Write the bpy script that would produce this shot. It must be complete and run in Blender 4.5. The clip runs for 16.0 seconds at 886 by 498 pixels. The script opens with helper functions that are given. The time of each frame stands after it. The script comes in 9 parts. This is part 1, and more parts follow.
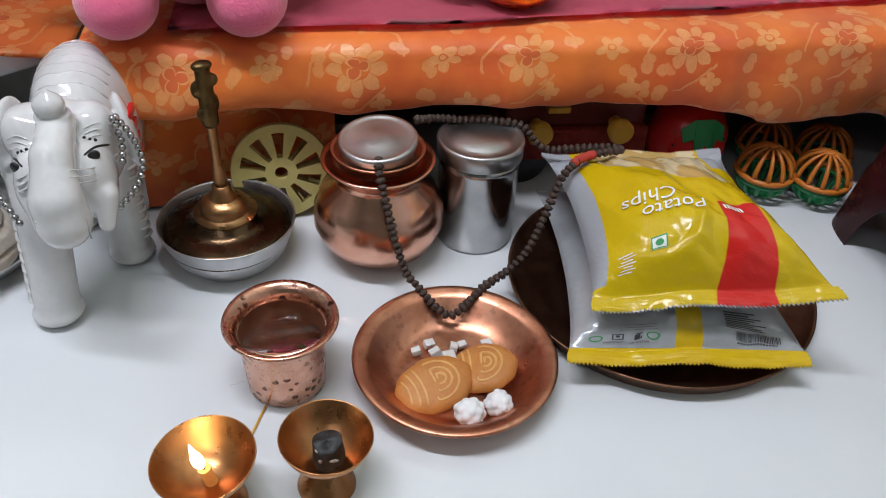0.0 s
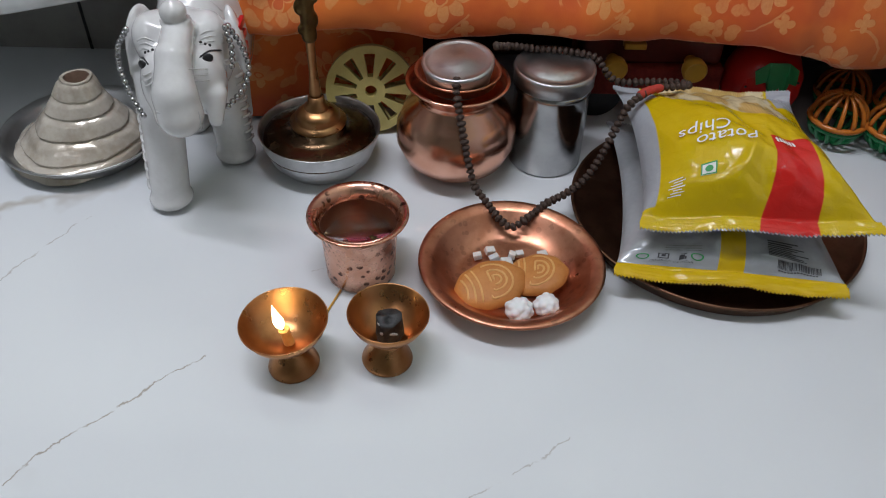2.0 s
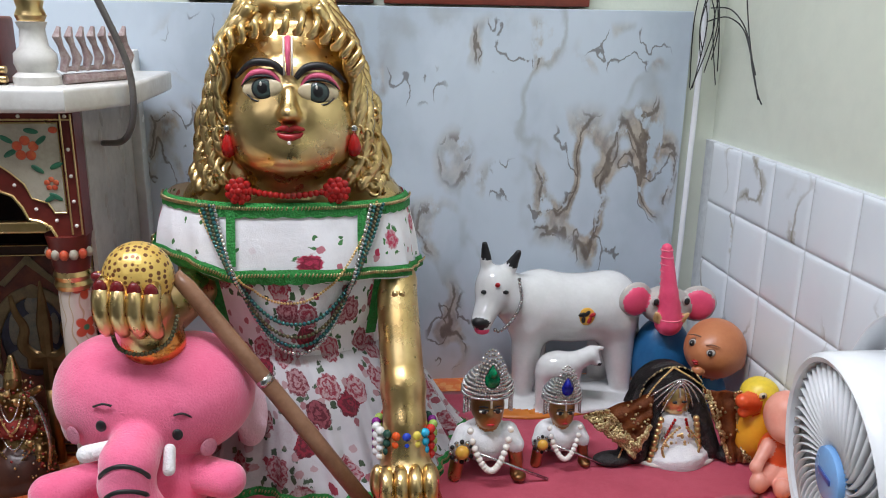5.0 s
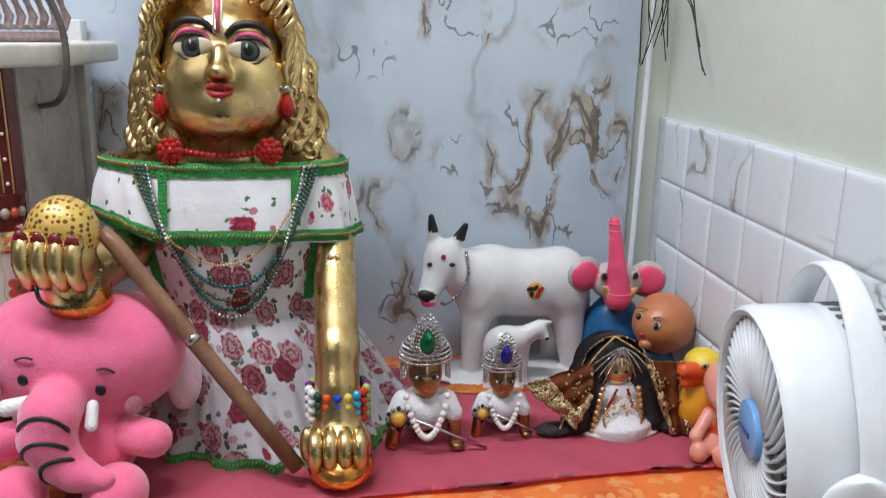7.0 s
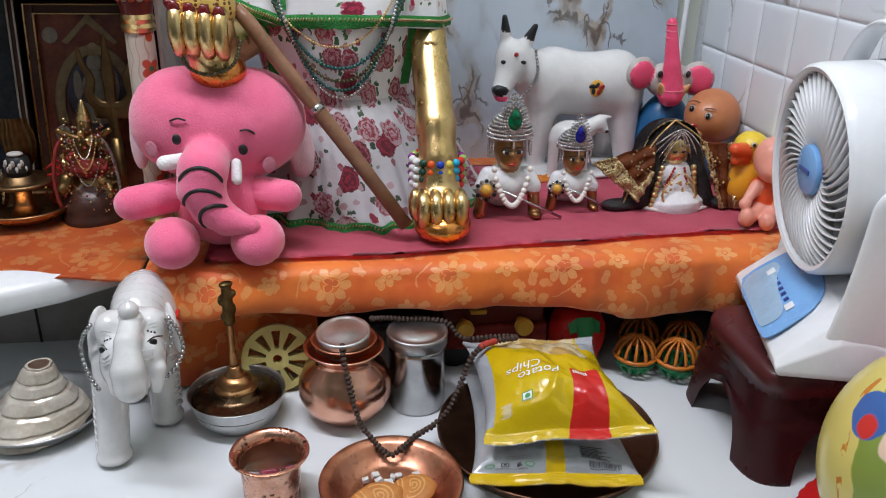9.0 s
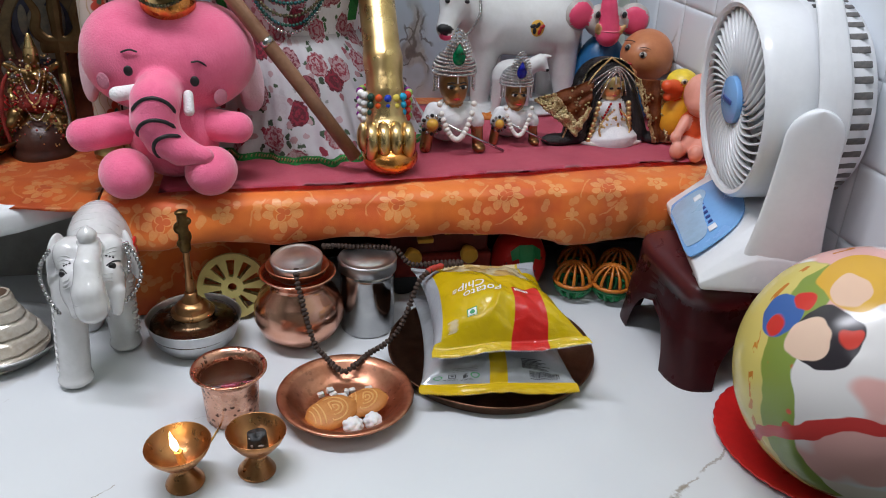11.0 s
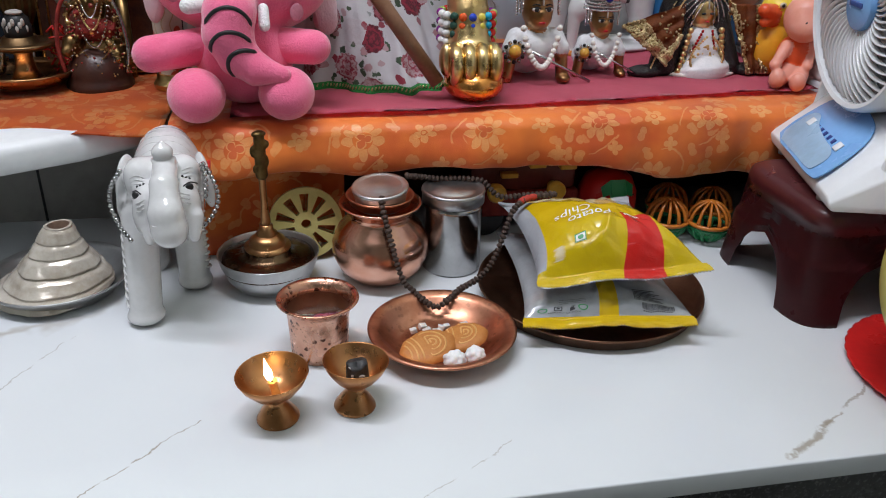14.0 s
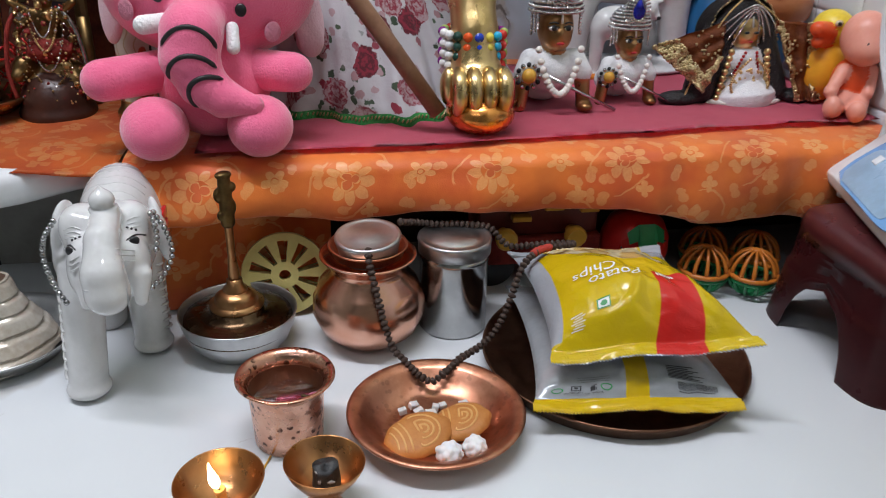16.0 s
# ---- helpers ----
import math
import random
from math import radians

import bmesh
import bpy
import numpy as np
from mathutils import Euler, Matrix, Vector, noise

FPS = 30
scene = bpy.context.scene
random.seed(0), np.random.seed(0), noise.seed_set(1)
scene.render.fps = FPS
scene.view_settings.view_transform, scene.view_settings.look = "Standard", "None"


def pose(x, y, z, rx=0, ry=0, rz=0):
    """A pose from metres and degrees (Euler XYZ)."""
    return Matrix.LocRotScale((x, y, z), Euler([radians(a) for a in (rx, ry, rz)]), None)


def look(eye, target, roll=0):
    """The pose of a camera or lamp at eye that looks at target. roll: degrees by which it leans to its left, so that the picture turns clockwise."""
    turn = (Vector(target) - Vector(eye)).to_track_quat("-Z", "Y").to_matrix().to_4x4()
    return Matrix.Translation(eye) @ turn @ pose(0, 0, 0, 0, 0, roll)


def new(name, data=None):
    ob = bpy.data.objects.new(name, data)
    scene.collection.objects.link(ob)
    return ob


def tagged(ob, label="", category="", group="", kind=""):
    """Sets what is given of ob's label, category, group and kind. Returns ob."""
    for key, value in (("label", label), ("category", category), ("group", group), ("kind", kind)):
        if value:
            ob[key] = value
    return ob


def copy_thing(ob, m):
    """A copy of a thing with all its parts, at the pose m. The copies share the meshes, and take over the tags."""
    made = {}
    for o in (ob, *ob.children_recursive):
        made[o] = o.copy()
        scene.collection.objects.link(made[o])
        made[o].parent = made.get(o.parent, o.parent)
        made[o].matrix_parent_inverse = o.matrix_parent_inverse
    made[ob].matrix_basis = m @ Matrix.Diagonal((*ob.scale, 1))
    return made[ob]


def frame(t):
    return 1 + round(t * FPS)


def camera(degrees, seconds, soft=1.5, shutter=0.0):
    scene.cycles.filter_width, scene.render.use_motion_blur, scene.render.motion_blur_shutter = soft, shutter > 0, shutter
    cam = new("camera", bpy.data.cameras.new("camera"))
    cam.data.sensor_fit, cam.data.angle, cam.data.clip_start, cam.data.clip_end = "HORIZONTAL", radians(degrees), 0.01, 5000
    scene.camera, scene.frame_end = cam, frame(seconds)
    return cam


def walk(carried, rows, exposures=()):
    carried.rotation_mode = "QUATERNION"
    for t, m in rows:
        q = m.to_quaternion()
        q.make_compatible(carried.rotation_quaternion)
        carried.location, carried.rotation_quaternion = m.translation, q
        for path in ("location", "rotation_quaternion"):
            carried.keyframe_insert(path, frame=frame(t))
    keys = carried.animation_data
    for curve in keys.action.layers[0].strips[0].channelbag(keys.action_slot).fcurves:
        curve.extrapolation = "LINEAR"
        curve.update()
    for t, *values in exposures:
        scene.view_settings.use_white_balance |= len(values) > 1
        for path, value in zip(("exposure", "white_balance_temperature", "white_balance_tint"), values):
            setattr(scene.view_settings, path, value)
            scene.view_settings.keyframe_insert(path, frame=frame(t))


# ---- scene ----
import mathutils

SKIN = {}  # the last blended surface, for marks laid on it

cam = camera(57.8, 16.0, 1.0, 0.2)
PATH = [
    (0, (0.05, 0.091, 0.375), (0.313, 1.624, -0.883), 3.1),
    (0.5, (0.071, 0.076, 0.371), (0.3, 1.596, -0.908), 3.1),
    (1, (0.094, 0.05, 0.374), (0.199, 1.54, -0.956), 1.5),
    (1.5, (0.094, 0.029, 0.378), (0.122, 1.497, -0.981), 1.2),
    (2, (0.065, 0.032, 0.387), (0.091, 1.505, -0.965), 1.7),
    (2.5, (0.078, 0.026, 0.424), (0.109, 1.584, -0.829), 0.3),
    (3, (0.094, 0.015, 0.456), (0.168, 1.621, -0.734), -0.1),
    (3.5, (0.114, 0.026, 0.519), (0.288, 1.767, -0.45), 0.8),
    (4, (0.143, 0.014, 0.556), (0.32, 1.848, -0.22), 0.2),
    (4.5, (0.139, 0.013, 0.589), (0.357, 1.893, -0.055), 0.9),
    (4.7, (0.135, 0.008, 0.596), (0.368, 1.902, -0.003), 0.9),
    (6.8, (0.189, -0.011, 0.567), (0.43, 1.914, 0.081), 1.2),
    (7, (0.2, -0.017, 0.547), (0.427, 1.902, 0.032), 1.1),
    (7.5, (0.192, -0.04, 0.527), (0.406, 1.856, -0.073), 1.2),
    (8, (0.144, -0.06, 0.513), (0.371, 1.806, -0.17), 1.3),
    (8.5, (0.103, -0.093, 0.489), (0.349, 1.742, -0.266), 1.2),
    (9, (0.08, -0.133, 0.479), (0.336, 1.683, -0.318), 1.3),
    (9.5, (0.066, -0.161, 0.471), (0.339, 1.634, -0.368), 1.5),
    (10, (0.072, -0.172, 0.469), (0.37, 1.6, -0.408), 1.9),
    (10.2, (0.076, -0.177, 0.471), (0.392, 1.59, -0.411), 2.1),
    (12.3, (0.059, -0.182, 0.453), (0.492, 1.554, -0.44), 2.6),
    (12.5, (0.057, -0.181, 0.447), (0.482, 1.558, -0.446), 2.5),
    (13, (0.034, -0.169, 0.404), (0.44, 1.575, -0.488), 2.3),
    (13.5, (0.015, -0.157, 0.386), (0.383, 1.59, -0.516), 1.9),
    (14, (0.003, -0.138, 0.379), (0.358, 1.614, -0.517), 1.7),
    (14.5, (0.004, -0.119, 0.374), (0.356, 1.635, -0.518), 1.8),
    (15, (0.01, -0.105, 0.382), (0.363, 1.656, -0.497), 1.7),
    (15.5, (0.024, -0.114, 0.403), (0.379, 1.656, -0.456), 1.9),
    (16, (0.043, -0.027, 0.363), (0.347, 1.748, -0.505), 1.4),
]
walk(cam, [(t, look(eye, target, roll)) for t, eye, target, roll in PATH], exposures=[(0.0, -0.16), (0.5, -0.32), (1.0, -0.48), (2.0, -0.53), (2.5, -0.36), (3.0, -0.15), (3.5, 0.06), (4.0, 0.02), (4.5, 0.0), (7.0, 0.0), (7.5, 0.04), (9.0, -0.06), (10.0, -0.18), (12.5, -0.13), (16.0, -0.13)])


# ---- world and lamps: a closed room lit by unseen ceiling tubes ----
world = bpy.data.worlds.new("world")
world.use_nodes = True
world.node_tree.nodes["Background"].inputs[0].default_value = (0.6, 0.7, 0.8, 1)
world.node_tree.nodes["Background"].inputs[1].default_value = 0.02
scene.world = world


def lamp_area(name, place, target, sx, sy, watts, colour):
    data = bpy.data.lights.new(name, "AREA")
    data.shape, data.size, data.size_y, data.energy, data.color = "RECTANGLE", sx, sy, watts, colour
    ob = new(name, data)
    ob.matrix_world = look(place, target)
    return ob


COOL = (0.93, 0.95, 1.06)
lamp_area("room_lamp", (-0.28, 0.27, 1.84), (-0.24, 0.40, 0), 1.2, 0.06, 30.0, COOL)
# weak fill lamp, added behind the viewer
lamp_area("room_lamp", (-0.9, -0.9, 1.84), (-0.3, 0.0, 0), 1.2, 0.06, 3.0, COOL)
scene.view_settings.exposure = 0.0

# ---- helpers ----
TAU = 2 * math.pi


def V(*a):
    return Vector(a)


def finish(bm, name, materials, sharp=40.0, smooth=True):
    """A mesh from a bmesh: smooth faces, edges sharper than the angle kept."""
    for f in bm.faces:
        f.smooth = smooth
    limit = radians(sharp)
    for e in bm.edges:
        if len(e.link_faces) == 2 and e.calc_face_angle(0) > limit:
            e.smooth = False
    me = bpy.data.meshes.new(name)
    bm.to_mesh(me)
    bm.free()
    for m in materials if isinstance(materials, (list, tuple)) else [materials]:
        me.materials.append(m)
    return me


def part(name, bm, material, parent, label="", sharp=40.0):
    ob = new(name, finish(bm, name, material, sharp) if isinstance(bm, bmesh.types.BMesh) else bm)
    ob.parent = parent
    return tagged(ob, label)


def thing(name, label, category, place=(0, 0, 0), turn=(0, 0, 0), group="", kind=""):
    ob = new(name)
    ob.empty_display_size = 0.01
    ob.matrix_basis = pose(*place, *turn)
    return tagged(ob, label, category, group, kind)


def single(name, bm, material, label, category, place=(0, 0, 0), turn=(0, 0, 0), group="", kind="", sharp=40.0):
    me = finish(bm, name, material, sharp) if isinstance(bm, bmesh.types.BMesh) else bm
    ob = new(name, me)
    ob.matrix_basis = pose(*place, *turn)
    return tagged(ob, label, category, group, kind)


def lathe(profile, segs=48, wave=None, bm=None, mat=0):
    """Turns (radius, height) pairs round z. wave(angle, i) scales the radius."""
    bm = bm or bmesh.new()
    rings = []
    for i, (r, z) in enumerate(profile):
        if r < 1e-6:
            rings.append([bm.verts.new((0, 0, z))])
        else:
            rings.append([bm.verts.new((r * c * math.cos(a), r * c * math.sin(a), z)) for a in (TAU * k / segs for k in range(segs)) for c in (wave(a, i) if wave else 1.0,)])
    for a, b in zip(rings, rings[1:]):
        for k in range(segs):
            n = (k + 1) % segs
            loop = [a[k % len(a)], a[n % len(a)], b[n % len(b)], b[k % len(b)]]
            loop = list(dict.fromkeys(loop))
            if len(loop) > 2:
                f = bm.faces.new(loop)
                f.material_index = mat
    return bm


def box(bm, lo, hi, bevel=0.0, mat=0, m=None):
    c, s = [(a + b) / 2 for a, b in zip(lo, hi)], [b - a for a, b in zip(lo, hi)]
    r = bmesh.ops.create_cube(bm, size=1, matrix=(m or Matrix()) @ Matrix.LocRotScale(c, None, s))
    if bevel:
        edges = list({e for v in r["verts"] for e in v.link_edges})
        q = bmesh.ops.bevel(bm, geom=edges, offset=bevel, segments=3, affect="EDGES", profile=0.5)
        for f in q["faces"]:
            f.material_index = mat
        faces = {f for v in q["verts"] for f in v.link_faces}
    else:
        faces = {f for v in r["verts"] for f in v.link_faces}
    for f in faces:
        f.material_index = mat
    return bm


def tube(bm, pts, radii, segs=10, mat=0, cap=True):
    """A round tube along points; radii one number or one for each point."""
    pts = [Vector(p) for p in pts]
    radii = radii if isinstance(radii, (list, tuple)) else [radii] * len(pts)
    side = None
    rings = []
    for i, p in enumerate(pts):
        d = (pts[min(i + 1, len(pts) - 1)] - pts[max(i - 1, 0)]).normalized()
        if side is None:
            side = d.orthogonal().normalized()
        side = (side - d * side.dot(d)).normalized()
        up = d.cross(side)
        rings.append([bm.verts.new(p + radii[i] * (math.cos(a) * side + math.sin(a) * up)) for a in (TAU * k / segs for k in range(segs))])
    for a, b in zip(rings, rings[1:]):
        for k in range(segs):
            bm.faces.new((a[k], a[(k + 1) % segs], b[(k + 1) % segs], b[k])).material_index = mat
    if cap:
        bm.faces.new(rings[0][::-1]).material_index = mat
        bm.faces.new(rings[-1]).material_index = mat
    return bm


UNIT = {}


def unit_ball(segs):
    """Points and faces of a ball of radius 1."""
    if segs not in UNIT:
        rows = max(6, segs // 2 + 1)
        pts = [(0, 0, -1)] + [(math.cos(t) * math.cos(a), math.cos(t) * math.sin(a), math.sin(t)) for t in (-math.pi / 2 + math.pi * i / rows for i in range(1, rows)) for a in (TAU * k / segs for k in range(segs))] + [(0, 0, 1)]
        at = lambda i, k: 1 + (i - 1) * segs + k % segs
        fs = [(0, at(1, k + 1), at(1, k)) for k in range(segs)]
        fs += [(at(i, k), at(i, k + 1), at(i + 1, k + 1), at(i + 1, k)) for i in range(1, rows - 1) for k in range(segs)]
        fs += [(at(rows - 1, k), at(rows - 1, k + 1), len(pts) - 1) for k in range(segs)]
        UNIT[segs] = ([Vector(p) for p in pts], fs)
    return UNIT[segs]


def ball(bm, c, r, segs=14, mat=0, turn=(0, 0, 0)):
    r = r if isinstance(r, (list, tuple)) else (r, r, r)
    m = pose(*c, *turn) @ Matrix.Diagonal((*r, 1))
    pts, fs = unit_ball(segs)
    vs = [bm.verts.new(m @ p) for p in pts]
    for f in fs:
        bm.faces.new([vs[k] for k in f]).material_index = mat
    return bm


def sheet(fn, nu, nv, closed=False, mat=0, bm=None):
    """A grid surface fn(u, v) for u, v in 0..1, with its parameters kept as UVs in metres when fn gives five numbers."""
    bm = bm or bmesh.new()
    uv = bm.loops.layers.uv.verify()
    vs, st = [], {}
    for i in range(nu + (0 if closed else 1)):
        row = []
        for j in range(nv + 1):
            q = fn(i / nu, j / nv)
            v = bm.verts.new(q[:3])
            st[v] = q[3:5] if len(q) > 3 else (i / nu, j / nv)
            row.append(v)
        vs.append(row)
    n = len(vs)
    for i in range(nu):
        for j in range(nv):
            a, b = vs[i], vs[(i + 1) % n]
            f = bm.faces.new((a[j], b[j], b[j + 1], a[j + 1]))
            f.material_index = mat
            for l in f.loops:
                l[uv].uv = st[l.vert]
    return bm


def spline(pts, n):
    """Points along a smooth curve through pts."""
    pts = [Vector(p) for p in pts]
    out = []
    for k in range(n):
        s = k / (n - 1) * (len(pts) - 1)
        i = min(int(s), len(pts) - 2)
        t = s - i
        a, b, c, d = pts[max(i - 1, 0)], pts[i], pts[i + 1], pts[min(i + 2, len(pts) - 1)]
        out.append(0.5 * (2 * b + (c - a) * t + (2 * a - 5 * b + 4 * c - d) * t * t + (3 * b - a - 3 * c + d) * t ** 3))
    return out


def even(pts, step):
    """Points at an even step along a polyline."""
    out, left = [pts[0].copy()], step
    for a, b in zip(pts, pts[1:]):
        l = (b - a).length
        at = left
        while at <= l:
            out.append(a.lerp(b, at / l))
            at += step
        left = at - l
    return out


def outline_solid(bm, pts, z0, z1, mat=0, bevel=0.0):
    """A flat outline in x, y pushed from z0 to z1."""
    vs = [bm.verts.new((x, y, z0)) for x, y in pts]
    f = bm.faces.new(vs)
    f.material_index = mat
    q = bmesh.ops.extrude_face_region(bm, geom=[f])
    up = [v for v in q["geom"] if isinstance(v, bmesh.types.BMVert)]
    bmesh.ops.translate(bm, verts=up, vec=(0, 0, z1 - z0))
    bmesh.ops.recalc_face_normals(bm, faces=bm.faces[:])
    for g in bm.faces:
        if any(v in up or v in vs for v in g.verts):
            g.material_index = mat
    if bevel:
        es = list({e for v in up for e in v.link_edges if all(w in up for w in e.verts)} | {e for v in vs for e in v.link_edges if all(w in vs for w in e.verts)})
        bmesh.ops.bevel(bm, geom=es, offset=bevel, segments=3, affect="EDGES", profile=0.5)
    return bm


# ---- soft bodies: blended balls and limbs, meshed on a grid ----
def turned(turn):
    return np.array(Euler([radians(a) for a in turn]).to_matrix())


def blob(name, prims, materials, h=0.002, k=0.006, extra=None, sharp=60.0):
    """One mesh from blended primitives.
    ("ball", material index, centre, radii, turn) or ("limb", material index, a, b, radius at a, radius at b); a last number sets its own blend."""
    lo, hi = np.full(3, 9.0), np.full(3, -9.0)
    for p in prims:
        if p[0] == "ball":
            c, r = np.array(p[2]), max(p[3])
            lo, hi = np.minimum(lo, c - r), np.maximum(hi, c + r)
        else:
            for c, r in ((p[2], p[4]), (p[3], p[5])):
                lo, hi = np.minimum(lo, np.array(c) - r), np.maximum(hi, np.array(c) + r)
    lo, hi = lo - 3 * h, hi + 3 * h
    n = np.ceil((hi - lo) / h).astype(int) + 1
    G = np.stack(np.meshgrid(*[lo[i] + h * np.arange(n[i]) for i in range(3)], indexing="ij"), -1).astype(np.float32)

    def dist(p, X):
        if p[0] == "ball":
            q = X - np.array(p[2], np.float32)
            if len(p) > 4 and p[4] and any(p[4]):
                q = q @ turned(p[4]).astype(np.float32)
            r = np.array(p[3], np.float32)
            l = np.linalg.norm(q / r, axis=-1)
            g = np.linalg.norm(q / (r * r), axis=-1)
            return l * (l - 1) / np.maximum(g, 1e-6)
        a, b = np.array(p[2], np.float32), np.array(p[3], np.float32)
        ab = b - a
        t = np.clip(((X - a) @ ab) / max(float(ab @ ab), 1e-12), 0, 1)
        return np.linalg.norm(X - a - t[..., None] * ab, axis=-1) - (p[4] + (p[5] - p[4]) * t)

    F = None
    for p in prims:
        d = dist(p, G)
        kk = p[5] if p[0] == "ball" and len(p) > 5 else p[6] if p[0] == "limb" and len(p) > 6 else k
        if F is None:
            F = d
        else:
            m = np.clip(0.5 + 0.5 * (F - d) / kk, 0, 1)
            F = F * (1 - m) + d * m - kk * m * (1 - m)
    S = F < 0
    N = [x - 1 for x in F.shape]
    corner = lambda A, c: A[c[0]:c[0] + N[0], c[1]:c[1] + N[1], c[2]:c[2] + N[2]]
    cs = [(i, j, l) for i in (0, 1) for j in (0, 1) for l in (0, 1)]
    count = sum(corner(S, c).astype(np.int8) for c in cs)
    act = (count > 0) & (count < 8)
    ids = np.full(act.shape, -1)
    cells = np.argwhere(act)
    ids[act] = np.arange(len(cells))
    acc, num = np.zeros((len(cells), 3)), np.zeros(len(cells))
    for a in cs:
        for ax in range(3):
            if a[ax] == 0:
                b = list(a)
                b[ax] = 1
                fa = F[cells[:, 0] + a[0], cells[:, 1] + a[1], cells[:, 2] + a[2]]
                fb = F[cells[:, 0] + b[0], cells[:, 1] + b[1], cells[:, 2] + b[2]]
                x = (fa < 0) != (fb < 0)
                t = np.where(x, fa / np.where(x, fa - fb, 1), 0)
                pos = np.array(a, float) + t[:, None] * (np.array(b) - np.array(a))
                acc[x] += pos[x]
                num[x] += 1
    verts = lo + h * (cells + acc / num[:, None])
    faces = []
    for ax in range(3):
        sl0, sl1 = [slice(1, -1)] * 3, [slice(1, -1)] * 3
        sl0[ax], sl1[ax] = slice(0, -1), slice(1, None)
        s0, s1 = S[tuple(sl0)], S[tuple(sl1)]
        o1, o2 = (ax + 1) % 3, (ax + 2) % 3
        for up in (True, False):
            w = np.argwhere((s0 & ~s1) if up else (~s0 & s1))
            w[:, o1] += 1
            w[:, o2] += 1
            quad = []
            for d1, d2 in ((0, 0), (-1, 0), (-1, -1), (0, -1)):
                c = w.copy()
                c[:, o1] += d1
                c[:, o2] += d2
                quad.append(ids[c[:, 0], c[:, 1], c[:, 2]])
            q = np.stack(quad, 1)
            faces.append(q if up else q[:, ::-1])
    faces = np.concatenate(faces)
    D = np.stack([dist(p, verts.astype(np.float32)) for p in prims], 1)
    who = np.array([p[1] for p in prims])[np.argmin(D, 1)]
    me = bpy.data.meshes.new(name)
    me.from_pydata(verts.tolist(), [], faces.tolist())
    me.polygons.foreach_set("material_index", who[faces[:, 0]].astype(np.int32))
    if extra:
        SKIN["verts"], SKIN["faces"] = verts, faces
        bm, more = bmesh.new(), bpy.data.meshes.new("more")
        extra(bm)
        bm.to_mesh(more)
        bm.free()
        bm = bmesh.new()
        bm.from_mesh(me)
        bm.from_mesh(more)
        bm.to_mesh(me)
        bm.free()
        bpy.data.meshes.remove(more)
    me.polygons.foreach_set("use_smooth", np.ones(len(me.polygons), bool))
    for m in materials:
        me.materials.append(m)
    return me


# ---- materials ----
def nodes_of(name):
    m = bpy.data.materials.new(name)
    m.use_nodes = True
    nt = m.node_tree
    return m, nt, nt.nodes["Principled BSDF"]


def node(nt, kind, **kw):
    n = nt.nodes.new(kind)
    for k, v in kw.items():
        if k in n.inputs:
            n.inputs[k].default_value = v
    return n


def math_node(nt, op, a, b=None):
    n = nt.nodes.new("ShaderNodeMath")
    n.operation = op
    for i, v in enumerate((a, b)):
        if v is None:
            continue
        if isinstance(v, (int, float)):
            n.inputs[i].default_value = v
        else:
            nt.links.new(v, n.inputs[i])
    return n.outputs[0]


def coords(nt, uv=False, scale=(1, 1, 1), turn=(0, 0, 0), move=(0, 0, 0)):
    tc = nt.nodes.new("ShaderNodeTexCoord")
    mp = node(nt, "ShaderNodeMapping", Scale=scale, Rotation=[radians(a) for a in turn], Location=move)
    nt.links.new(tc.outputs["UV" if uv else "Object"], mp.inputs[0])
    return mp.outputs[0]


def noise_tex(nt, co, scale, detail=4, rough=0.55, distort=0.0):
    n = node(nt, "ShaderNodeTexNoise", Scale=scale, Detail=detail, Roughness=rough, Distortion=distort)
    nt.links.new(co, n.inputs["Vector"])
    return n.outputs["Fac"]


def step(nt, v, a, b):
    """0 below a, 1 above b (or the other way round when a > b)."""
    n = nt.nodes.new("ShaderNodeMapRange")
    n.interpolation_type = "SMOOTHSTEP"
    n.inputs[1].default_value, n.inputs[2].default_value = min(a, b), max(a, b)
    n.inputs[3].default_value, n.inputs[4].default_value = (0, 1) if a < b else (1, 0)
    nt.links.new(v, n.inputs[0])
    return n.outputs[0]


def blend(nt, fac, a, b):
    n = nt.nodes.new("ShaderNodeMix")
    n.data_type = "RGBA"
    for sock, v in ((n.inputs[0], fac), (n.inputs[6], a), (n.inputs[7], b)):
        if isinstance(v, (int, float)):
            sock.default_value = v
        elif isinstance(v, (tuple, list)):
            sock.default_value = (*v[:3], 1)
        else:
            nt.links.new(v, sock)
    return n.outputs[2]


def bump(nt, bs, height, strength=0.3, distance=0.001):
    b = node(nt, "ShaderNodeBump", Strength=strength, Distance=distance)
    nt.links.new(height, b.inputs["Height"])
    nt.links.new(b.outputs[0], bs.inputs["Normal"])


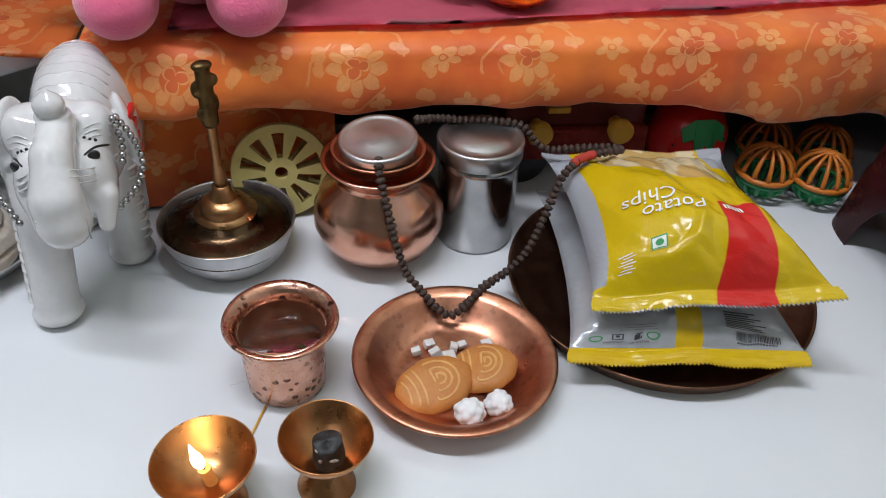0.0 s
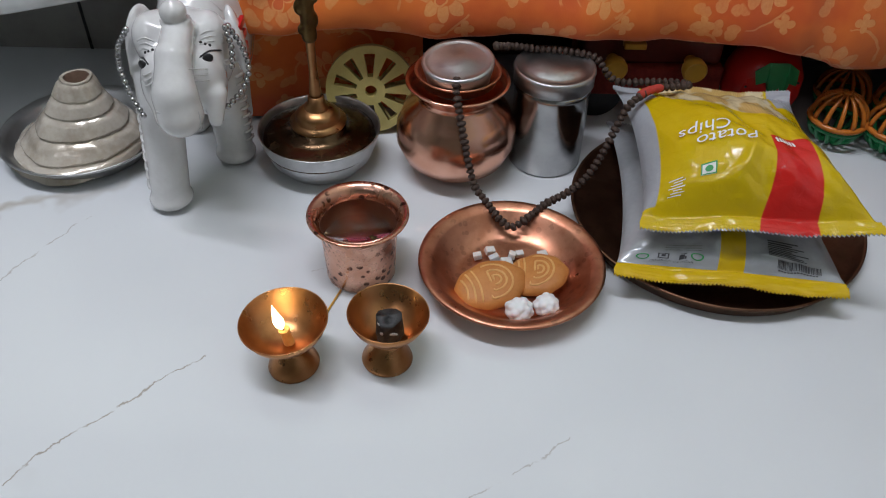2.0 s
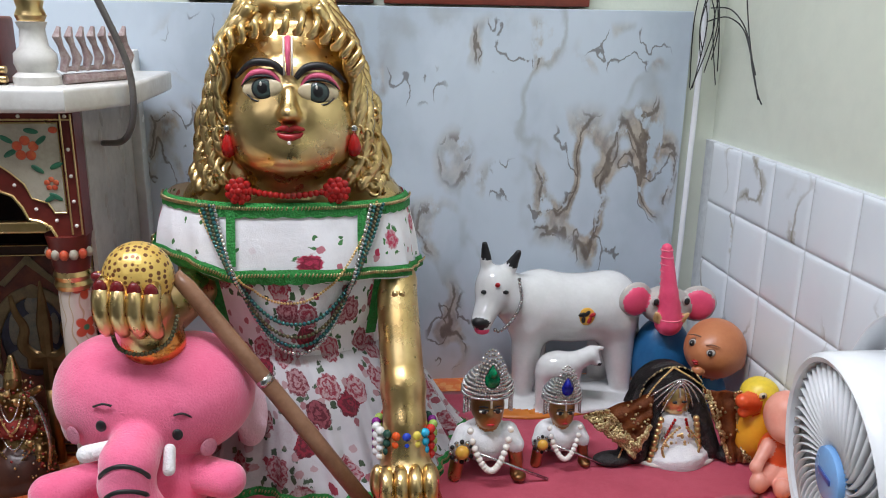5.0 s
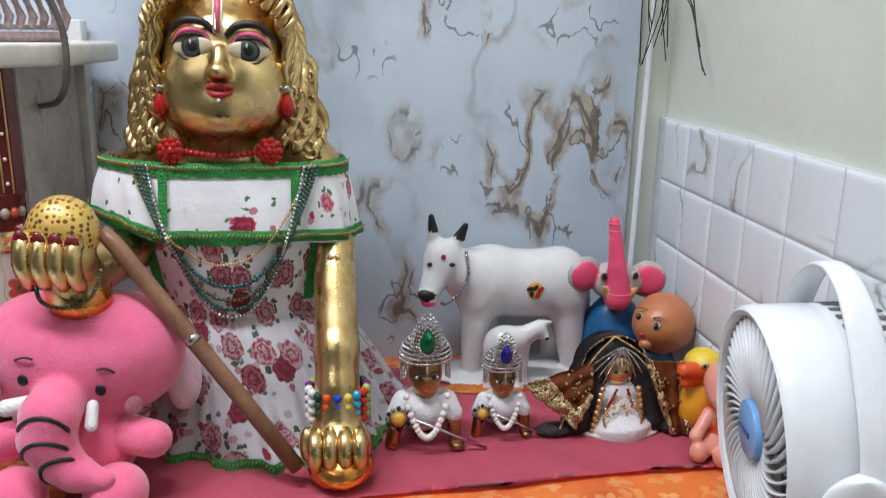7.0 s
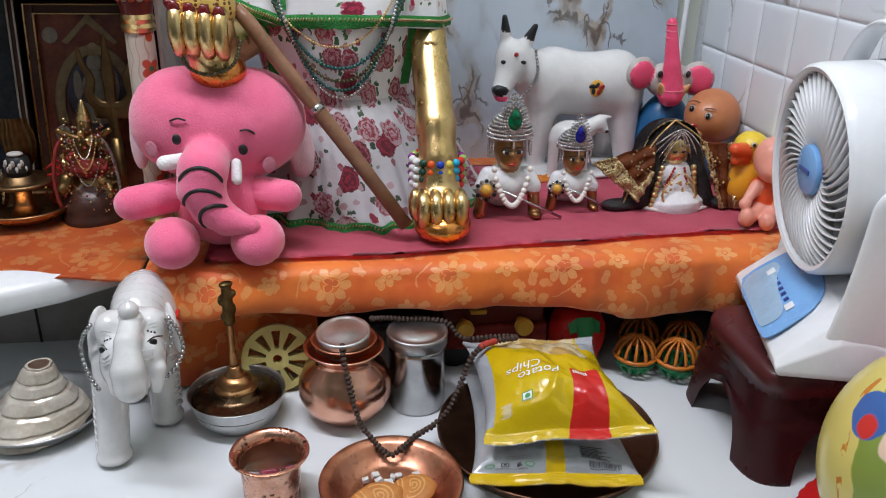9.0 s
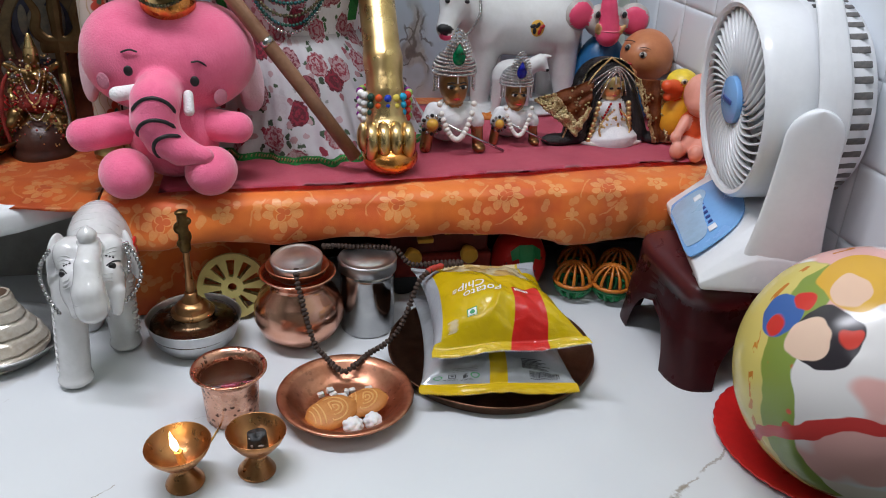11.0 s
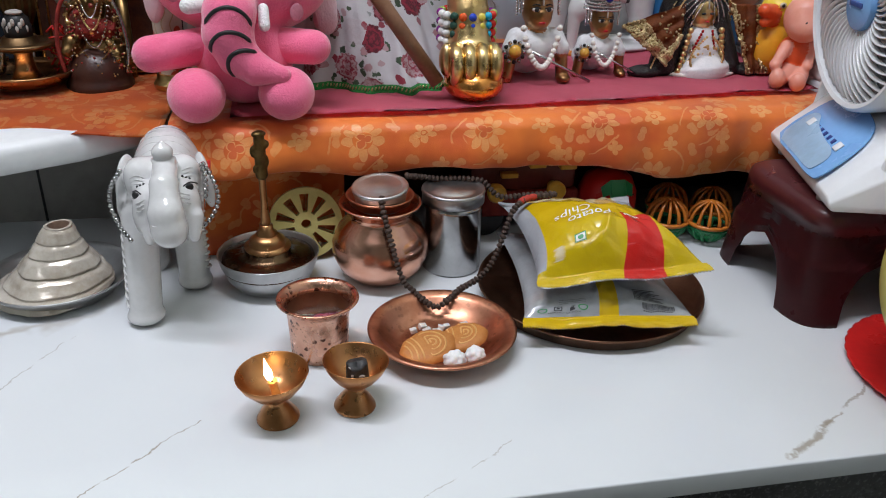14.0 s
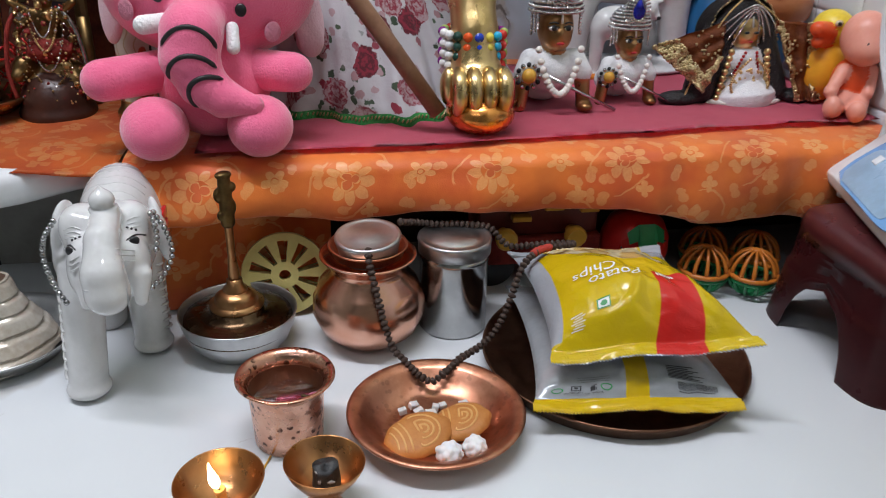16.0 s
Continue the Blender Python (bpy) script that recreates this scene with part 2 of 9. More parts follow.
def surface(name, c1, c2=None, scale=60, rough=0.5, metal=0.0, grain=0.2, grain_scale=400, dist=0.0004, spread=0.12, coat=0.0, sss=0.0, alpha_trans=0.0, sheen=0.0, ior=1.45):
    """A plain surface: two tones in patches, gloss that varies, fine relief."""
    m, nt, bs = nodes_of(name)
    co = coords(nt)
    c2 = c2 or tuple(v * 0.8 for v in c1)
    f = noise_tex(nt, co, scale, 5)
    f2 = noise_tex(nt, co, scale * 6.3, 3)
    mix = math_node(nt, "ADD", math_node(nt, "MULTIPLY", f, 0.7), math_node(nt, "MULTIPLY", f2, 0.3))
    nt.links.new(blend(nt, step(nt, mix, 0.35, 0.68), c1, c2), bs.inputs["Base Color"])
    r = nt.nodes.new("ShaderNodeMapRange")
    r.inputs[3].default_value, r.inputs[4].default_value = max(rough - spread, 0.02), min(rough + spread, 1)
    nt.links.new(f, r.inputs[0])
    nt.links.new(r.outputs[0], bs.inputs["Roughness"])
    bs.inputs["Metallic"].default_value = metal
    bs.inputs["Coat Weight"].default_value = coat
    bs.inputs["Coat Roughness"].default_value = 0.05
    bs.inputs["Subsurface Weight"].default_value = sss
    bs.inputs["Subsurface Radius"].default_value = (0.006, 0.004, 0.003)
    bs.inputs["Subsurface Scale"].default_value = 1.0
    bs.inputs["Sheen Weight"].default_value = sheen
    bs.inputs["IOR"].default_value = ior
    if grain:
        bump(nt, bs, noise_tex(nt, co, grain_scale, 3), grain, dist)
    return m


def flower_mask(nt, co, scale, size, petals=5, centre=0.25, jitter=0.6):
    """Flowers scattered on a plane: masks of petals and of their hearts, and a number for each flower."""
    v = node(nt, "ShaderNodeTexVoronoi", Scale=scale, Randomness=jitter)
    v.voronoi_dimensions = "2D"
    nt.links.new(co, v.inputs["Vector"])
    sub = nt.nodes.new("ShaderNodeVectorMath")
    sub.operation = "SUBTRACT"
    mul = nt.nodes.new("ShaderNodeVectorMath")
    mul.operation = "SCALE"
    mul.inputs["Scale"].default_value = scale
    nt.links.new(co, mul.inputs[0])
    mul2 = nt.nodes.new("ShaderNodeVectorMath")
    mul2.operation = "SCALE"
    mul2.inputs["Scale"].default_value = scale
    nt.links.new(v.outputs["Position"], mul2.inputs[0])
    nt.links.new(mul.outputs[0], sub.inputs[0])
    nt.links.new(mul2.outputs[0], sub.inputs[1])
    sep = nt.nodes.new("ShaderNodeSeparateXYZ")
    nt.links.new(sub.outputs[0], sep.inputs[0])
    ang = math_node(nt, "ARCTAN2", sep.outputs[0], sep.outputs[1])
    rad = math_node(nt, "SQRT", math_node(nt, "ADD", math_node(nt, "MULTIPLY", sep.outputs[0], sep.outputs[0]), math_node(nt, "MULTIPLY", sep.outputs[1], sep.outputs[1])))
    sc = nt.nodes.new("ShaderNodeSeparateColor")
    nt.links.new(v.outputs["Color"], sc.inputs[0])
    ph = math_node(nt, "MULTIPLY", sc.outputs[0], 6.0)
    pet = math_node(nt, "ABSOLUTE", math_node(nt, "COSINE", math_node(nt, "ADD", math_node(nt, "MULTIPLY", ang, petals / 2), ph)))
    edge = math_node(nt, "MULTIPLY", math_node(nt, "ADD", math_node(nt, "MULTIPLY", pet, 0.5), 0.5), size)
    d = math_node(nt, "SUBTRACT", rad, edge)
    return step(nt, d, 0.02, -0.03), step(nt, rad, size * centre + 0.02, size * centre - 0.02), sc.outputs[1], d


def marble(name, base, tint, vein, scale, amount, rough=0.06, blotch=0.0, blotch_colour=(0.3, 0.25, 0.2), thin=0.012, band=0.055, streaks=(), each=False):
    m, nt, bs = nodes_of(name)
    co = coords(nt, turn=(0, 20, 33))
    if each:
        info = nt.nodes.new("ShaderNodeObjectInfo")
        apart = nt.nodes.new("ShaderNodeVectorMath")
        apart.operation = "MULTIPLY_ADD"
        nt.links.new(info.outputs["Random"], apart.inputs[0])
        apart.inputs[1].default_value = (9.0, 7.0, 5.0)
        nt.links.new(co, apart.inputs[2])
        co = apart.outputs[0]
    warp = node(nt, "ShaderNodeTexNoise", Scale=scale * 0.8, Detail=6, Roughness=0.6)
    nt.links.new(co, warp.inputs["Vector"])
    add = nt.nodes.new("ShaderNodeVectorMath")
    add.operation = "MULTIPLY_ADD"
    nt.links.new(warp.outputs["Color"], add.inputs[0])
    add.inputs[1].default_value = (0.55 / scale,) * 3
    nt.links.new(co, add.inputs[2])
    n1 = noise_tex(nt, add.outputs[0], scale, 2, 0.4)
    line = math_node(nt, "ABSOLUTE", math_node(nt, "SUBTRACT", n1, 0.5))
    where = step(nt, noise_tex(nt, co, scale * 0.7, 2), 0.60 - amount, 0.72 - amount)
    vein_mask = math_node(nt, "MULTIPLY", step(nt, line, thin, 0.0), where)
    cloud = step(nt, noise_tex(nt, add.outputs[0], scale * 0.6, 5), 0.42, 0.72)
    c = blend(nt, cloud, base, tint)
    if blotch:
        b = math_node(nt, "MULTIPLY", step(nt, line, band, band * 0.35), step(nt, noise_tex(nt, add.outputs[0], scale * 2.2, 5, 0.65), 0.53, 0.60))
        b = math_node(nt, "MULTIPLY", b, where)
        c = blend(nt, math_node(nt, "MULTIPLY", b, blotch), c, blend(nt, noise_tex(nt, co, scale * 9, 4), blotch_colour, tuple(v * 2.2 for v in blotch_colour)))
    c = blend(nt, math_node(nt, "MULTIPLY", vein_mask, 0.75), c, vein)
    if streaks:
        wob = node(nt, "ShaderNodeTexNoise", Scale=45.0, Detail=5.0, Roughness=0.65)
        flat = coords(nt)
        nt.links.new(flat, wob.inputs["Vector"])
        bend = nt.nodes.new("ShaderNodeVectorMath")
        bend.operation = "MULTIPLY_ADD"
        nt.links.new(wob.outputs["Color"], bend.inputs[0])
        bend.inputs[1].default_value = (0.016,) * 3
        nt.links.new(flat, bend.inputs[2])
        sep = nt.nodes.new("ShaderNodeSeparateXYZ")
        nt.links.new(bend.outputs[0], sep.inputs[0])
        gaps = step(nt, noise_tex(nt, flat, 70, 3), 0.36, 0.50)
    for ax, ay, bx, by, wide, k in streaks:
        dx, dy = bx - ax, by - ay
        px, py = math_node(nt, "SUBTRACT", sep.outputs[0], ax + 0.008), math_node(nt, "SUBTRACT", sep.outputs[1], ay + 0.008)
        h = math_node(nt, "ADD", math_node(nt, "MULTIPLY", px, dx / (dx * dx + dy * dy)), math_node(nt, "MULTIPLY", py, dy / (dx * dx + dy * dy)))
        h = math_node(nt, "MINIMUM", math_node(nt, "MAXIMUM", h, 0.0), 1.0)
        qx, qy = math_node(nt, "SUBTRACT", px, math_node(nt, "MULTIPLY", h, dx)), math_node(nt, "SUBTRACT", py, math_node(nt, "MULTIPLY", h, dy))
        d = math_node(nt, "SQRT", math_node(nt, "ADD", math_node(nt, "MULTIPLY", qx, qx), math_node(nt, "MULTIPLY", qy, qy)))
        c = blend(nt, math_node(nt, "MULTIPLY", math_node(nt, "MULTIPLY", step(nt, d, wide, wide * 0.2), gaps), k), c, (0.29, 0.25, 0.20))
    nt.links.new(c, bs.inputs["Base Color"])
    rr = nt.nodes.new("ShaderNodeMapRange")
    rr.inputs[3].default_value, rr.inputs[4].default_value = rough * 0.6, rough * 1.8
    nt.links.new(noise_tex(nt, co, 14, 4), rr.inputs[0])
    nt.links.new(rr.outputs[0], bs.inputs["Roughness"])
    return m


def copper_like(name, c1, c2, rough, spots=0.0, spot_colour=(0.1, 0.04, 0.03), scale=40, hammered=0.0):
    m, nt, bs = nodes_of(name)
    co = coords(nt)
    f = noise_tex(nt, co, scale, 5)
    c = blend(nt, step(nt, f, 0.35, 0.7), c1, c2)
    if spots:
        v = node(nt, "ShaderNodeTexVoronoi", Scale=170.0, Randomness=1.0)
        nt.links.new(co, v.inputs["Vector"])
        s = math_node(nt, "MULTIPLY", step(nt, v.outputs["Distance"], 0.42, 0.30), step(nt, noise_tex(nt, co, 70, 3), 0.48, 0.56))
        c = blend(nt, math_node(nt, "MULTIPLY", s, spots), c, spot_colour)
    nt.links.new(c, bs.inputs["Base Color"])
    bs.inputs["Metallic"].default_value = 1.0
    r = nt.nodes.new("ShaderNodeMapRange")
    r.inputs[3].default_value, r.inputs[4].default_value = rough * 0.6, rough * 1.7
    nt.links.new(noise_tex(nt, co, scale * 2.2, 4), r.inputs[0])
    nt.links.new(r.outputs[0], bs.inputs["Roughness"])
    bump(nt, bs, noise_tex(nt, co, 260, 3), 0.12 + hammered, 0.0006)
    return m


def brocade(name, orange, deep, gold):
    """Orange silk with rows of woven pale blossoms round red buds, small flowers, leaves and curling stems."""
    m, nt, bs = nodes_of(name)
    M = lambda op, a, b=None: math_node(nt, op, a, b)
    co = coords(nt, uv=True)
    wob = node(nt, "ShaderNodeTexNoise", Scale=75.0, Detail=2.0)
    nt.links.new(co, wob.inputs["Vector"])
    add = nt.nodes.new("ShaderNodeVectorMath")
    add.operation = "MULTIPLY_ADD"
    nt.links.new(wob.outputs["Color"], add.inputs[0])
    add.inputs[1].default_value = (0.0060,) * 3
    nt.links.new(co, add.inputs[2])
    sep = nt.nodes.new("ShaderNodeSeparateXYZ")
    nt.links.new(add.outputs[0], sep.inputs[0])
    x = M("SUBTRACT", sep.outputs[0], 0.0030)
    t = M("ADD", sep.outputs[1], M("MULTIPLY", x, 0.045))

    def cell(v, size):
        """Distance from the middle of the cell that v lies in."""
        return M("MULTIPLY", M("SUBTRACT", M("FRACT", M("DIVIDE", v, size)), 0.5), size)

    def polar(lx, ly):
        return M("SQRT", M("ADD", M("MULTIPLY", lx, lx), M("MULTIPLY", ly, ly))), M("ARCTAN2", lx, ly)

    PX, PY = 0.119, 0.066
    row = M("FLOOR", M("DIVIDE", M("SUBTRACT", t, 0.343), PY))
    ly = cell(M("SUBTRACT", t, 0.343), PY)
    xx = M("ADD", M("ADD", x, 0.049 + 10 * PX), M("MULTIPLY", M("FRACT", M("MULTIPLY", row, 0.5)), PX))
    r, a = polar(cell(M("ADD", xx, PX / 2), PX), ly)
    lobe = M("ABSOLUTE", M("COSINE", M("MULTIPLY", a, 4.5)))
    ring_petals = M("MULTIPLY", step(nt, M("SUBTRACT", r, M("ADD", M("MULTIPLY", lobe, 0.0070), 0.0140)), 0.0006, -0.0006), step(nt, r, 0.0092, 0.0100))
    gap = M("MULTIPLY", step(nt, lobe, 0.30, 0.12), ring_petals)
    bud_edge = M("ADD", M("MULTIPLY", M("ABSOLUTE", M("COSINE", M("MULTIPLY", M("ADD", a, 0.4), 1.5))), 0.0062), 0.0030)
    bud_gap = M("SUBTRACT", r, bud_edge)
    bud = step(nt, bud_gap, 0.0004, -0.0004)
    bud_line = M("MULTIPLY", step(nt, M("ABSOLUTE", bud_gap), 0.0011, 0.0006), step(nt, r, 0.0105, 0.0095))
    # small five-petalled flowers between the blossoms, and others between the rows
    r2, a2 = polar(cell(xx, PX), M("ADD", ly, 0.003))
    small = step(nt, M("SUBTRACT", r2, M("ADD", M("MULTIPLY", M("ABSOLUTE", M("COSINE", M("MULTIPLY", a2, 2.5))), 0.0060), 0.0058)), 0.0005, -0.0005)
    small = M("MULTIPLY", small, step(nt, M("ABSOLUTE", M("SUBTRACT", r2, 0.0030)), 0.0004, 0.0009))
    r3, a3 = polar(cell(M("ADD", xx, 0.014), PX / 2), cell(M("ADD", t, PY - 0.343 + PY / 2 + 0.004), PY))
    tiny = step(nt, M("SUBTRACT", r3, M("ADD", M("MULTIPLY", M("ABSOLUTE", M("COSINE", M("MULTIPLY", a3, 2.0))), 0.0042), 0.0034)), 0.0004, -0.0004)
    # stems curl round the blossoms
    curl = M("ADD", r, M("MULTIPLY", M("SINE", M("MULTIPLY", a, 2.0)), 0.0060))
    stem = M("MULTIPLY", step(nt, M("ABSOLUTE", M("SUBTRACT", curl, 0.0310)), 0.0013, 0.0007), step(nt, M("SINE", M("ADD", M("MULTIPLY", a, 3.0), 0.8)), -0.35, -0.15))
    leaf, _, pick, _ = flower_mask(nt, add.outputs[0], 52.0, 0.36, 2, 0.2, 0.9)
    leaf = M("MULTIPLY", M("MULTIPLY", leaf, step(nt, pick, 0.42, 0.46)), step(nt, r, 0.021, 0.023))
    mask = M("MAXIMUM", M("MAXIMUM", ring_petals, M("MAXIMUM", small, tiny)), M("MAXIMUM", M("MULTIPLY", stem, 0.8), M("MULTIPLY", leaf, 0.75)))
    mask = M("MULTIPLY", M("MAXIMUM", M("SUBTRACT", mask, M("MULTIPLY", gap, 0.55)), bud_line), M("MULTIPLY", M("ADD", M("MULTIPLY", noise_tex(nt, co, 42, 3), 0.9), 0.40), M("ADD", M("MULTIPLY", noise_tex(nt, co, 420, 2), 0.9), 0.50)))
    base = blend(nt, step(nt, noise_tex(nt, co, 11, 4), 0.36, 0.66), orange, deep)
    c = blend(nt, M("MULTIPLY", mask, 0.60), base, gold)
    c = blend(nt, M("MULTIPLY", M("MULTIPLY", bud, M("SUBTRACT", 1.0, bud_line)), 0.8), c, (0.66, 0.115, 0.022))
    nt.links.new(c, bs.inputs["Base Color"])
    rr = nt.nodes.new("ShaderNodeMapRange")
    rr.inputs[3].default_value, rr.inputs[4].default_value = 0.58, 0.36
    nt.links.new(mask, rr.inputs[0])
    nt.links.new(rr.outputs[0], bs.inputs["Roughness"])
    bs.inputs["Sheen Weight"].default_value = 0.3
    weave = noise_tex(nt, co, 900, 2)
    crease = noise_tex(nt, co, 38, 3, 0.6, 0.5)
    hgt = M("ADD", M("ADD", M("MULTIPLY", weave, 0.3), M("MULTIPLY", mask, 0.5)), M("MULTIPLY", crease, 1.6))
    bump(nt, bs, hgt, 0.45, 0.0009)
    return m


def floral(name, ground, rose, dark_rose, leaf, scale=30.0, keep=0.42, keep_small=0.50, size=0.31):
    """White cotton printed with full roses, rosebuds and green leaves."""
    m, nt, bs = nodes_of(name)
    M = lambda op, a, b=None: math_node(nt, op, a, b)
    co = coords(nt, uv=True)

    def bent(scale_n, amount):
        wob = node(nt, "ShaderNodeTexNoise", Scale=scale_n, Detail=3.0)
        nt.links.new(co, wob.inputs["Vector"])
        add = nt.nodes.new("ShaderNodeVectorMath")
        add.operation = "MULTIPLY_ADD"
        nt.links.new(wob.outputs["Color"], add.inputs[0])
        add.inputs[1].default_value = (amount,) * 3
        nt.links.new(co, add.inputs[2])
        return add.outputs[0]

    def cells(vec, k):
        v = node(nt, "ShaderNodeTexVoronoi", Scale=k, Randomness=0.85)
        v.voronoi_dimensions = "2D"
        nt.links.new(vec, v.inputs["Vector"])
        sc = nt.nodes.new("ShaderNodeSeparateColor")
        nt.links.new(v.outputs["Color"], sc.inputs[0])
        return v.outputs["Distance"], sc.outputs[0], sc.outputs[1]

    fine = bent(190.0, 0.0060)
    d, pick, tone = cells(fine, scale)
    d = M("ADD", d, M("MULTIPLY", M("SUBTRACT", noise_tex(nt, co, scale * 4.5, 3), 0.5), 0.30))
    here = step(nt, pick, keep, keep + 0.03)
    full = M("MULTIPLY", step(nt, d, size, size - 0.05), here)
    whorl = M("ADD", M("MULTIPLY", M("SINE", M("MULTIPLY", M("ADD", d, M("MULTIPLY", noise_tex(nt, co, scale * 7, 3), 0.42)), 30.0)), 0.5), 0.5)
    d2, pick2, tone2 = cells(fine, scale * 2.1)
    buds = M("MULTIPLY", M("MULTIPLY", step(nt, d2, 0.25, 0.20), step(nt, pick2, keep_small, keep_small + 0.03)), M("SUBTRACT", 1.0, full))
    # leaves stand just outside the roses, cut up by a finer cell pattern
    d3, pick3, tone3 = cells(bent(120.0, 0.010), scale * 2.9)
    near = M("MULTIPLY", M("MULTIPLY", step(nt, d, size - 0.02, size + 0.01), step(nt, d, size + 0.20, size + 0.14)), here)
    leaves = M("MULTIPLY", M("MULTIPLY", step(nt, d3, 0.36, 0.30), step(nt, pick3, 0.50, 0.54)), near)
    sprig = M("MULTIPLY", M("MULTIPLY", step(nt, d3, 0.22, 0.17), step(nt, pick3, 0.80, 0.83)), M("SUBTRACT", 1.0, full))
    cloth = blend(nt, step(nt, noise_tex(nt, co, 35, 4), 0.35, 0.7), ground, tuple(v * 0.92 for v in ground))
    c = blend(nt, M("MAXIMUM", leaves, sprig), cloth, blend(nt, tone3, leaf, tuple(v * 2.0 for v in leaf)))
    pale = tuple(min(1.0, 0.55 * v + 0.30) for v in rose)
    petals = blend(nt, whorl, blend(nt, step(nt, tone, 0.3, 0.8), rose, dark_rose), blend(nt, step(nt, tone, 0.45, 0.9), pale, rose))
    c = blend(nt, full, c, petals)
    c = blend(nt, buds, c, blend(nt, tone2, rose, pale))
    nt.links.new(c, bs.inputs["Base Color"])
    bs.inputs["Roughness"].default_value = 0.75
    bs.inputs["Sheen Weight"].default_value = 0.15
    crease = noise_tex(nt, co, 60, 4, 0.6, 0.4)
    bump(nt, bs, M("ADD", M("MULTIPLY", noise_tex(nt, co, 900, 2), 0.25), M("MULTIPLY", crease, 1.5)), 0.4, 0.0016)
    return m


def glow(name, colour, strength):
    m, nt, bs = nodes_of(name)
    bs.inputs["Base Color"].default_value = (*colour, 1)
    bs.inputs["Emission Color"].default_value = (*colour, 1)
    bs.inputs["Emission Strength"].default_value = strength
    return m


M_TABLE = marble("table_marble", (0.68, 0.705, 0.72), (0.60, 0.63, 0.655), (0.40, 0.36, 0.31), 2.3, 0.07, 0.055, thin=0.005, streaks=((-0.163, 0.261, -0.138, 0.293, 0.0009, 0.8), (-0.138, 0.293, -0.075, 0.354, 0.0009, 0.8), (0.070, 0.246, 0.146, 0.295, 0.0006, 0.5), (0.335, 0.247, 0.390, 0.279, 0.0042, 0.8), (0.385, 0.275, 0.455, 0.322, 0.0016, 0.65), (-0.228, 0.413, -0.188, 0.482, 0.0010, 0.5), (-0.02, 0.43, 0.03, 0.448, 0.0005, 0.35)))


def veined_board():
    """White marble print: blue-white clouds, and clusters of broken brown veins at places of their own."""
    m, nt, bs = nodes_of("wall_marble")
    co = coords(nt, scale=(1.35, 1.0, 0.85))
    warp = node(nt, "ShaderNodeTexNoise", Scale=9.0, Detail=6.0, Roughness=0.6)
    nt.links.new(co, warp.inputs["Vector"])
    add = nt.nodes.new("ShaderNodeVectorMath")
    add.operation = "MULTIPLY_ADD"
    nt.links.new(warp.outputs["Color"], add.inputs[0])
    add.inputs[1].default_value = (0.055,) * 3
    nt.links.new(co, add.inputs[2])
    w = add.outputs[0]
    sep = nt.nodes.new("ShaderNodeSeparateXYZ")
    nt.links.new(coords(nt), sep.inputs[0])
    dense = None
    for x, z, rx, rz, k in ((0.425, 0.405, 0.060, 0.085, 1.0), (0.500, 0.425, 0.048, 0.085, 1.0), (0.385, 0.385, 0.030, 0.060, 0.9), (0.460, 0.325, 0.045, 0.050, 1.0), (0.265, 0.43, 0.025, 0.04, 0.55), (0.335, 0.405, 0.045, 0.030, 0.6), (0.262, 0.215, 0.032, 0.065, 0.75), (0.235, 0.345, 0.05, 0.04, 0.55), (0.330, 0.565, 0.06, 0.035, 0.8), (0.470, 0.560, 0.06, 0.03, 0.7), (-0.045, 0.450, 0.06, 0.05, 0.9), (-0.10, 0.38, 0.05, 0.10, 0.7), (0.215, 0.52, 0.05, 0.03, 0.55), (-0.02, 0.56, 0.05, 0.04, 0.6)):
        dx = math_node(nt, "MULTIPLY", math_node(nt, "SUBTRACT", sep.outputs[0], x), 1 / rx)
        dz = math_node(nt, "MULTIPLY", math_node(nt, "SUBTRACT", sep.outputs[2], z), 1 / rz)
        d = math_node(nt, "ADD", math_node(nt, "MULTIPLY", dx, dx), math_node(nt, "MULTIPLY", dz, dz))
        g = math_node(nt, "MULTIPLY", step(nt, d, 1.5, 0.2), k)
        dense = g if dense is None else math_node(nt, "MAXIMUM", dense, g)
    broken = noise_tex(nt, w, 22, 4, 0.6)
    here = math_node(nt, "MULTIPLY", dense, step(nt, broken, 0.35, 0.46))
    n1, n2 = noise_tex(nt, w, 8.5, 2, 0.45), noise_tex(nt, w, 17, 2, 0.5)
    l1 = math_node(nt, "ABSOLUTE", math_node(nt, "SUBTRACT", n1, 0.5))
    l2 = math_node(nt, "ABSOLUTE", math_node(nt, "SUBTRACT", n2, 0.52))
    thick = math_node(nt, "MULTIPLY", step(nt, l1, 0.062, 0.026), here)
    thin = math_node(nt, "MULTIPLY", math_node(nt, "MAXIMUM", step(nt, l1, 0.014, 0.004), step(nt, l2, 0.016, 0.004)), step(nt, here, 0.25, 0.6))
    faint = math_node(nt, "MULTIPLY", step(nt, math_node(nt, "ABSOLUTE", math_node(nt, "SUBTRACT", noise_tex(nt, w, 5.5, 3, 0.5), 0.5)), 0.035, 0.0), step(nt, noise_tex(nt, co, 7, 3), 0.45, 0.62))
    cloud = step(nt, noise_tex(nt, w, 4.5, 5), 0.40, 0.68)
    c = blend(nt, cloud, (0.51, 0.58, 0.65), (0.39, 0.455, 0.52))
    c = blend(nt, math_node(nt, "MULTIPLY", faint, 0.45), c, (0.27, 0.27, 0.26))
    c = blend(nt, math_node(nt, "MULTIPLY", thick, 0.85), c, blend(nt, step(nt, noise_tex(nt, co, 60, 4), 0.35, 0.65), (0.20, 0.15, 0.10), (0.42, 0.34, 0.25)))
    c = blend(nt, math_node(nt, "MULTIPLY", thin, 0.7), c, (0.085, 0.062, 0.045))
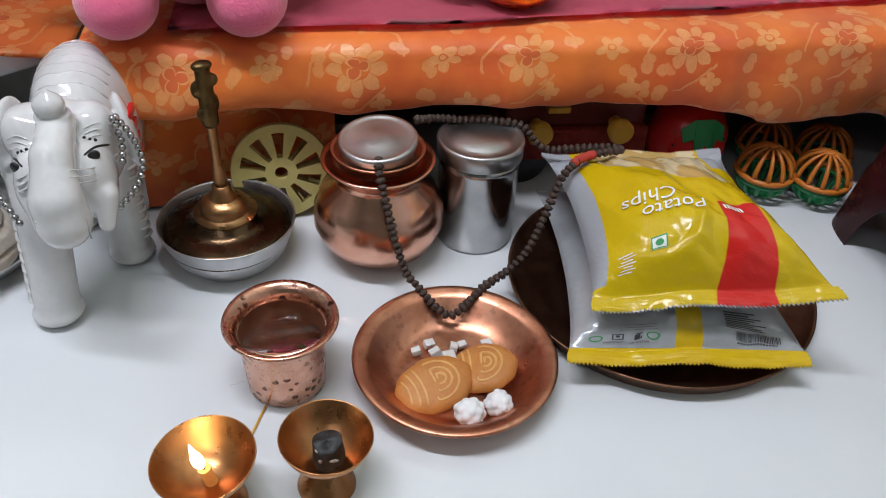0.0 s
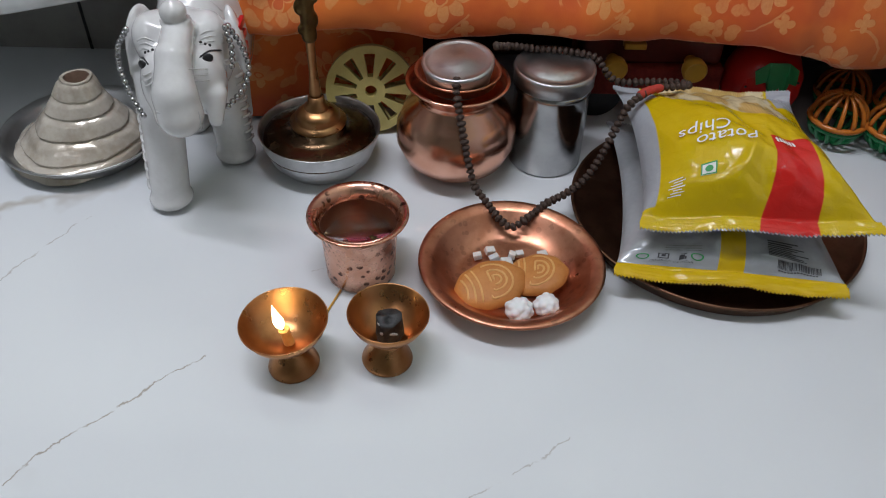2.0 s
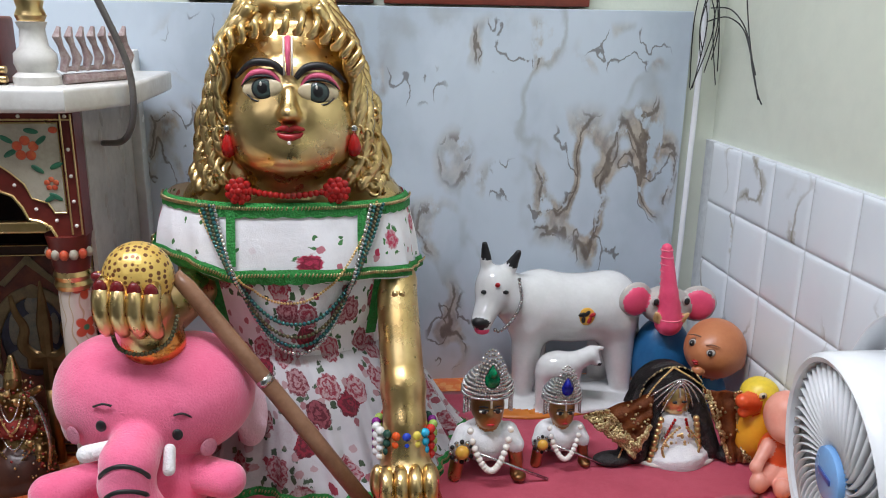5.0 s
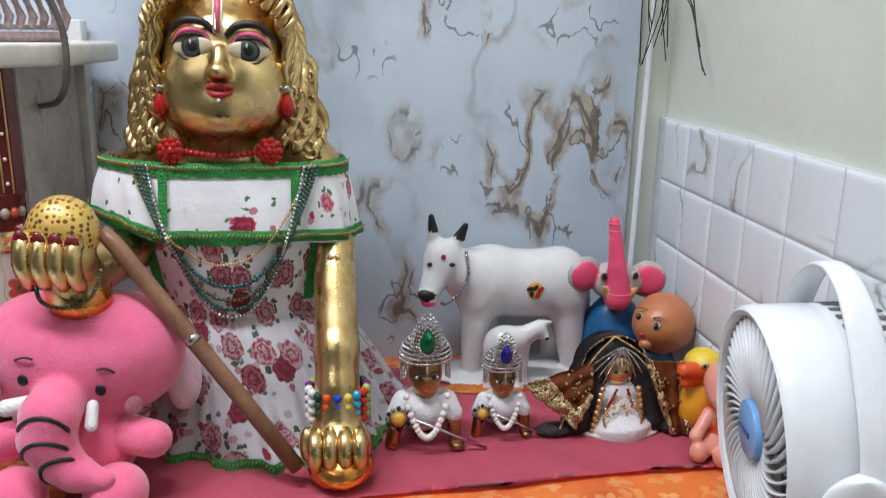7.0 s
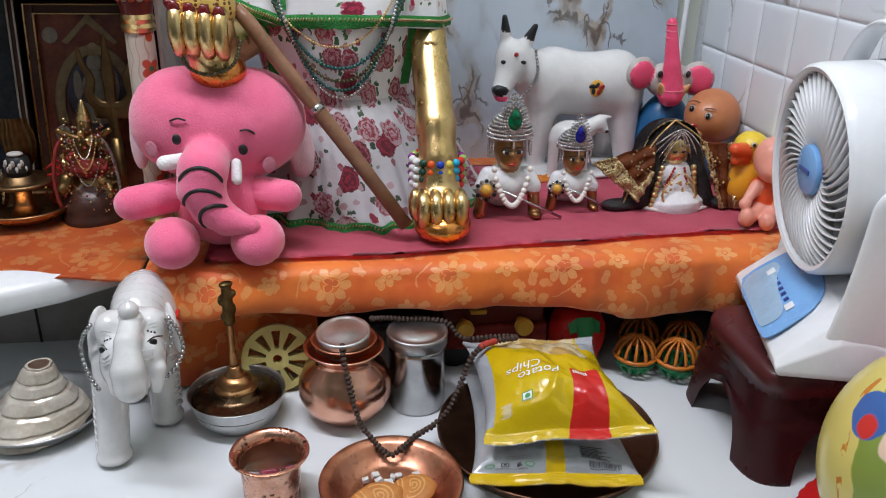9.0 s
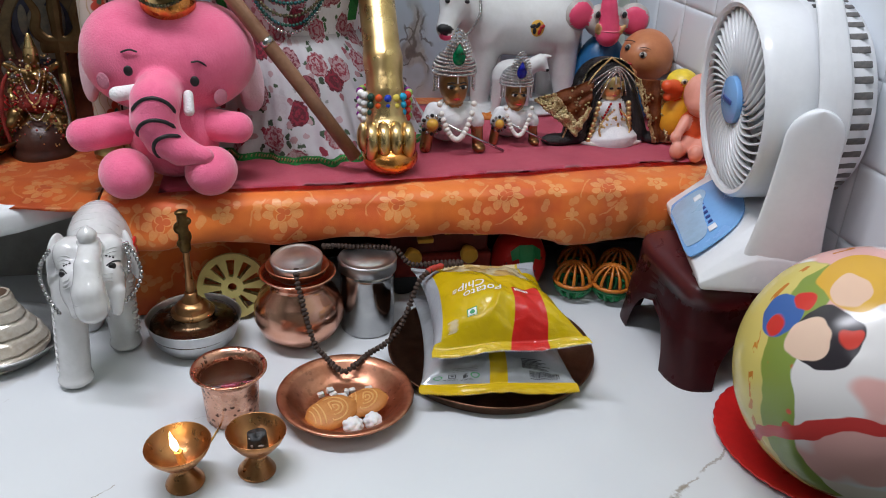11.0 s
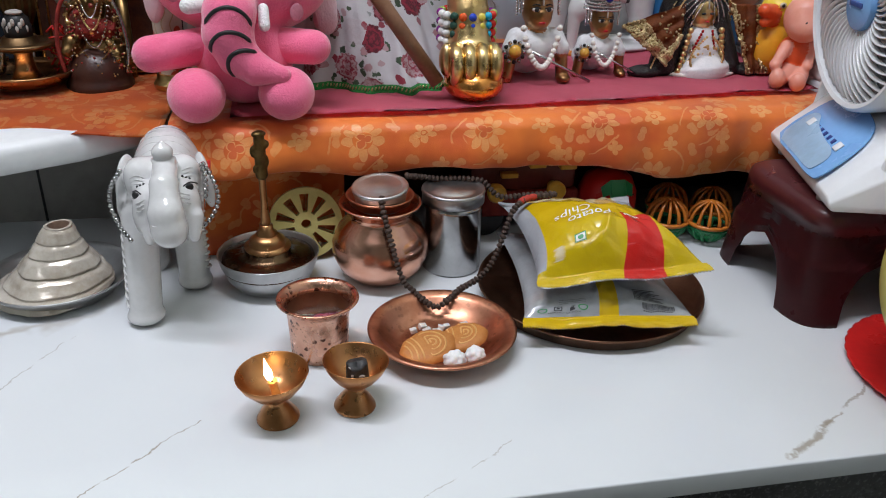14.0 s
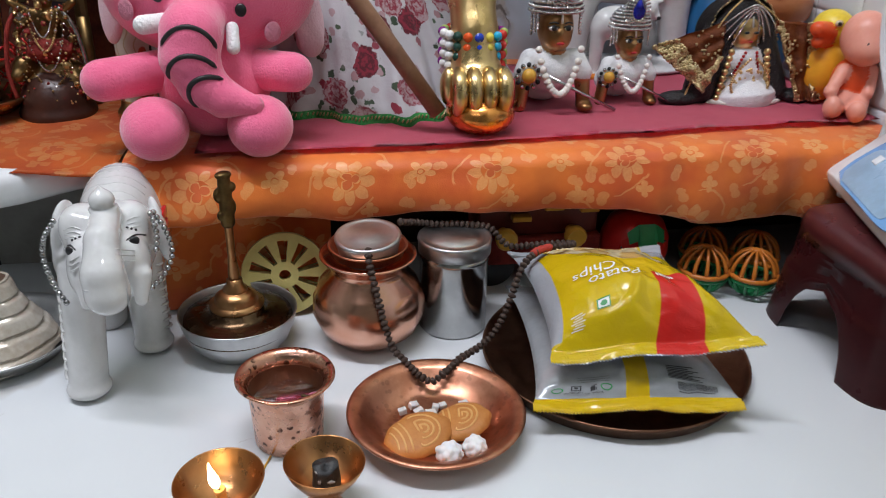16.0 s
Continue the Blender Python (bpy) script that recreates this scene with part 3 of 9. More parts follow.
    nt.links.new(c, bs.inputs["Base Color"])
    rr = nt.nodes.new("ShaderNodeMapRange")
    rr.inputs[3].default_value, rr.inputs[4].default_value = 0.09, 0.24
    nt.links.new(noise_tex(nt, co, 14, 4), rr.inputs[0])
    nt.links.new(rr.outputs[0], bs.inputs["Roughness"])
    return m


M_BOARD = veined_board()
M_TILE = marble("tile_glaze", (0.74, 0.78, 0.82), (0.65, 0.70, 0.74), (0.24, 0.22, 0.17), 6.0, 0.13, 0.12, 0.7, (0.22, 0.20, 0.16), 0.010, 0.03, each=True)
M_GROUT = surface("grout", (0.60, 0.63, 0.66), (0.50, 0.53, 0.56), 90, 0.8)
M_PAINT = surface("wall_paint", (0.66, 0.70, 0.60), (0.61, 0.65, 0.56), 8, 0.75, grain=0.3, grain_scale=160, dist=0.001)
M_PAINT_UNSEEN = surface("low_bounce_wall_paint", (0.30, 0.31, 0.28), (0.26, 0.27, 0.24), 8, 0.8)
M_CEIL = surface("ceiling_paint", (0.78, 0.78, 0.74), (0.72, 0.72, 0.68), 6, 0.9)
M_FLOOR = surface("dark_floor", (0.035, 0.032, 0.03), (0.06, 0.055, 0.05), 12, 0.35)
M_BLACK = surface("black_granite", (0.02, 0.02, 0.022), (0.05, 0.05, 0.055), 300, 0.25)
M_SLAB = surface("white_slab", (0.80, 0.82, 0.82), (0.72, 0.74, 0.75), 20, 0.18, grain=0.05)
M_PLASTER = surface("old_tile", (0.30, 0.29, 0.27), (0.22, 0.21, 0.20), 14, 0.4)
M_ORANGE = brocade("orange_brocade", (0.80, 0.190, 0.020), (0.62, 0.092, 0.009), (0.84, 0.46, 0.165))
M_PINK_CLOTH = surface("pink_cloth", (0.80, 0.145, 0.225), (0.73, 0.115, 0.19), 30, 0.8, grain=0.6, grain_scale=900, dist=0.0006, sheen=0.3)
M_COPPER = copper_like("copper", (0.80, 0.45, 0.33), (0.68, 0.33, 0.22), 0.19)
M_COPPER_SPOT = copper_like("spotted_copper", (0.72, 0.42, 0.31), (0.60, 0.30, 0.20), 0.24, 0.9, (0.05, 0.02, 0.015))
M_COPPER_PLATE = copper_like("worn_copper", (0.64, 0.30, 0.19), (0.48, 0.19, 0.11), 0.30, 0.25, scale=55)
M_BRONZE_TRAY = copper_like("dull_bronze", (0.20, 0.105, 0.065), (0.13, 0.065, 0.040), 0.38, 0.3, scale=30)
M_BRASS = copper_like("brass", (0.46, 0.25, 0.11), (0.31, 0.155, 0.065), 0.27)
M_LAMP_BRASS = copper_like("lamp_brass", (0.52, 0.25, 0.105), (0.36, 0.155, 0.06), 0.27)
M_BRASS_DULL = copper_like("dull_brass", (0.26, 0.165, 0.08), (0.17, 0.10, 0.045), 0.33)
M_BRASS_OLD = copper_like("old_brass", (0.27, 0.17, 0.07), (0.15, 0.09, 0.035), 0.34, 0.3)
M_GOLD = copper_like("gilt", (0.74, 0.54, 0.26), (0.55, 0.37, 0.15), 0.26, scale=25)
M_CHAIN = copper_like("dark_silver", (0.56, 0.56, 0.56), (0.22, 0.22, 0.22), 0.2, scale=500)
M_STEEL = copper_like("steel", (0.50, 0.50, 0.50), (0.38, 0.38, 0.38), 0.15)
M_STEEL_DULL = copper_like("dull_steel", (0.54, 0.54, 0.54), (0.42, 0.42, 0.42), 0.33)
M_SILVER = copper_like("silver_bead", (0.72, 0.72, 0.72), (0.35, 0.35, 0.35), 0.18, scale=300)
M_CERAMIC = surface("white_glaze", (0.68, 0.68, 0.675), (0.62, 0.62, 0.61), 40, 0.06, grain=0.16, grain_scale=70, dist=0.0012, coat=0.6, spread=0.05)
M_WHITE = surface("white_plastic", (0.82, 0.84, 0.86), (0.78, 0.80, 0.82), 30, 0.22, grain=0.04)
M_GREY = surface("grey_plastic", (0.45, 0.47, 0.49), None, 30, 0.4)
M_BLUE_PANEL = surface("blue_panel", (0.22, 0.45, 0.80), (0.19, 0.40, 0.74), 30, 0.25, grain=0.05)
M_MAROON = surface("maroon_plastic", (0.085, 0.016, 0.018), (0.065, 0.012, 0.014), 25, 0.30, grain=0.15, grain_scale=300)
M_RED = surface("red_plastic", (0.55, 0.018, 0.016), (0.46, 0.014, 0.014), 25, 0.3, grain=0.1)
M_GREEN = surface("green_plastic", (0.02, 0.22, 0.075), (0.015, 0.17, 0.06), 25, 0.35)
M_ORANGE_PL = surface("orange_plastic", (0.54, 0.17, 0.024), (0.46, 0.135, 0.018), 25, 0.3)
M_YELLOW_PL = surface("yellow_plastic", (0.66, 0.58, 0.22), (0.58, 0.50, 0.18), 25, 0.4)
M_KNOB = surface("amber_plastic", (0.72, 0.40, 0.06), (0.62, 0.32, 0.045), 25, 0.35)
M_BLACK_PL = surface("black_ink", (0.012, 0.012, 0.013), (0.02, 0.02, 0.02), 40, 0.45)
M_DHOOP = surface("incense_paste", (0.012, 0.012, 0.013), (0.05, 0.05, 0.05), 160, 0.55, grain=0.6, grain_scale=260, dist=0.001)
M_ASH = surface("ash", (0.45, 0.43, 0.40), (0.25, 0.24, 0.23), 200, 0.9)
M_WAX = surface("butter_wax", (0.72, 0.42, 0.14), (0.62, 0.32, 0.09), 90, 0.35, sss=0.3)
M_FLAME_CORE = glow("flame_core", (1.0, 0.80, 0.45), 16.0)
M_BISCUIT = surface("biscuit", (0.50, 0.205, 0.048), (0.42, 0.155, 0.034), 70, 0.55, grain=0.4, grain_scale=500, dist=0.0006)
M_BISCUIT_PALE = surface("biscuit_ridge", (0.66, 0.37, 0.13), (0.58, 0.30, 0.095), 70, 0.55)
M_CREAM = surface("cream_plastic", (0.66, 0.42, 0.19), (0.58, 0.35, 0.14), 70, 0.6)
M_SUGAR = surface("sugar", (0.76, 0.76, 0.76), (0.70, 0.70, 0.70), 90, 0.75, sss=0.25, grain=0.3, grain_scale=250, dist=0.001)
M_CRYSTAL = surface("sugar_crystal", (0.66, 0.65, 0.63), (0.52, 0.50, 0.48), 90, 0.12, sss=0.35)
M_SEED = surface("dark_seed", (0.075, 0.045, 0.032), (0.03, 0.018, 0.014), 700, 0.6, grain=0.8, grain_scale=900, dist=0.001)
M_RED_THREAD = surface("red_thread", (0.45, 0.045, 0.03), None, 300, 0.8)
M_YELLOW_FILM = surface("yellow_film", (0.64, 0.43, 0.008), (0.58, 0.37, 0.007), 20, 0.18, grain=0.2, grain_scale=45, dist=0.004, spread=0.06)
M_SILVER_FILM = surface("silver_film", (0.44, 0.46, 0.48), (0.37, 0.39, 0.41), 30, 0.24, metal=0.25, grain=0.25, grain_scale=45, dist=0.004, spread=0.06)
M_INK = surface("print_ink", (0.05, 0.05, 0.055), None, 40, 0.4)
M_INK_WHITE = surface("white_ink", (0.84, 0.84, 0.80), None, 40, 0.4)
M_INK_GREEN = surface("green_ink", (0.02, 0.30, 0.07), None, 40, 0.4)
M_PLUSH = surface("pink_plush", (0.90, 0.170, 0.315), (0.85, 0.140, 0.275), 55, 0.9, grain=0.7, grain_scale=520, dist=0.0014, sheen=0.6)
M_PLUSH_PALE = surface("pale_pink_plush", (0.80, 0.50, 0.58), (0.72, 0.42, 0.50), 55, 0.9, grain=0.9, grain_scale=420, dist=0.0016, sheen=0.4)
M_PLUSH_CHEEK = surface("rose_plush", (0.62, 0.23, 0.31), None, 55, 0.9, grain=0.9, grain_scale=420, dist=0.0016)
M_PLUSH_WHITE = surface("white_plush", (0.84, 0.83, 0.82), (0.76, 0.75, 0.75), 55, 0.9, grain=0.9, grain_scale=420, dist=0.0016)
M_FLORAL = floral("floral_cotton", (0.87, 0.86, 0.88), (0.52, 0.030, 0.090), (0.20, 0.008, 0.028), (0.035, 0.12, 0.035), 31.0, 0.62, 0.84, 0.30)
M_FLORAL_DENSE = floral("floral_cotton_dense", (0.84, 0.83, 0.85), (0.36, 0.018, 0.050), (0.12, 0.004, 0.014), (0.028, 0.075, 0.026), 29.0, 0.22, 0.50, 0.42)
# same cotton, ground and print darkened: the skirt's shade is put into the colour
M_FLORAL_SHADED = floral("floral_cotton_shaded", (0.55, 0.54, 0.56), (0.25, 0.012, 0.034), (0.085, 0.004, 0.012), (0.030, 0.050, 0.026), 29.0, 0.24, 0.36, 0.40)
M_GREEN_LACE = surface("green_lace", (0.03, 0.30, 0.055), (0.02, 0.20, 0.04), 300, 0.6, grain=1.0, grain_scale=500, dist=0.003)
M_GOLD_THREAD = copper_like("gold_thread", (0.62, 0.50, 0.28), (0.35, 0.26, 0.12), 0.3, scale=500)
M_WOOD = surface("stick_wood", (0.28, 0.145, 0.085), (0.20, 0.095, 0.052), 35, 0.35, grain=0.5, grain_scale=140, dist=0.0008)
M_SKIN = surface("tan_vinyl", (0.52, 0.20, 0.085), (0.46, 0.165, 0.07), 40, 0.35, grain=0.05)
M_SKIN_DARK = surface("shaded_lid", (0.22, 0.10, 0.06), None, 40, 0.35)
M_SKIN_PINK = surface("pink_vinyl", (0.80, 0.36, 0.27), (0.74, 0.31, 0.23), 40, 0.35, sss=0.15, grain=0.05)
M_DUCK = surface("duck_yellow", (0.85, 0.42, 0.03), (0.80, 0.36, 0.025), 40, 0.35)
M_DUCK_LIGHT = surface("duck_lemon", (0.85, 0.62, 0.05), None, 40, 0.35)
M_BEAK = surface("beak_red", (0.78, 0.10, 0.025), None, 40, 0.35)
M_TOY_BLUE = surface("toy_blue", (0.02, 0.13, 0.30), (0.015, 0.10, 0.24), 40, 0.35)
M_TOY_PINK = surface("toy_pink", (0.82, 0.09, 0.19), (0.74, 0.07, 0.16), 40, 0.4)
M_EYE_WHITE = surface("eye_white", (0.66, 0.55, 0.36), None, 40, 0.2)
M_LIP = surface("lip_red", (0.42, 0.02, 0.025), None, 40, 0.3)
M_ROSE_LINE = surface("lid_pink", (0.72, 0.12, 0.22), None, 40, 0.4)
M_RED_BEAD = surface("red_bead", (0.42, 0.014, 0.012), (0.32, 0.010, 0.009), 200, 0.2)
M_PEARL = surface("pearl", (0.80, 0.76, 0.70), (0.72, 0.68, 0.62), 200, 0.2)
M_CLOTH_WHITE = surface("white_muslin", (0.80, 0.80, 0.80), (0.72, 0.72, 0.73), 120, 0.85, grain=0.7, grain_scale=600, dist=0.001)
M_HAIR = surface("black_hair", (0.012, 0.010, 0.010), (0.025, 0.02, 0.02), 300, 0.5, grain=0.9, grain_scale=500, dist=0.002)
M_VEIL = surface("brown_veil", (0.30, 0.085, 0.02), (0.17, 0.04, 0.012), 90, 0.6, grain=0.6, grain_scale=500, dist=0.001)
M_RED_VELVET = surface("red_velvet", (0.30, 0.03, 0.02), (0.16, 0.012, 0.01), 90, 0.8, grain=0.6, grain_scale=400, dist=0.001)
M_EMERALD = surface("green_gem", (0.0, 0.20, 0.07), (0.0, 0.10, 0.04), 200, 0.05)
M_SAPPHIRE = surface("blue_gem", (0.01, 0.02, 0.35), (0.01, 0.01, 0.2), 200, 0.05)
M_DARK_WOOD = surface("dark_wood", (0.06, 0.022, 0.014), (0.035, 0.014, 0.010), 30, 0.35, grain=0.3)
M_MAROON_PAINT = surface("maroon_paint", (0.15, 0.022, 0.016), (0.10, 0.016, 0.012), 30, 0.4)
M_GREY_WHITE = surface("grey_white_marble", (0.50, 0.47, 0.43), (0.36, 0.33, 0.30), 26, 0.35, grain=0.2)


# ---- the setting ----
SHELF_Z, SHELF_Y, BACK_Y, RIGHT_X = 0.146, 0.590, 0.948, 0.586


def slab(name, lo, hi, material, label, category, bevel=0.0):
    return single(name, box(bmesh.new(), lo, hi, bevel), material, label, category, kind="structure")


slab("floor", (-1.9, -2.1, -0.80), (0.9, 1.1, -0.75), M_FLOOR, "dark polished stone floor below the counter", "floor")
slab("ceiling", (-1.9, -2.1, 1.90), (0.9, 1.1, 1.95), M_CEIL, "plain off-white painted ceiling", "ceiling")
slab("wall_north", (-1.9, 0.962, -0.75), (0.9, 1.06, 1.90), M_PAINT, "pale greenish painted wall behind the shrine", "wall")
slab("wall_east", (0.594, -2.1, -0.75), (0.69, 0.962, 1.90), M_PAINT, "pale greenish painted wall above white tiles", "wall")
# unseen walls added to close the room, painted dark to cut bounced light
slab("wall_west", (-1.9, -2.1, -0.75), (-1.8, 0.962, 1.90), M_PAINT_UNSEEN, "unseen grey-green side wall added to close the room", "wall")
slab("wall_south", (-1.8, -2.1, -0.75), (0.594, -2.0, 1.90), M_PAINT_UNSEEN, "unseen grey-green wall added behind the viewer", "wall")
slab("table_top", (-1.2, 0.241, -0.018), (0.594, 0.962, 0.0), M_TABLE, "polished white marble counter with thin brown veins", "counter", 0.0015)
slab("counter_front", (-1.2, 0.262, -0.75), (0.594, 0.30, -0.018), M_BLACK, "black granite front below the marble counter", "counter front")
slab("wall_panel", (-1.0, BACK_Y, 0.0), (0.548, 0.960, 0.606), M_BOARD, "glossy white marble panel with brown and grey veins", "wall panel", 0.001)

# white square wall tiles with raised faces, and the conduit in the corner
tiles = thing("wall_tiles", "glossy white square wall tiles with faint veins", "tiles", kind="structure")


def tile_mesh():
    bm = bmesh.new()
    s, grid = 0.0738, [(0.0, 0.0), (0.018, 0.0012), (0.045, 0.0020), (0.10, 0.0023), (0.5, 0.0024), (0.90, 0.0023), (0.955, 0.0020), (0.982, 0.0012), (1.0, 0.0)]
    vs = [[bm.verts.new((-min(hy, hz), (y - 0.5) * s, (z - 0.5) * s)) for z, hz in grid] for y, hy in grid]
    for i in range(len(grid) - 1):
        for j in range(len(grid) - 1):
            bm.faces.new((vs[i][j], vs[i][j + 1], vs[i + 1][j + 1], vs[i + 1][j]))
    return finish(bm, "tile", M_TILE, 80)


wall_backing = part("grout", box(bmesh.new(), (0.5865, -0.9, 0.0), (0.594, 0.962, 0.4525)), M_GROUT, tiles)

conduit = bmesh.new()
tube(conduit, [(0.5570, 0.944, 0.0), (0.5570, 0.944, 0.25), (0.5590, 0.944, 0.46), (0.562, 0.944, 0.75), (0.562, 0.944, 1.2)], 0.0036, 10)
single("conduit", conduit, M_WHITE, "thin white plastic conduit in the wall corner", "conduit", kind="structure")

# shelf, its cover cloths and the left step
slab("shelf_board", (-0.090, 0.604, 0.112), (0.586, 0.947, 0.138), M_DARK_WOOD, "wooden shelf board under orange cloth", "shelf", 0.002)

# added dark board; its colour stands in for the shade under the shelf
slab("shelf_dark_fill", (-0.090, 0.735, 0.0), (0.586, 0.747, 0.112), M_DARK_WOOD, "added dark board standing in for shade under the shelf", "shelf back", 0.001)


def shelf_cloth(u, v):
    x = -0.108 + 0.692 * u
    sag = 0.004 * math.sin(x * 31) + 0.003 * math.sin(x * 57 + 1)
    bottom = 0.0960 + 0.003 * math.sin(x * 40 + 2) - 0.020 * max(0.0, min(1.0, (x - 0.24) / 0.20))
    # along the cloth: from the wall forward, over the edge, down, and curled in below
    a, b, c = 0.335, 0.034, SHELF_Z - 0.014 - bottom
    d = 0.030
    s = v * (a + b + c + d)
    ridge = 0.0012 * math.sin(x * 140 + 9 * v) * math.sin(x * 23)
    if s < a:
        y, z = BACK_Y - s, SHELF_Z - 0.002 + ridge * 0.5
    elif s < a + b:
        t = (s - a) / b * math.pi / 2
        y, z = BACK_Y - a - 0.022 * math.sin(t), SHELF_Z - 0.016 + 0.014 * math.cos(t)
    elif s < a + b + c:
        t = (s - a - b) / c
        y, z = BACK_Y - a - 0.022 - 0.006 * math.sin(t * 2.6) + sag * t * 0.8, SHELF_Z - 0.016 - t * c
    else:
        t = (s - a - b - c) / d
        y, z = BACK_Y - a - 0.025 + sag * 0.8 + 0.026 * t, bottom - 0.006 * math.sin(t * math.pi / 2)
    if s >= a:
        y += ridge * 1.6
    return x, y, z, x, s


cloth = bmesh.new()
sheet(shelf_cloth, 120, 90, bm=cloth)


def cloth_drop(u, v):
    x = -0.106 + 0.160 * u
    y = 0.604 + 0.030 * u + 0.004 * math.sin(u * 17 + v * 3) + 0.010 * v
    return x, y, 0.115 - 0.113 * v + 0.002 * math.sin(u * 20), x + 0.03, v * 0.113 + 0.5


sheet(cloth_drop, 30, 24, bm=cloth)
single("shelf_cloth", cloth, M_ORANGE, "orange brocade cloth with woven gold flowers draped over the shelf edge", "cloth", sharp=80)


def pink_cloth(u, v):
    x = -0.052 + 0.634 * u
    front = 0.608 + 0.037 * max(0.0, min(1.0, (x - 0.10) / 0.42)) + 0.002 * math.sin(x * 33)
    y = front + v * (0.900 - front)
    return x, y, SHELF_Z + 0.0032 + 0.0005 * math.sin(x * 60 + y * 35), x, y


pk = sheet(pink_cloth, 60, 24)
bmesh.ops.solidify(pk, geom=pk.faces[:], thickness=0.0012)
single("pink_cloth", pk, M_PINK_CLOTH, "plain rose-pink felt cloth laid on the shelf", "cloth", sharp=60)

step_slab = outline_solid(bmesh.new(), [(-1.0, 0.540), (-0.40, 0.540), (-0.30, 0.553), (-0.245, 0.573), (-0.186, 0.603), (-0.144, 0.635), (-0.117, 0.680), (-0.109, 0.760), (-0.109, 0.946), (-1.0, 0.946)], 0.110, 0.139, bevel=0.009)
single("step_slab", step_slab, M_SLAB, "thick white stone step with a rounded corner", "step", kind="structure", sharp=50)
slab("step_wall", (-1.0, 0.730, 0.0), (-0.125, 0.745, 0.110), M_PLASTER, "dark grey old tiled wall below the stone step", "wall")
jn = bmesh.new()
for x in (-0.265, -0.40):
    box(jn, (x - 0.0012, 0.7285, 0.0), (x + 0.0012, 0.7302, 0.110))
single("tile_joint", jn, M_BLACK, "dark joints between old tiles", "tile joint", kind="structure")


def step_cloth(u, v):
    right = -0.113 + 0.012 * v
    x = -0.90 + (right + 0.90) * u
    y = 0.602 + 0.006 * math.sin(x * 19) + v * 0.32
    edge = 0.006 * max(0.0, 1 - v * 9)
    return x, y, 0.1425 - edge + 0.0015 * math.sin(x * 70 + y * 40) * math.sin(y * 60), x, y


sc = sheet(step_cloth, 110, 40)
bmesh.ops.solidify(sc, geom=sc.faces[:], thickness=0.001)
single("step_cloth", sc, M_ORANGE, "orange brocade cloth laid on the white stone step", "cloth", sharp=80)

# ceiling tubes, out of view; the second only goes with the added fill lamp
for place, yaw in (((-0.28, 0.36, 1.865), 0), ((-0.9, -0.9, 1.865), 0)):
    tl = thing("tube_light", "unseen white fluorescent tube added on the ceiling", "lamp", place, (0, 0, yaw))
    part("batten", box(bmesh.new(), (-0.62, -0.03, 0.012), (0.62, 0.03, 0.034), 0.003), M_WHITE, tl)
    bm = bmesh.new()
    tube(bm, [(-0.6, 0, 0), (0.6, 0, 0)], 0.013, 14)
    part("tube", bm, glow("tube_white", COOL, 6.0), tl, "glowing white tube")


# ---- things on the marble counter ----
def oil_lamp(place, rim, tilt, label):
    ob = thing("oil_lamp", label, "oil lamp", place, tilt, "brass oil lamps")
    k = rim / 0.0258
    bowl = [(0.0, 0.0165), (0.0062, 0.017), (0.0092, 0.0195), (0.0165, 0.0262), (0.0228, 0.0345), (0.0258, 0.0412), (0.0254, 0.0418), (0.0249, 0.0412), (0.0222, 0.0352), (0.0155, 0.0278), (0.008, 0.0238), (0.0, 0.0232)]
    part("bowl", lathe([(r * k, z) for r, z in bowl], 56), M_LAMP_BRASS, ob)
    foot = [(0.0, 0.0), (0.0152, 0.0), (0.0158, 0.0012), (0.0153, 0.0028), (0.0118, 0.0085), (0.0082, 0.0135), (0.0064, 0.0165), (0.0066, 0.0180), (0.0, 0.0182)]
    part("foot", lathe(foot, 44), M_LAMP_BRASS, ob)
    return ob


lamp_a = oil_lamp((-0.0185, 0.347, 0), 0.0262, (2, -3, 0), "small brass oil lamp with a burning butter wick")
bm = bmesh.new()
lathe([(0.0, 0.0), (0.0034, 0.0), (0.0031, 0.006), (0.0030, 0.0105), (0.0036, 0.0112), (0.0033, 0.0125), (0.0, 0.0118)], 16, bm=bm)
bmesh.ops.transform(bm, matrix=pose(0.001, -0.002, 0.0232, 0, -6, 0), verts=bm.verts)
part("wick_stub", bm, M_WAX, lamp_a, "pale melted butter wick")
bm = bmesh.new()
tube(bm, spline([(0, -0.002, 0.034), (-0.001, -0.002, 0.037), (-0.0015, -0.002, 0.040)], 6), [0.0007] * 6, 6)
part("wick", bm, M_BLACK_PL, lamp_a)
bm = bmesh.new()
tube(bm, spline([(-0.0012, -0.002, 0.0365), (-0.0022, -0.002, 0.042), (-0.0030, -0.002, 0.048), (-0.0036, -0.002, 0.056)], 12), [0.0008, 0.0018, 0.0026, 0.0030, 0.0031, 0.0029, 0.0026, 0.0021, 0.0016, 0.0011, 0.0006, 0.0001], 12)
part("flame", bm, M_FLAME_CORE, lamp_a, "bright yellow flame")
oil_lamp((0.0382, 0.3525, 0), 0.0244, (1, 2, 40), "small brass cup lamp holding a black incense cone")


def rough_cone(u, v):
    a = TAU * u
    r = (0.0082 - 0.0006 * v) * (1 + 0.08 * math.sin(a * 3 + 1) + 0.05 * math.sin(a * 7 + v * 5)) if v < 0.85 else 0.0078 * (1 - (v - 0.85) / 0.15 * 0.999)
    return r * math.cos(a), r * math.sin(a), 0.0165 * min(v / 0.85, 1) + 0.0012 * math.sin(a * 2 + 1) * v


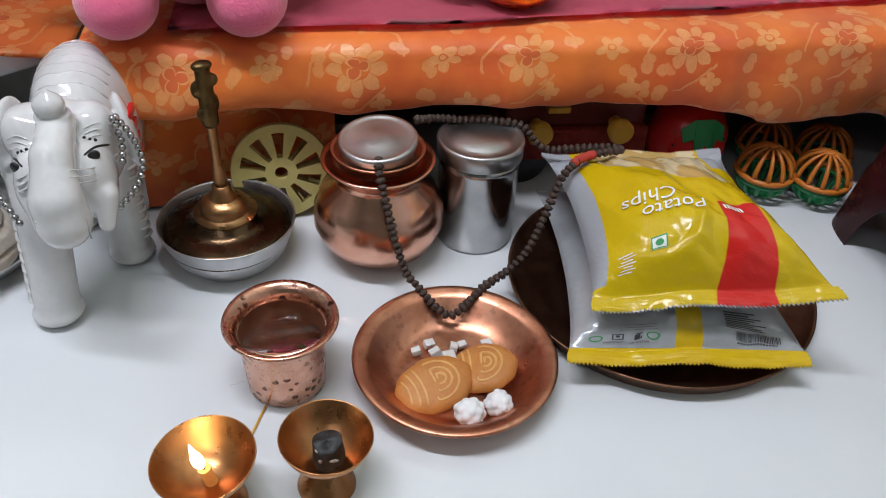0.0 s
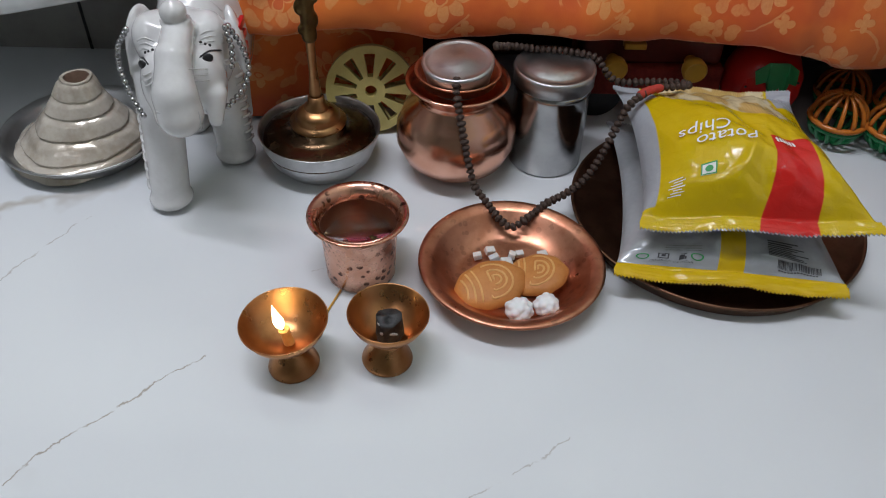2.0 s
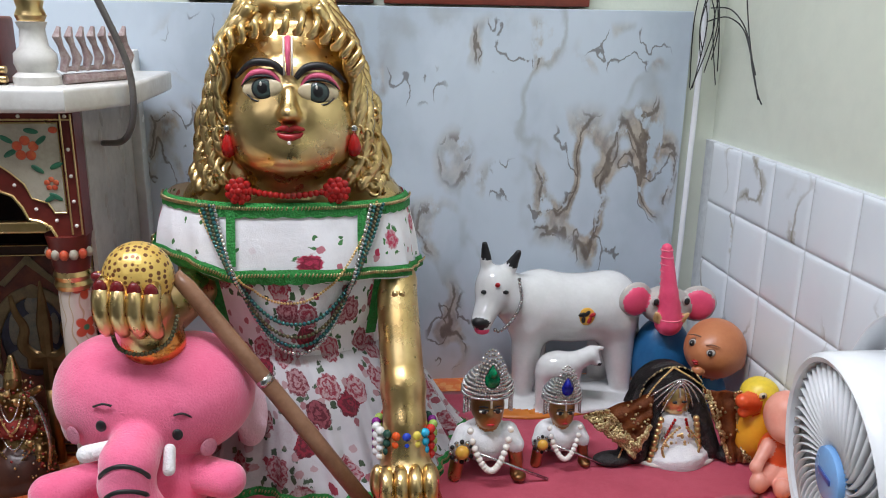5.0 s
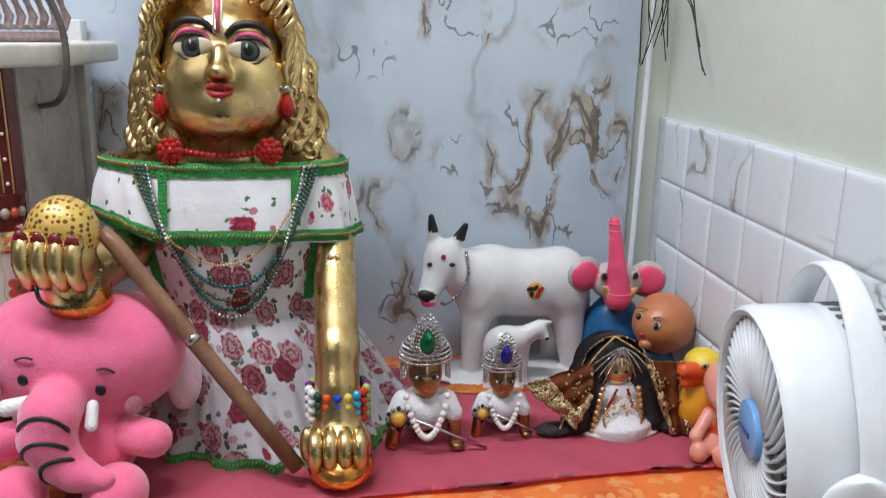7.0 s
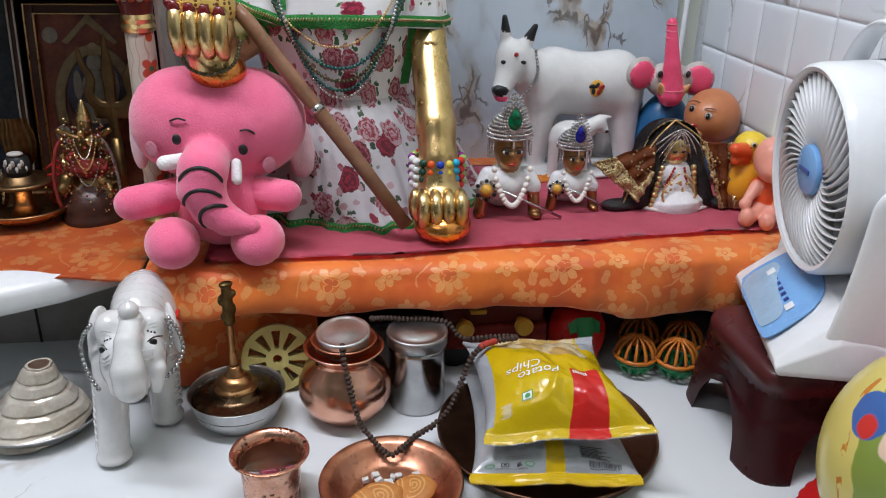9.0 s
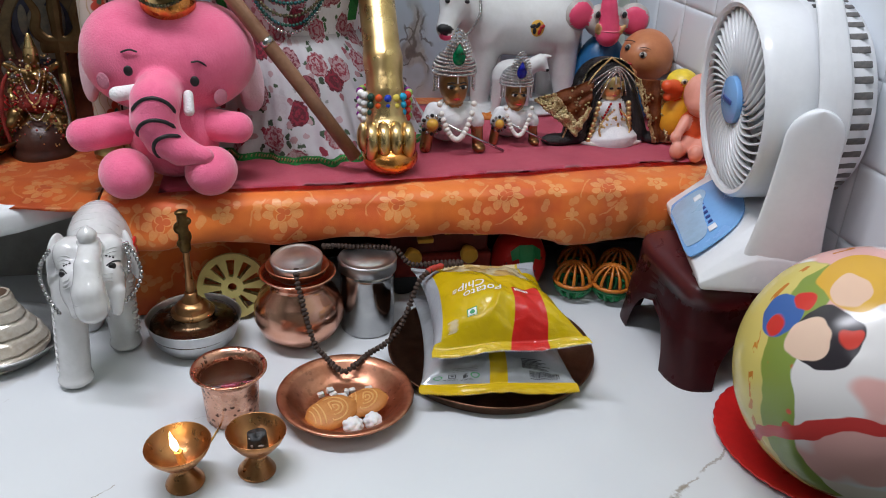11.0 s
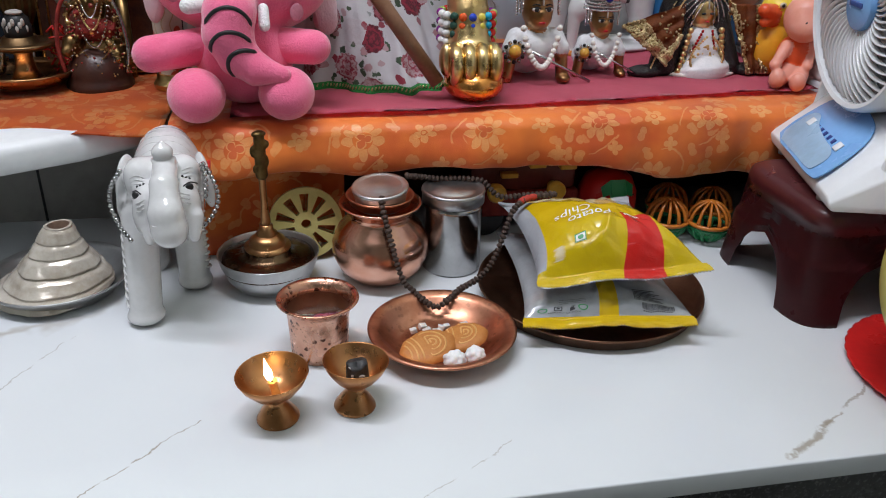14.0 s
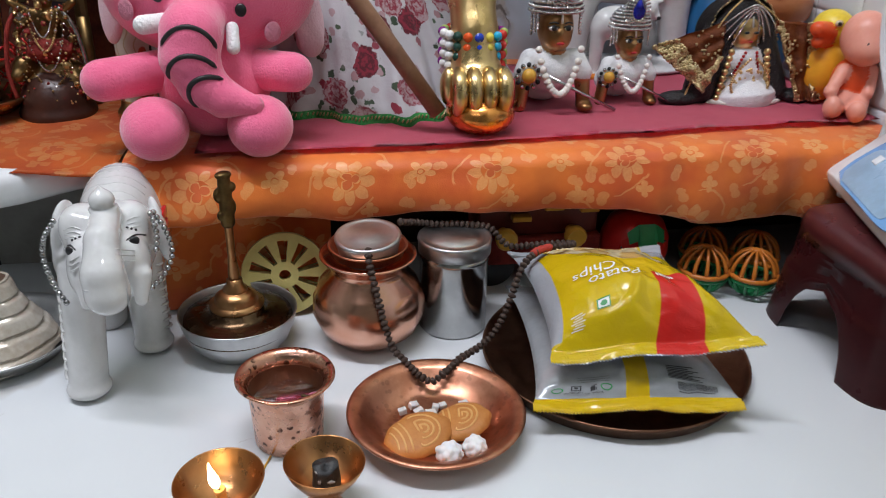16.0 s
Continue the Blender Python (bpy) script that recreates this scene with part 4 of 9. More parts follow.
bm = sheet(rough_cone, 28, 14, closed=True)
single("incense_cone", bm, M_DHOOP, "stubby black incense cone with ash flecks", "incense", (0.0400, 0.3500, 0.0243), sharp=70)
bm = bmesh.new()
for c, r in (((0.043, 0.3427, 0.0335), (0.0028, 0.0008, 0.0011)), ((0.0365, 0.3423, 0.0345), (0.0013, 0.0007, 0.0015)), ((0.0355, 0.3455, 0.040), (0.0018, 0.0022, 0.0009))):
    ball(bm, c, r, 10)
single("ash_flake", bm, M_ASH, "grey ash flakes on the incense", "ash")

# copper tumbler
cup = thing("copper_tumbler", "copper tumbler with dark spots and a flared rim, holding water", "tumbler", (0.0162, 0.4305, 0))
part("body", lathe([(0.0, 0.0), (0.0222, 0.0), (0.0234, 0.0015), (0.0240, 0.014), (0.0250, 0.034), (0.0258, 0.0425), (0.0285, 0.0475), (0.0322, 0.0500), (0.0334, 0.0512), (0.0328, 0.0524), (0.0300, 0.0516), (0.0268, 0.0485), (0.0250, 0.043), (0.0250, 0.0428)], 64), [M_COPPER_SPOT], cup)
part("inside", lathe([(0.0250, 0.0428), (0.0242, 0.030), (0.0232, 0.004), (0.0, 0.003)], 64), copper_like("inner_copper", (0.36, 0.17, 0.105), (0.26, 0.115, 0.068), 0.42, 0.15), cup, "rougher, darker copper inside")
mw, nt, bs = nodes_of("water")
bs.inputs["Base Color"].default_value = (0.75, 0.55, 0.45, 1)
bs.inputs["Transmission Weight"].default_value, bs.inputs["Roughness"].default_value, bs.inputs["IOR"].default_value = 1.0, 0.02, 1.33
single("water", lathe([(0.0, 0.030), (0.0236, 0.030), (0.0240, 0.0305)], 48), mw, "clear water in the copper tumbler", "water", (0.0162, 0.4305, 0))

# copper plate with sweets
plate = single("copper_plate", lathe([(0.0, 0.0012), (0.036, 0.0), (0.040, 0.0012), (0.050, 0.0100), (0.0545, 0.0150), (0.0605, 0.0166), (0.0622, 0.0172), (0.0628, 0.0184), (0.0616, 0.0194), (0.0590, 0.0190), (0.0545, 0.0178), (0.0525, 0.0162), (0.0480, 0.0114), (0.0395, 0.0036), (0.035, 0.0024), (0.0, 0.0030)], 80), M_COPPER_PLATE, "round copper plate holding biscuits and sugar sweets", "plate", (0.1182, 0.4240, 0))


def biscuit(place, turn, rx, ry):
    ob = thing("biscuit", "golden oval biscuit with pale embossed rings", "biscuit", place, turn, "biscuits on the plate")

    def lump(a):
        return 1 + 0.018 * math.sin(a * 9) + 0.015 * math.sin(a * 5 + 1)

    def height(r):
        return 0.0066 * max(0.0, 1 - r ** 4) ** 0.5

    def top(u, v):
        a, r = TAU * u, math.sin(v * math.pi / 2)
        return rx * r * lump(a) * math.cos(a), ry * r * lump(a) * math.sin(a), height(r)
    body = sheet(top, 72, 20, closed=True)
    sheet(lambda u, v: (rx * v * lump(-TAU * u) * math.cos(TAU * u), -ry * v * lump(-TAU * u) * math.sin(TAU * u), 0.0), 72, 3, closed=True, bm=body)
    bmesh.ops.remove_doubles(body, verts=body.verts, dist=1e-5)
    part("crumb", body, M_BISCUIT, ob, sharp=85)
    lines = bmesh.new()

    def ridge(p):
        q = [(rx * x, ry * y, height(min(1.0, math.hypot(x, y))) - 0.0003) for x, y in p if math.hypot(x, y) < 0.90]
        tube(lines, q, [0.0003] + [0.00088] * (len(q) - 2) + [0.0003], 8)

    # a D within a D, and bowed stripes beside it
    for r in (0.16, 0.36, 0.60):
        ridge([(0.16 - 0.25 * r + r * 0.95 * max(-0.25, math.cos(g)), r * 1.18 * math.sin(g)) for g in (TAU * k / 36 for k in range(-13, 20 if r < 0.5 else 12))])
    for x0 in (-0.36, -0.54, -0.72):
        h = math.sqrt(1 - x0 * x0) * 0.88
        ridge([(x0 + 0.13 * math.cos(g * 1.4) - 0.10, h * g) for g in (k / 8 - 1 for k in range(17))])
    part("icing_line", lines, M_BISCUIT_PALE, ob, "pale embossed lines", sharp=180)
    return ob


biscuit((0.1045, 0.4110, 0.0065), (12, -6, 18), 0.0250, 0.0185)
biscuit((0.1360, 0.4210, 0.0068), (4, -14, -8), 0.0215, 0.0185)
for n, (x, y, r) in enumerate(((0.1210, 0.3845, 0.0096), (0.1392, 0.3895, 0.0090))):
    pr = [("ball", 0, (0, 0, r * 0.75), (r * 0.78,) * 3)]
    for k in range(26):
        a, b = k * 2.4, math.asin(1 - 2 * (k + 0.5) / 26)
        d = r * (0.70 + 0.05 * math.sin(k * 5))
        pr.append(("ball", 0, (d * math.cos(a) * math.cos(b), d * math.sin(a) * math.cos(b), r * 0.75 + d * 0.85 * math.sin(b)), (r * 0.29,) * 3))
    single("sugar_sweet", blob("sugar_sweet", pr, [M_SUGAR], 0.00045, 0.0014), None, "knobbly white sugar sweet on the copper plate", "sweet", (x, y, 0.0042), (0, 0, n * 40), "sugar sweets")
rng = random.Random(4)
for k in range(9):
    s = rng.uniform(0.0026, 0.0042)
    x, y = 0.098 + 0.0055 * k + rng.uniform(-0.002, 0.002), 0.4405 + 0.006 * math.sin(k * 1.7) - 0.0004 * k
    single("sugar_crystal", box(bmesh.new(), (-s, -s * 0.8, -s * 0.7), (s, s * 0.8, s * 0.7), 0.0005), M_CRYSTAL, "clear lump of rock sugar on the copper plate", "sugar", (x, y, 0.0062), (rng.uniform(-20, 20), rng.uniform(-20, 20), rng.uniform(0, 90)), "rock sugar lumps")

# bronze tray
single("bronze_tray", lathe([(0.0, 0.0012), (0.094, 0.0), (0.100, 0.0012), (0.1040, 0.0105), (0.1062, 0.0120), (0.1058, 0.0136), (0.1036, 0.0126), (0.0985, 0.0032), (0.0, 0.0030)], 96), M_BRONZE_TRAY, "wide dull bronze tray under two snack bags", "tray", (0.2735, 0.492, 0))

# copper pot with a small bowl and a steel cap
pot = thing("copper_pot", "round-bellied polished copper water pot with a flared rim", "pot", (0.0815, 0.5535, 0))
part("body", lathe([(0.0, 0.0), (0.018, 0.0), (0.027, 0.003), (0.0400, 0.014), (0.0462, 0.029), (0.0458, 0.041), (0.0400, 0.055), (0.0312, 0.064), (0.0300, 0.068), (0.0318, 0.072), (0.0370, 0.0772), (0.0392, 0.0790), (0.0388, 0.0803), (0.0360, 0.0795), (0.0305, 0.0745), (0.0285, 0.068), (0.0, 0.060)], 72), M_COPPER, pot)
inner = single("copper_bowl", lathe([(0.0, 0.0), (0.020, 0.0), (0.0285, 0.006), (0.0300, 0.0115), (0.0322, 0.0135), (0.0316, 0.0146), (0.0290, 0.013), (0.026, 0.007), (0.0, 0.004)], 56), M_COPPER_PLATE, "small copper bowl set in the pot's mouth", "bowl", (0.0815, 0.5535, 0.0735))
cap = thing("upturned_cup", "shallow steel cup turned over on the copper bowl", "cup", (0.0820, 0.5500, 0.0785), (5, -3, 0))
part("body", lathe([(0.0225, 0.0), (0.0245, 0.010), (0.0262, 0.0165), (0.0266, 0.0182), (0.0258, 0.0196), (0.0235, 0.0194), (0.0225, 0.0187), (0.0200, 0.0190), (0.0120, 0.0188), (0.0105, 0.0194), (0.0, 0.0193)], 56), M_STEEL_DULL, cap)

# steel canister
can = thing("steel_canister", "round stainless steel canister with a flat lid", "canister", (0.1545, 0.5675, 0))
part("body", lathe([(0.0, 0.0), (0.0278, 0.0), (0.0290, 0.0015), (0.0290, 0.0660), (0.0295, 0.0672), (0.0288, 0.0690), (0.0280, 0.072), (0.0, 0.072)], 64), M_STEEL, can)
part("lid", lathe([(0.0292, 0.0715), (0.0306, 0.0720), (0.0306, 0.0800), (0.0312, 0.0822), (0.0306, 0.0842), (0.0288, 0.0846), (0.0276, 0.0832), (0.0200, 0.0833), (0.0194, 0.0839), (0.0, 0.0838)], 64), M_STEEL_DULL, can)

# steel bowl with a brass hand bell in it
bowl = single("steel_bowl", lathe([(0.0, 0.0), (0.028, 0.0), (0.031, 0.0012), (0.0400, 0.012), (0.0452, 0.026), (0.0468, 0.0332), (0.0474, 0.0342), (0.0468, 0.0350), (0.0458, 0.0338), (0.0440, 0.026), (0.0385, 0.013), (0.028, 0.003), (0.0, 0.003)], 72), M_STEEL_DULL, "plain steel bowl holding a brass bell", "bowl", (-0.0245, 0.5540, 0))
M_BELL = copper_like("brown_brass", (0.105, 0.064, 0.035), (0.06, 0.035, 0.02), 0.22)
bell = thing("hand_bell", "brass hand bell with a carved handle resting in the bowl", "bell", (-0.0245, 0.5540, 0.004), (0.6, -0.6, 30))
part("bell_body", lathe([(0.0435, 0.018), (0.0438, 0.0205), (0.0430, 0.0255), (0.0390, 0.0272), (0.0300, 0.0285), (0.0216, 0.0300), (0.0210, 0.0350), (0.0, 0.0360)], 64), M_BELL, bell)
part("boss", lathe([(0.0212, 0.0350), (0.0218, 0.0372), (0.0176, 0.0384), (0.0168, 0.0400), (0.0172, 0.0412), (0.0160, 0.0424), (0.0164, 0.0436), (0.0128, 0.0462), (0.0092, 0.0490), (0.0, 0.0494)], 56), M_BRASS, bell, "ridged golden boss")
part("collar", lathe([(0.0, 0.047), (0.0094, 0.0475), (0.0098, 0.050), (0.0064, 0.0535), (0.0062, 0.058), (0.0, 0.059)], 40), M_BRASS, bell)
bm = bmesh.new()
tube(bm, [(0, 0, 0.056), (0, 0, 0.062), (0, 0, 0.08), (0, 0, 0.105), (0, 0, 0.112)], [0.0042, 0.0046, 0.0031, 0.0033, 0.0044], 16)
part("handle", bm, M_BRASS, bell)
pr = [("limb", 0, (0, 0, 0.108), (0, 0, 0.142), 0.0055, 0.0048), ("ball", 0, (0.003, 0, 0.120), (0.0045, 0.005, 0.007)), ("ball", 0, (-0.004, 0.002, 0.130), (0.0045, 0.004, 0.006)),
      ("ball", 0, (0.0045, -0.001, 0.136), (0.004, 0.004, 0.004)), ("ball", 0, (-0.005, 0, 0.114), (0.003, 0.003, 0.004)), ("ball", 0, (0.0, 0.0, 0.146), (0.0066, 0.005, 0.003))]
part("finial", blob("finial", pr, [copper_like("blackened_brass", (0.20, 0.13, 0.05), (0.05, 0.03, 0.012), 0.36, 0.5)], 0.0009, 0.0012), None, bell, "dark carved brass finial")

# conch shell on a steel dish
single("steel_dish", lathe([(0.0, 0.0012), (0.046, 0.0), (0.050, 0.0012), (0.0600, 0.0125), (0.0645, 0.0165), (0.0650, 0.0178), (0.0636, 0.0184), (0.0590, 0.0140), (0.049, 0.0035), (0.0, 0.0032)], 72), M_STEEL_DULL, "shallow dull steel dish under a conch shell", "dish", (-0.216, 0.571, 0))


WHORL = [(0.0, 0.0510, 0.004), (0.14, 0.0485, 0.0125), (0.30, 0.0395, 0.0230), (0.54, 0.0275, 0.0400), (0.74, 0.0208, 0.0520), (0.92, 0.0152, 0.0640), (0.97, 0.0130, 0.0665), (1.0, 0.0105, 0.0660)]


def conch(u, v):
    a = TAU * u + math.pi / 2
    w = max(0.0, min(1.0, v + 0.22 * (u - 0.5) * math.sin(math.pi * min(1.0, v * 1.02))))
    for p, q in zip(WHORL, WHORL[1:]):
        if w <= q[0]:
            t = (w - p[0]) / (q[0] - p[0])
            r, z = p[1] + (q[1] - p[1]) * t, p[2] + (q[2] - p[2]) * t
            break
    turn = 0.5 + 0.5 * math.cos(TAU * (w * 5.1 + 0.25))
    r *= 1.04 - 0.075 * turn ** 14 - 0.030 * (0.5 + 0.5 * math.cos(TAU * (w * 5.1 + 0.36))) ** 10 - 0.05 * (w * 5.1 + 0.25) % 1.0 * 0.6
    r *= 1 + 0.035 * math.sin(3 * a + 5 * v) + 0.018 * math.sin(7 * a + 11 * v) + 0.008 * math.sin(17 * a + 23 * v)
    if v < 0.25:
        r *= 1 + 0.5 * (0.25 - v) * math.cos(a - 3.9)
    return r * math.cos(a) + 0.012 * z / 0.07, r * 0.95 * math.sin(a) - 0.002 * z / 0.07, z


bm = sheet(conch, 72, 130)
M_SHELL = surface("conch_shell", (0.62, 0.57, 0.49), (0.44, 0.38, 0.30), 34, 0.17, metal=0.25, grain=0.25, grain_scale=160, dist=0.001)
sh = thing("conch_shell", "silvery ringed conch shell with an open tip on a steel dish", "shell", (-0.218, 0.568, 0.001))
part("whorl", bm, M_SHELL, sh, sharp=80)
bm = bmesh.new()
sheet(lambda u, v: ((0.0094 - 0.0050 * v) * math.cos(TAU * u) + 0.012, (0.0089 - 0.0048 * v) * math.sin(TAU * u) - 0.002, 0.0662 - 0.022 * v), 32, 5, closed=True, bm=bm)
part("mouth", bm, surface("shell_inside", (0.26, 0.17, 0.12), (0.16, 0.10, 0.07), 60, 0.5), sh, "brownish hollow tip", sharp=80)

# prayer beads
path = spline([(0.0800, 0.5260, 0.0945), (0.0800, 0.5190, 0.0860), (0.0840, 0.5095, 0.0680), (0.0895, 0.4990, 0.0440), (0.0950, 0.4930, 0.0260), (0.1020, 0.4840, 0.0215), (0.113, 0.467, 0.0165), (0.121, 0.4605, 0.0160), (0.131, 0.466, 0.019), (0.146, 0.481, 0.021), (0.164, 0.492, 0.024), (0.178, 0.500, 0.034), (0.1895, 0.510, 0.052), (0.201, 0.523, 0.073), (0.214, 0.5345, 0.0800), (0.230, 0.545, 0.0800), (0.252, 0.551, 0.0790), (0.246, 0.560, 0.0760), (0.224, 0.5625, 0.0745), (0.200, 0.5650, 0.0740), (0.186, 0.578, 0.0850), (0.166, 0.585, 0.0862), (0.144, 0.588, 0.0862), (0.126, 0.584, 0.090), (0.105, 0.567, 0.0990)], 400)
beads = thing("prayer_beads", "long string of dark rough seed beads draped over the pots", "beads")
rng = random.Random(2)
bead_meshes = []
for k in range(6):
    bm = bmesh.new()
    ball(bm, (0, 0, 0), (0.0023, 0.0031, 0.0031), 10)
    for v in bm.verts:
        v.co *= 1 + rng.uniform(-0.13, 0.13)
    bead_meshes.append(finish(bm, "bead", M_SEED, 180))
pts = even(path, 0.0044)
for k, p in enumerate(pts[:-1]):
    ob = new("bead", bead_meshes[k % 6])
    q = (pts[k + 1] - p).to_track_quat("X", "Z")
    s = rng.uniform(0.88, 1.1)
    ob.matrix_basis = Matrix.LocRotScale(p, q @ Euler((rng.uniform(0, 6), 0, 0)).to_quaternion(), (1, s, s))
    ob.parent = beads
bm = bmesh.new()
tube(bm, spline([(0.212, 0.5335, 0.0802), (0.220, 0.539, 0.0812), (0.231, 0.5445, 0.0806)], 10), [0.0026, 0.0034, 0.0030, 0.0036, 0.0030, 0.0034, 0.0028, 0.0034, 0.0030, 0.0022], 10)
part("thread_knot", bm, M_RED_THREAD, beads, "red thread knot")
bm = bmesh.new()
tube(bm, [(-0.006, 0.382, 0.0010), (0.004, 0.410, 0.0012)], 0.0007, 6)
single("incense_stick", bm, M_KNOB, "thin orange incense stick beside the tumbler", "incense")


# ---- stool, fan, ball and toys at the right ----
def rounded(bm, r, segs=2):
    bmesh.ops.bevel(bm, geom=bm.edges[:], offset=r, segments=segs, affect="EDGES", profile=0.5, clamp_overlap=True)
    return bm


stool = thing("plastic_stool", "low maroon moulded plastic stool with flared legs", "stool", (0.514, 0.484, 0))
sx, sy, fx, fy = 0.066, 0.069, 0.072, 0.083


def stool_ring(z):
    """Half-sizes of the stool at a height: flared feet, a small ledge, a narrower top."""
    t = z / 0.094
    out = 0.0016 if z < 0.058 else 0.0
    return fx + (sx - fx) * t + out + 0.002, fy + (sy - fy) * t ** 0.8 + out + 0.001


def rounded_square(a, hx, hy, n=0.36):
    c, q = math.cos(a), math.sin(a)
    return hx * math.copysign(abs(c) ** n, c), hy * math.copysign(abs(q) ** n, q)


bm = bmesh.new()
rings = []
for z, d in ((0.0845, -0.0035), (0.0845, 0.0), (0.098, -0.0005), (0.1035, -0.0025), (0.1062, -0.0060), (0.1072, -0.0105), (0.1070, -0.030)):
    rings.append([bm.verts.new((*rounded_square(TAU * k / 96, sx + 0.0025 + d, sy + 0.0025 + d), z)) for k in range(96)])
for a, b in zip(rings, rings[1:]):
    for k in range(96):
        bm.faces.new((a[k], a[(k + 1) % 96], b[(k + 1) % 96], b[k]))
bm.faces.new(rings[-1])
part("seat", bm, M_MAROON, stool, sharp=60)
for quarter in range(4):
    def leg_panel(u, v):
        a = quarter * TAU / 4 + TAU / 4 * u
        hx, hy = stool_ring(0.03)
        x, y = rounded_square(a, hx, hy)
        along = min(abs(x) / hx, abs(y) / hy) * 0.072
        low = 0.058 * math.sqrt(1 - (along / 0.036) ** 2) if along < 0.036 else 0.0
        z = low + (0.0846 - low) * v
        hx, hy = stool_ring(z)
        return (*rounded_square(a, hx, hy), z)
    bm = sheet(leg_panel, 64, 26)
    bmesh.ops.solidify(bm, geom=bm.faces[:], thickness=0.0032)
    part("leg", bm, M_MAROON, stool, sharp=60)

fan = thing("table_fan", "white plastic table fan with spiral grille and blue control panel", "fan", (0.490, 0.499, 0.1085), (0, 0, 164))
HEAD = pose(-0.006, 0, 0.1585, 0, 4, 5) @ pose(0, 0, 0, 0, 90, 0) @ Matrix.Scale(1.02, 4)


def in_head(bm):
    bmesh.ops.transform(bm, matrix=HEAD, verts=bm.verts)
    return bm


part("barrel", in_head(lathe([(0.0830, -0.006), (0.0838, 0.0025), (0.0875, 0.0040), (0.0905, 0.0010), (0.0915, -0.006), (0.0915, -0.040), (0.0905, -0.0415), (0.0905, -0.0440), (0.0915, -0.0455), (0.0900, -0.076), (0.0840, -0.090), (0.066, -0.100), (0.0, -0.103), (0.0, -0.098), (0.064, -0.095), (0.0865, -0.074), (0.0875, -0.010), (0.0830, -0.006)], 96)), M_WHITE, fan, sharp=50)
part("motor_cover", in_head(lathe([(0.0, -0.020), (0.034, -0.022), (0.040, -0.030), (0.040, -0.095)], 48)), M_GREY, fan)
bm = bmesh.new()
for k in range(5):
    a0 = TAU * k / 5
    sheet(lambda u, v: ((0.036 + 0.044 * u) * math.cos(a0 + 0.9 * v + 0.5 * u), (0.036 + 0.044 * u) * math.sin(a0 + 0.9 * v + 0.5 * u), -0.050 + 0.024 * v), 8, 6, bm=bm)
part("fan_blade", in_head(bm), M_WHITE, fan)
hub = part("hub", in_head(lathe([(0.021, -0.010), (0.0222, 0.0), (0.0215, 0.0035), (0.0195, 0.0046), (0.0, 0.0052)], 48)), M_BLUE_PANEL, fan, "round blue hub badge")
bm = bmesh.new()
box(bm, (-0.0022, -0.011, 0.0050), (0.0022, 0.011, 0.0062), 0.0004)
part("mark", in_head(bm), surface("badge_mark", (0.05, 0.10, 0.35), None, 30, 0.3), hub)
bm = bmesh.new()
tube(bm, [((0.0205 + 0.0645 * t) * math.cos(0.62 * t ** 1.25), (0.0205 + 0.0645 * t) * math.sin(0.62 * t ** 1.25), 0.0012 - 0.004 * (2 * t - 1) ** 2 * 0.5) for t in (k / 9 for k in range(10))], 0.00105, 6)
for v in bm.verts:
    v.co.z = 0.001 + (v.co.z - 0.001) * 3.2
VANE = finish(bm, "vane", M_WHITE, 60)
for k in range(46):
    ob = new("vane", VANE)
    ob.matrix_basis = HEAD @ pose(0, 0, 0, 0, 0, 360 / 46 * k)
    ob.parent = fan
# air slots round the barrel's back: dark raised pads painted for their shade
bm = bmesh.new()
box(bm, (0.0, -0.0030, -0.0080), (0.0012, 0.0030, 0.0080), 0.0006)
SLOT = finish(bm, "air_slot", surface("slot_shade", (0.10, 0.10, 0.10), (0.16, 0.15, 0.14), 200, 0.6), 50)
for k in range(44):
    for z, r in ((-0.056, 0.0908), (-0.0755, 0.0893)):
        ob = new("air_slot", SLOT)
        ob.matrix_basis = HEAD @ pose(0, 0, z, 0, 0, 360 / 44 * k) @ pose(r, 0, 0)
        ob.parent = fan


def carry_handle(u, v):
    """A strap from one side arm over the barrel to the other, raised to a grip at the top."""
    a = math.pi * (u - 0.5) * 1.04
    q = TAU * v
    r = 0.0965 + 0.026 * max(0.0, math.cos(a)) ** 6 + 0.0028 * math.cos(q)
    return r * math.sin(a), r * math.cos(a), -0.050 + (0.0092 + 0.005 * math.sin(abs(a))) * math.sin(q)


bm = sheet(lambda u, v: (lambda p: (-p[1], p[0], p[2]))(carry_handle(u, v)), 60, 14)
part("carry_handle", in_head(bm), M_WHITE, fan, sharp=80)
# base with a sloping panel, flanks and two side arms
bm = bmesh.new()
prof = [(0.017, 0.004), (0.019, 0.014), (-0.030, 0.064), (-0.050, 0.068), (-0.088, 0.050), (-0.096, 0.010), (-0.090, 0.002), (0.014, 0.001)]


def base_side(y, k):
    return [bm.verts.new((x if x > 0 else x, y, z * k + (1 - k) * 0.004)) for x, z in prof]


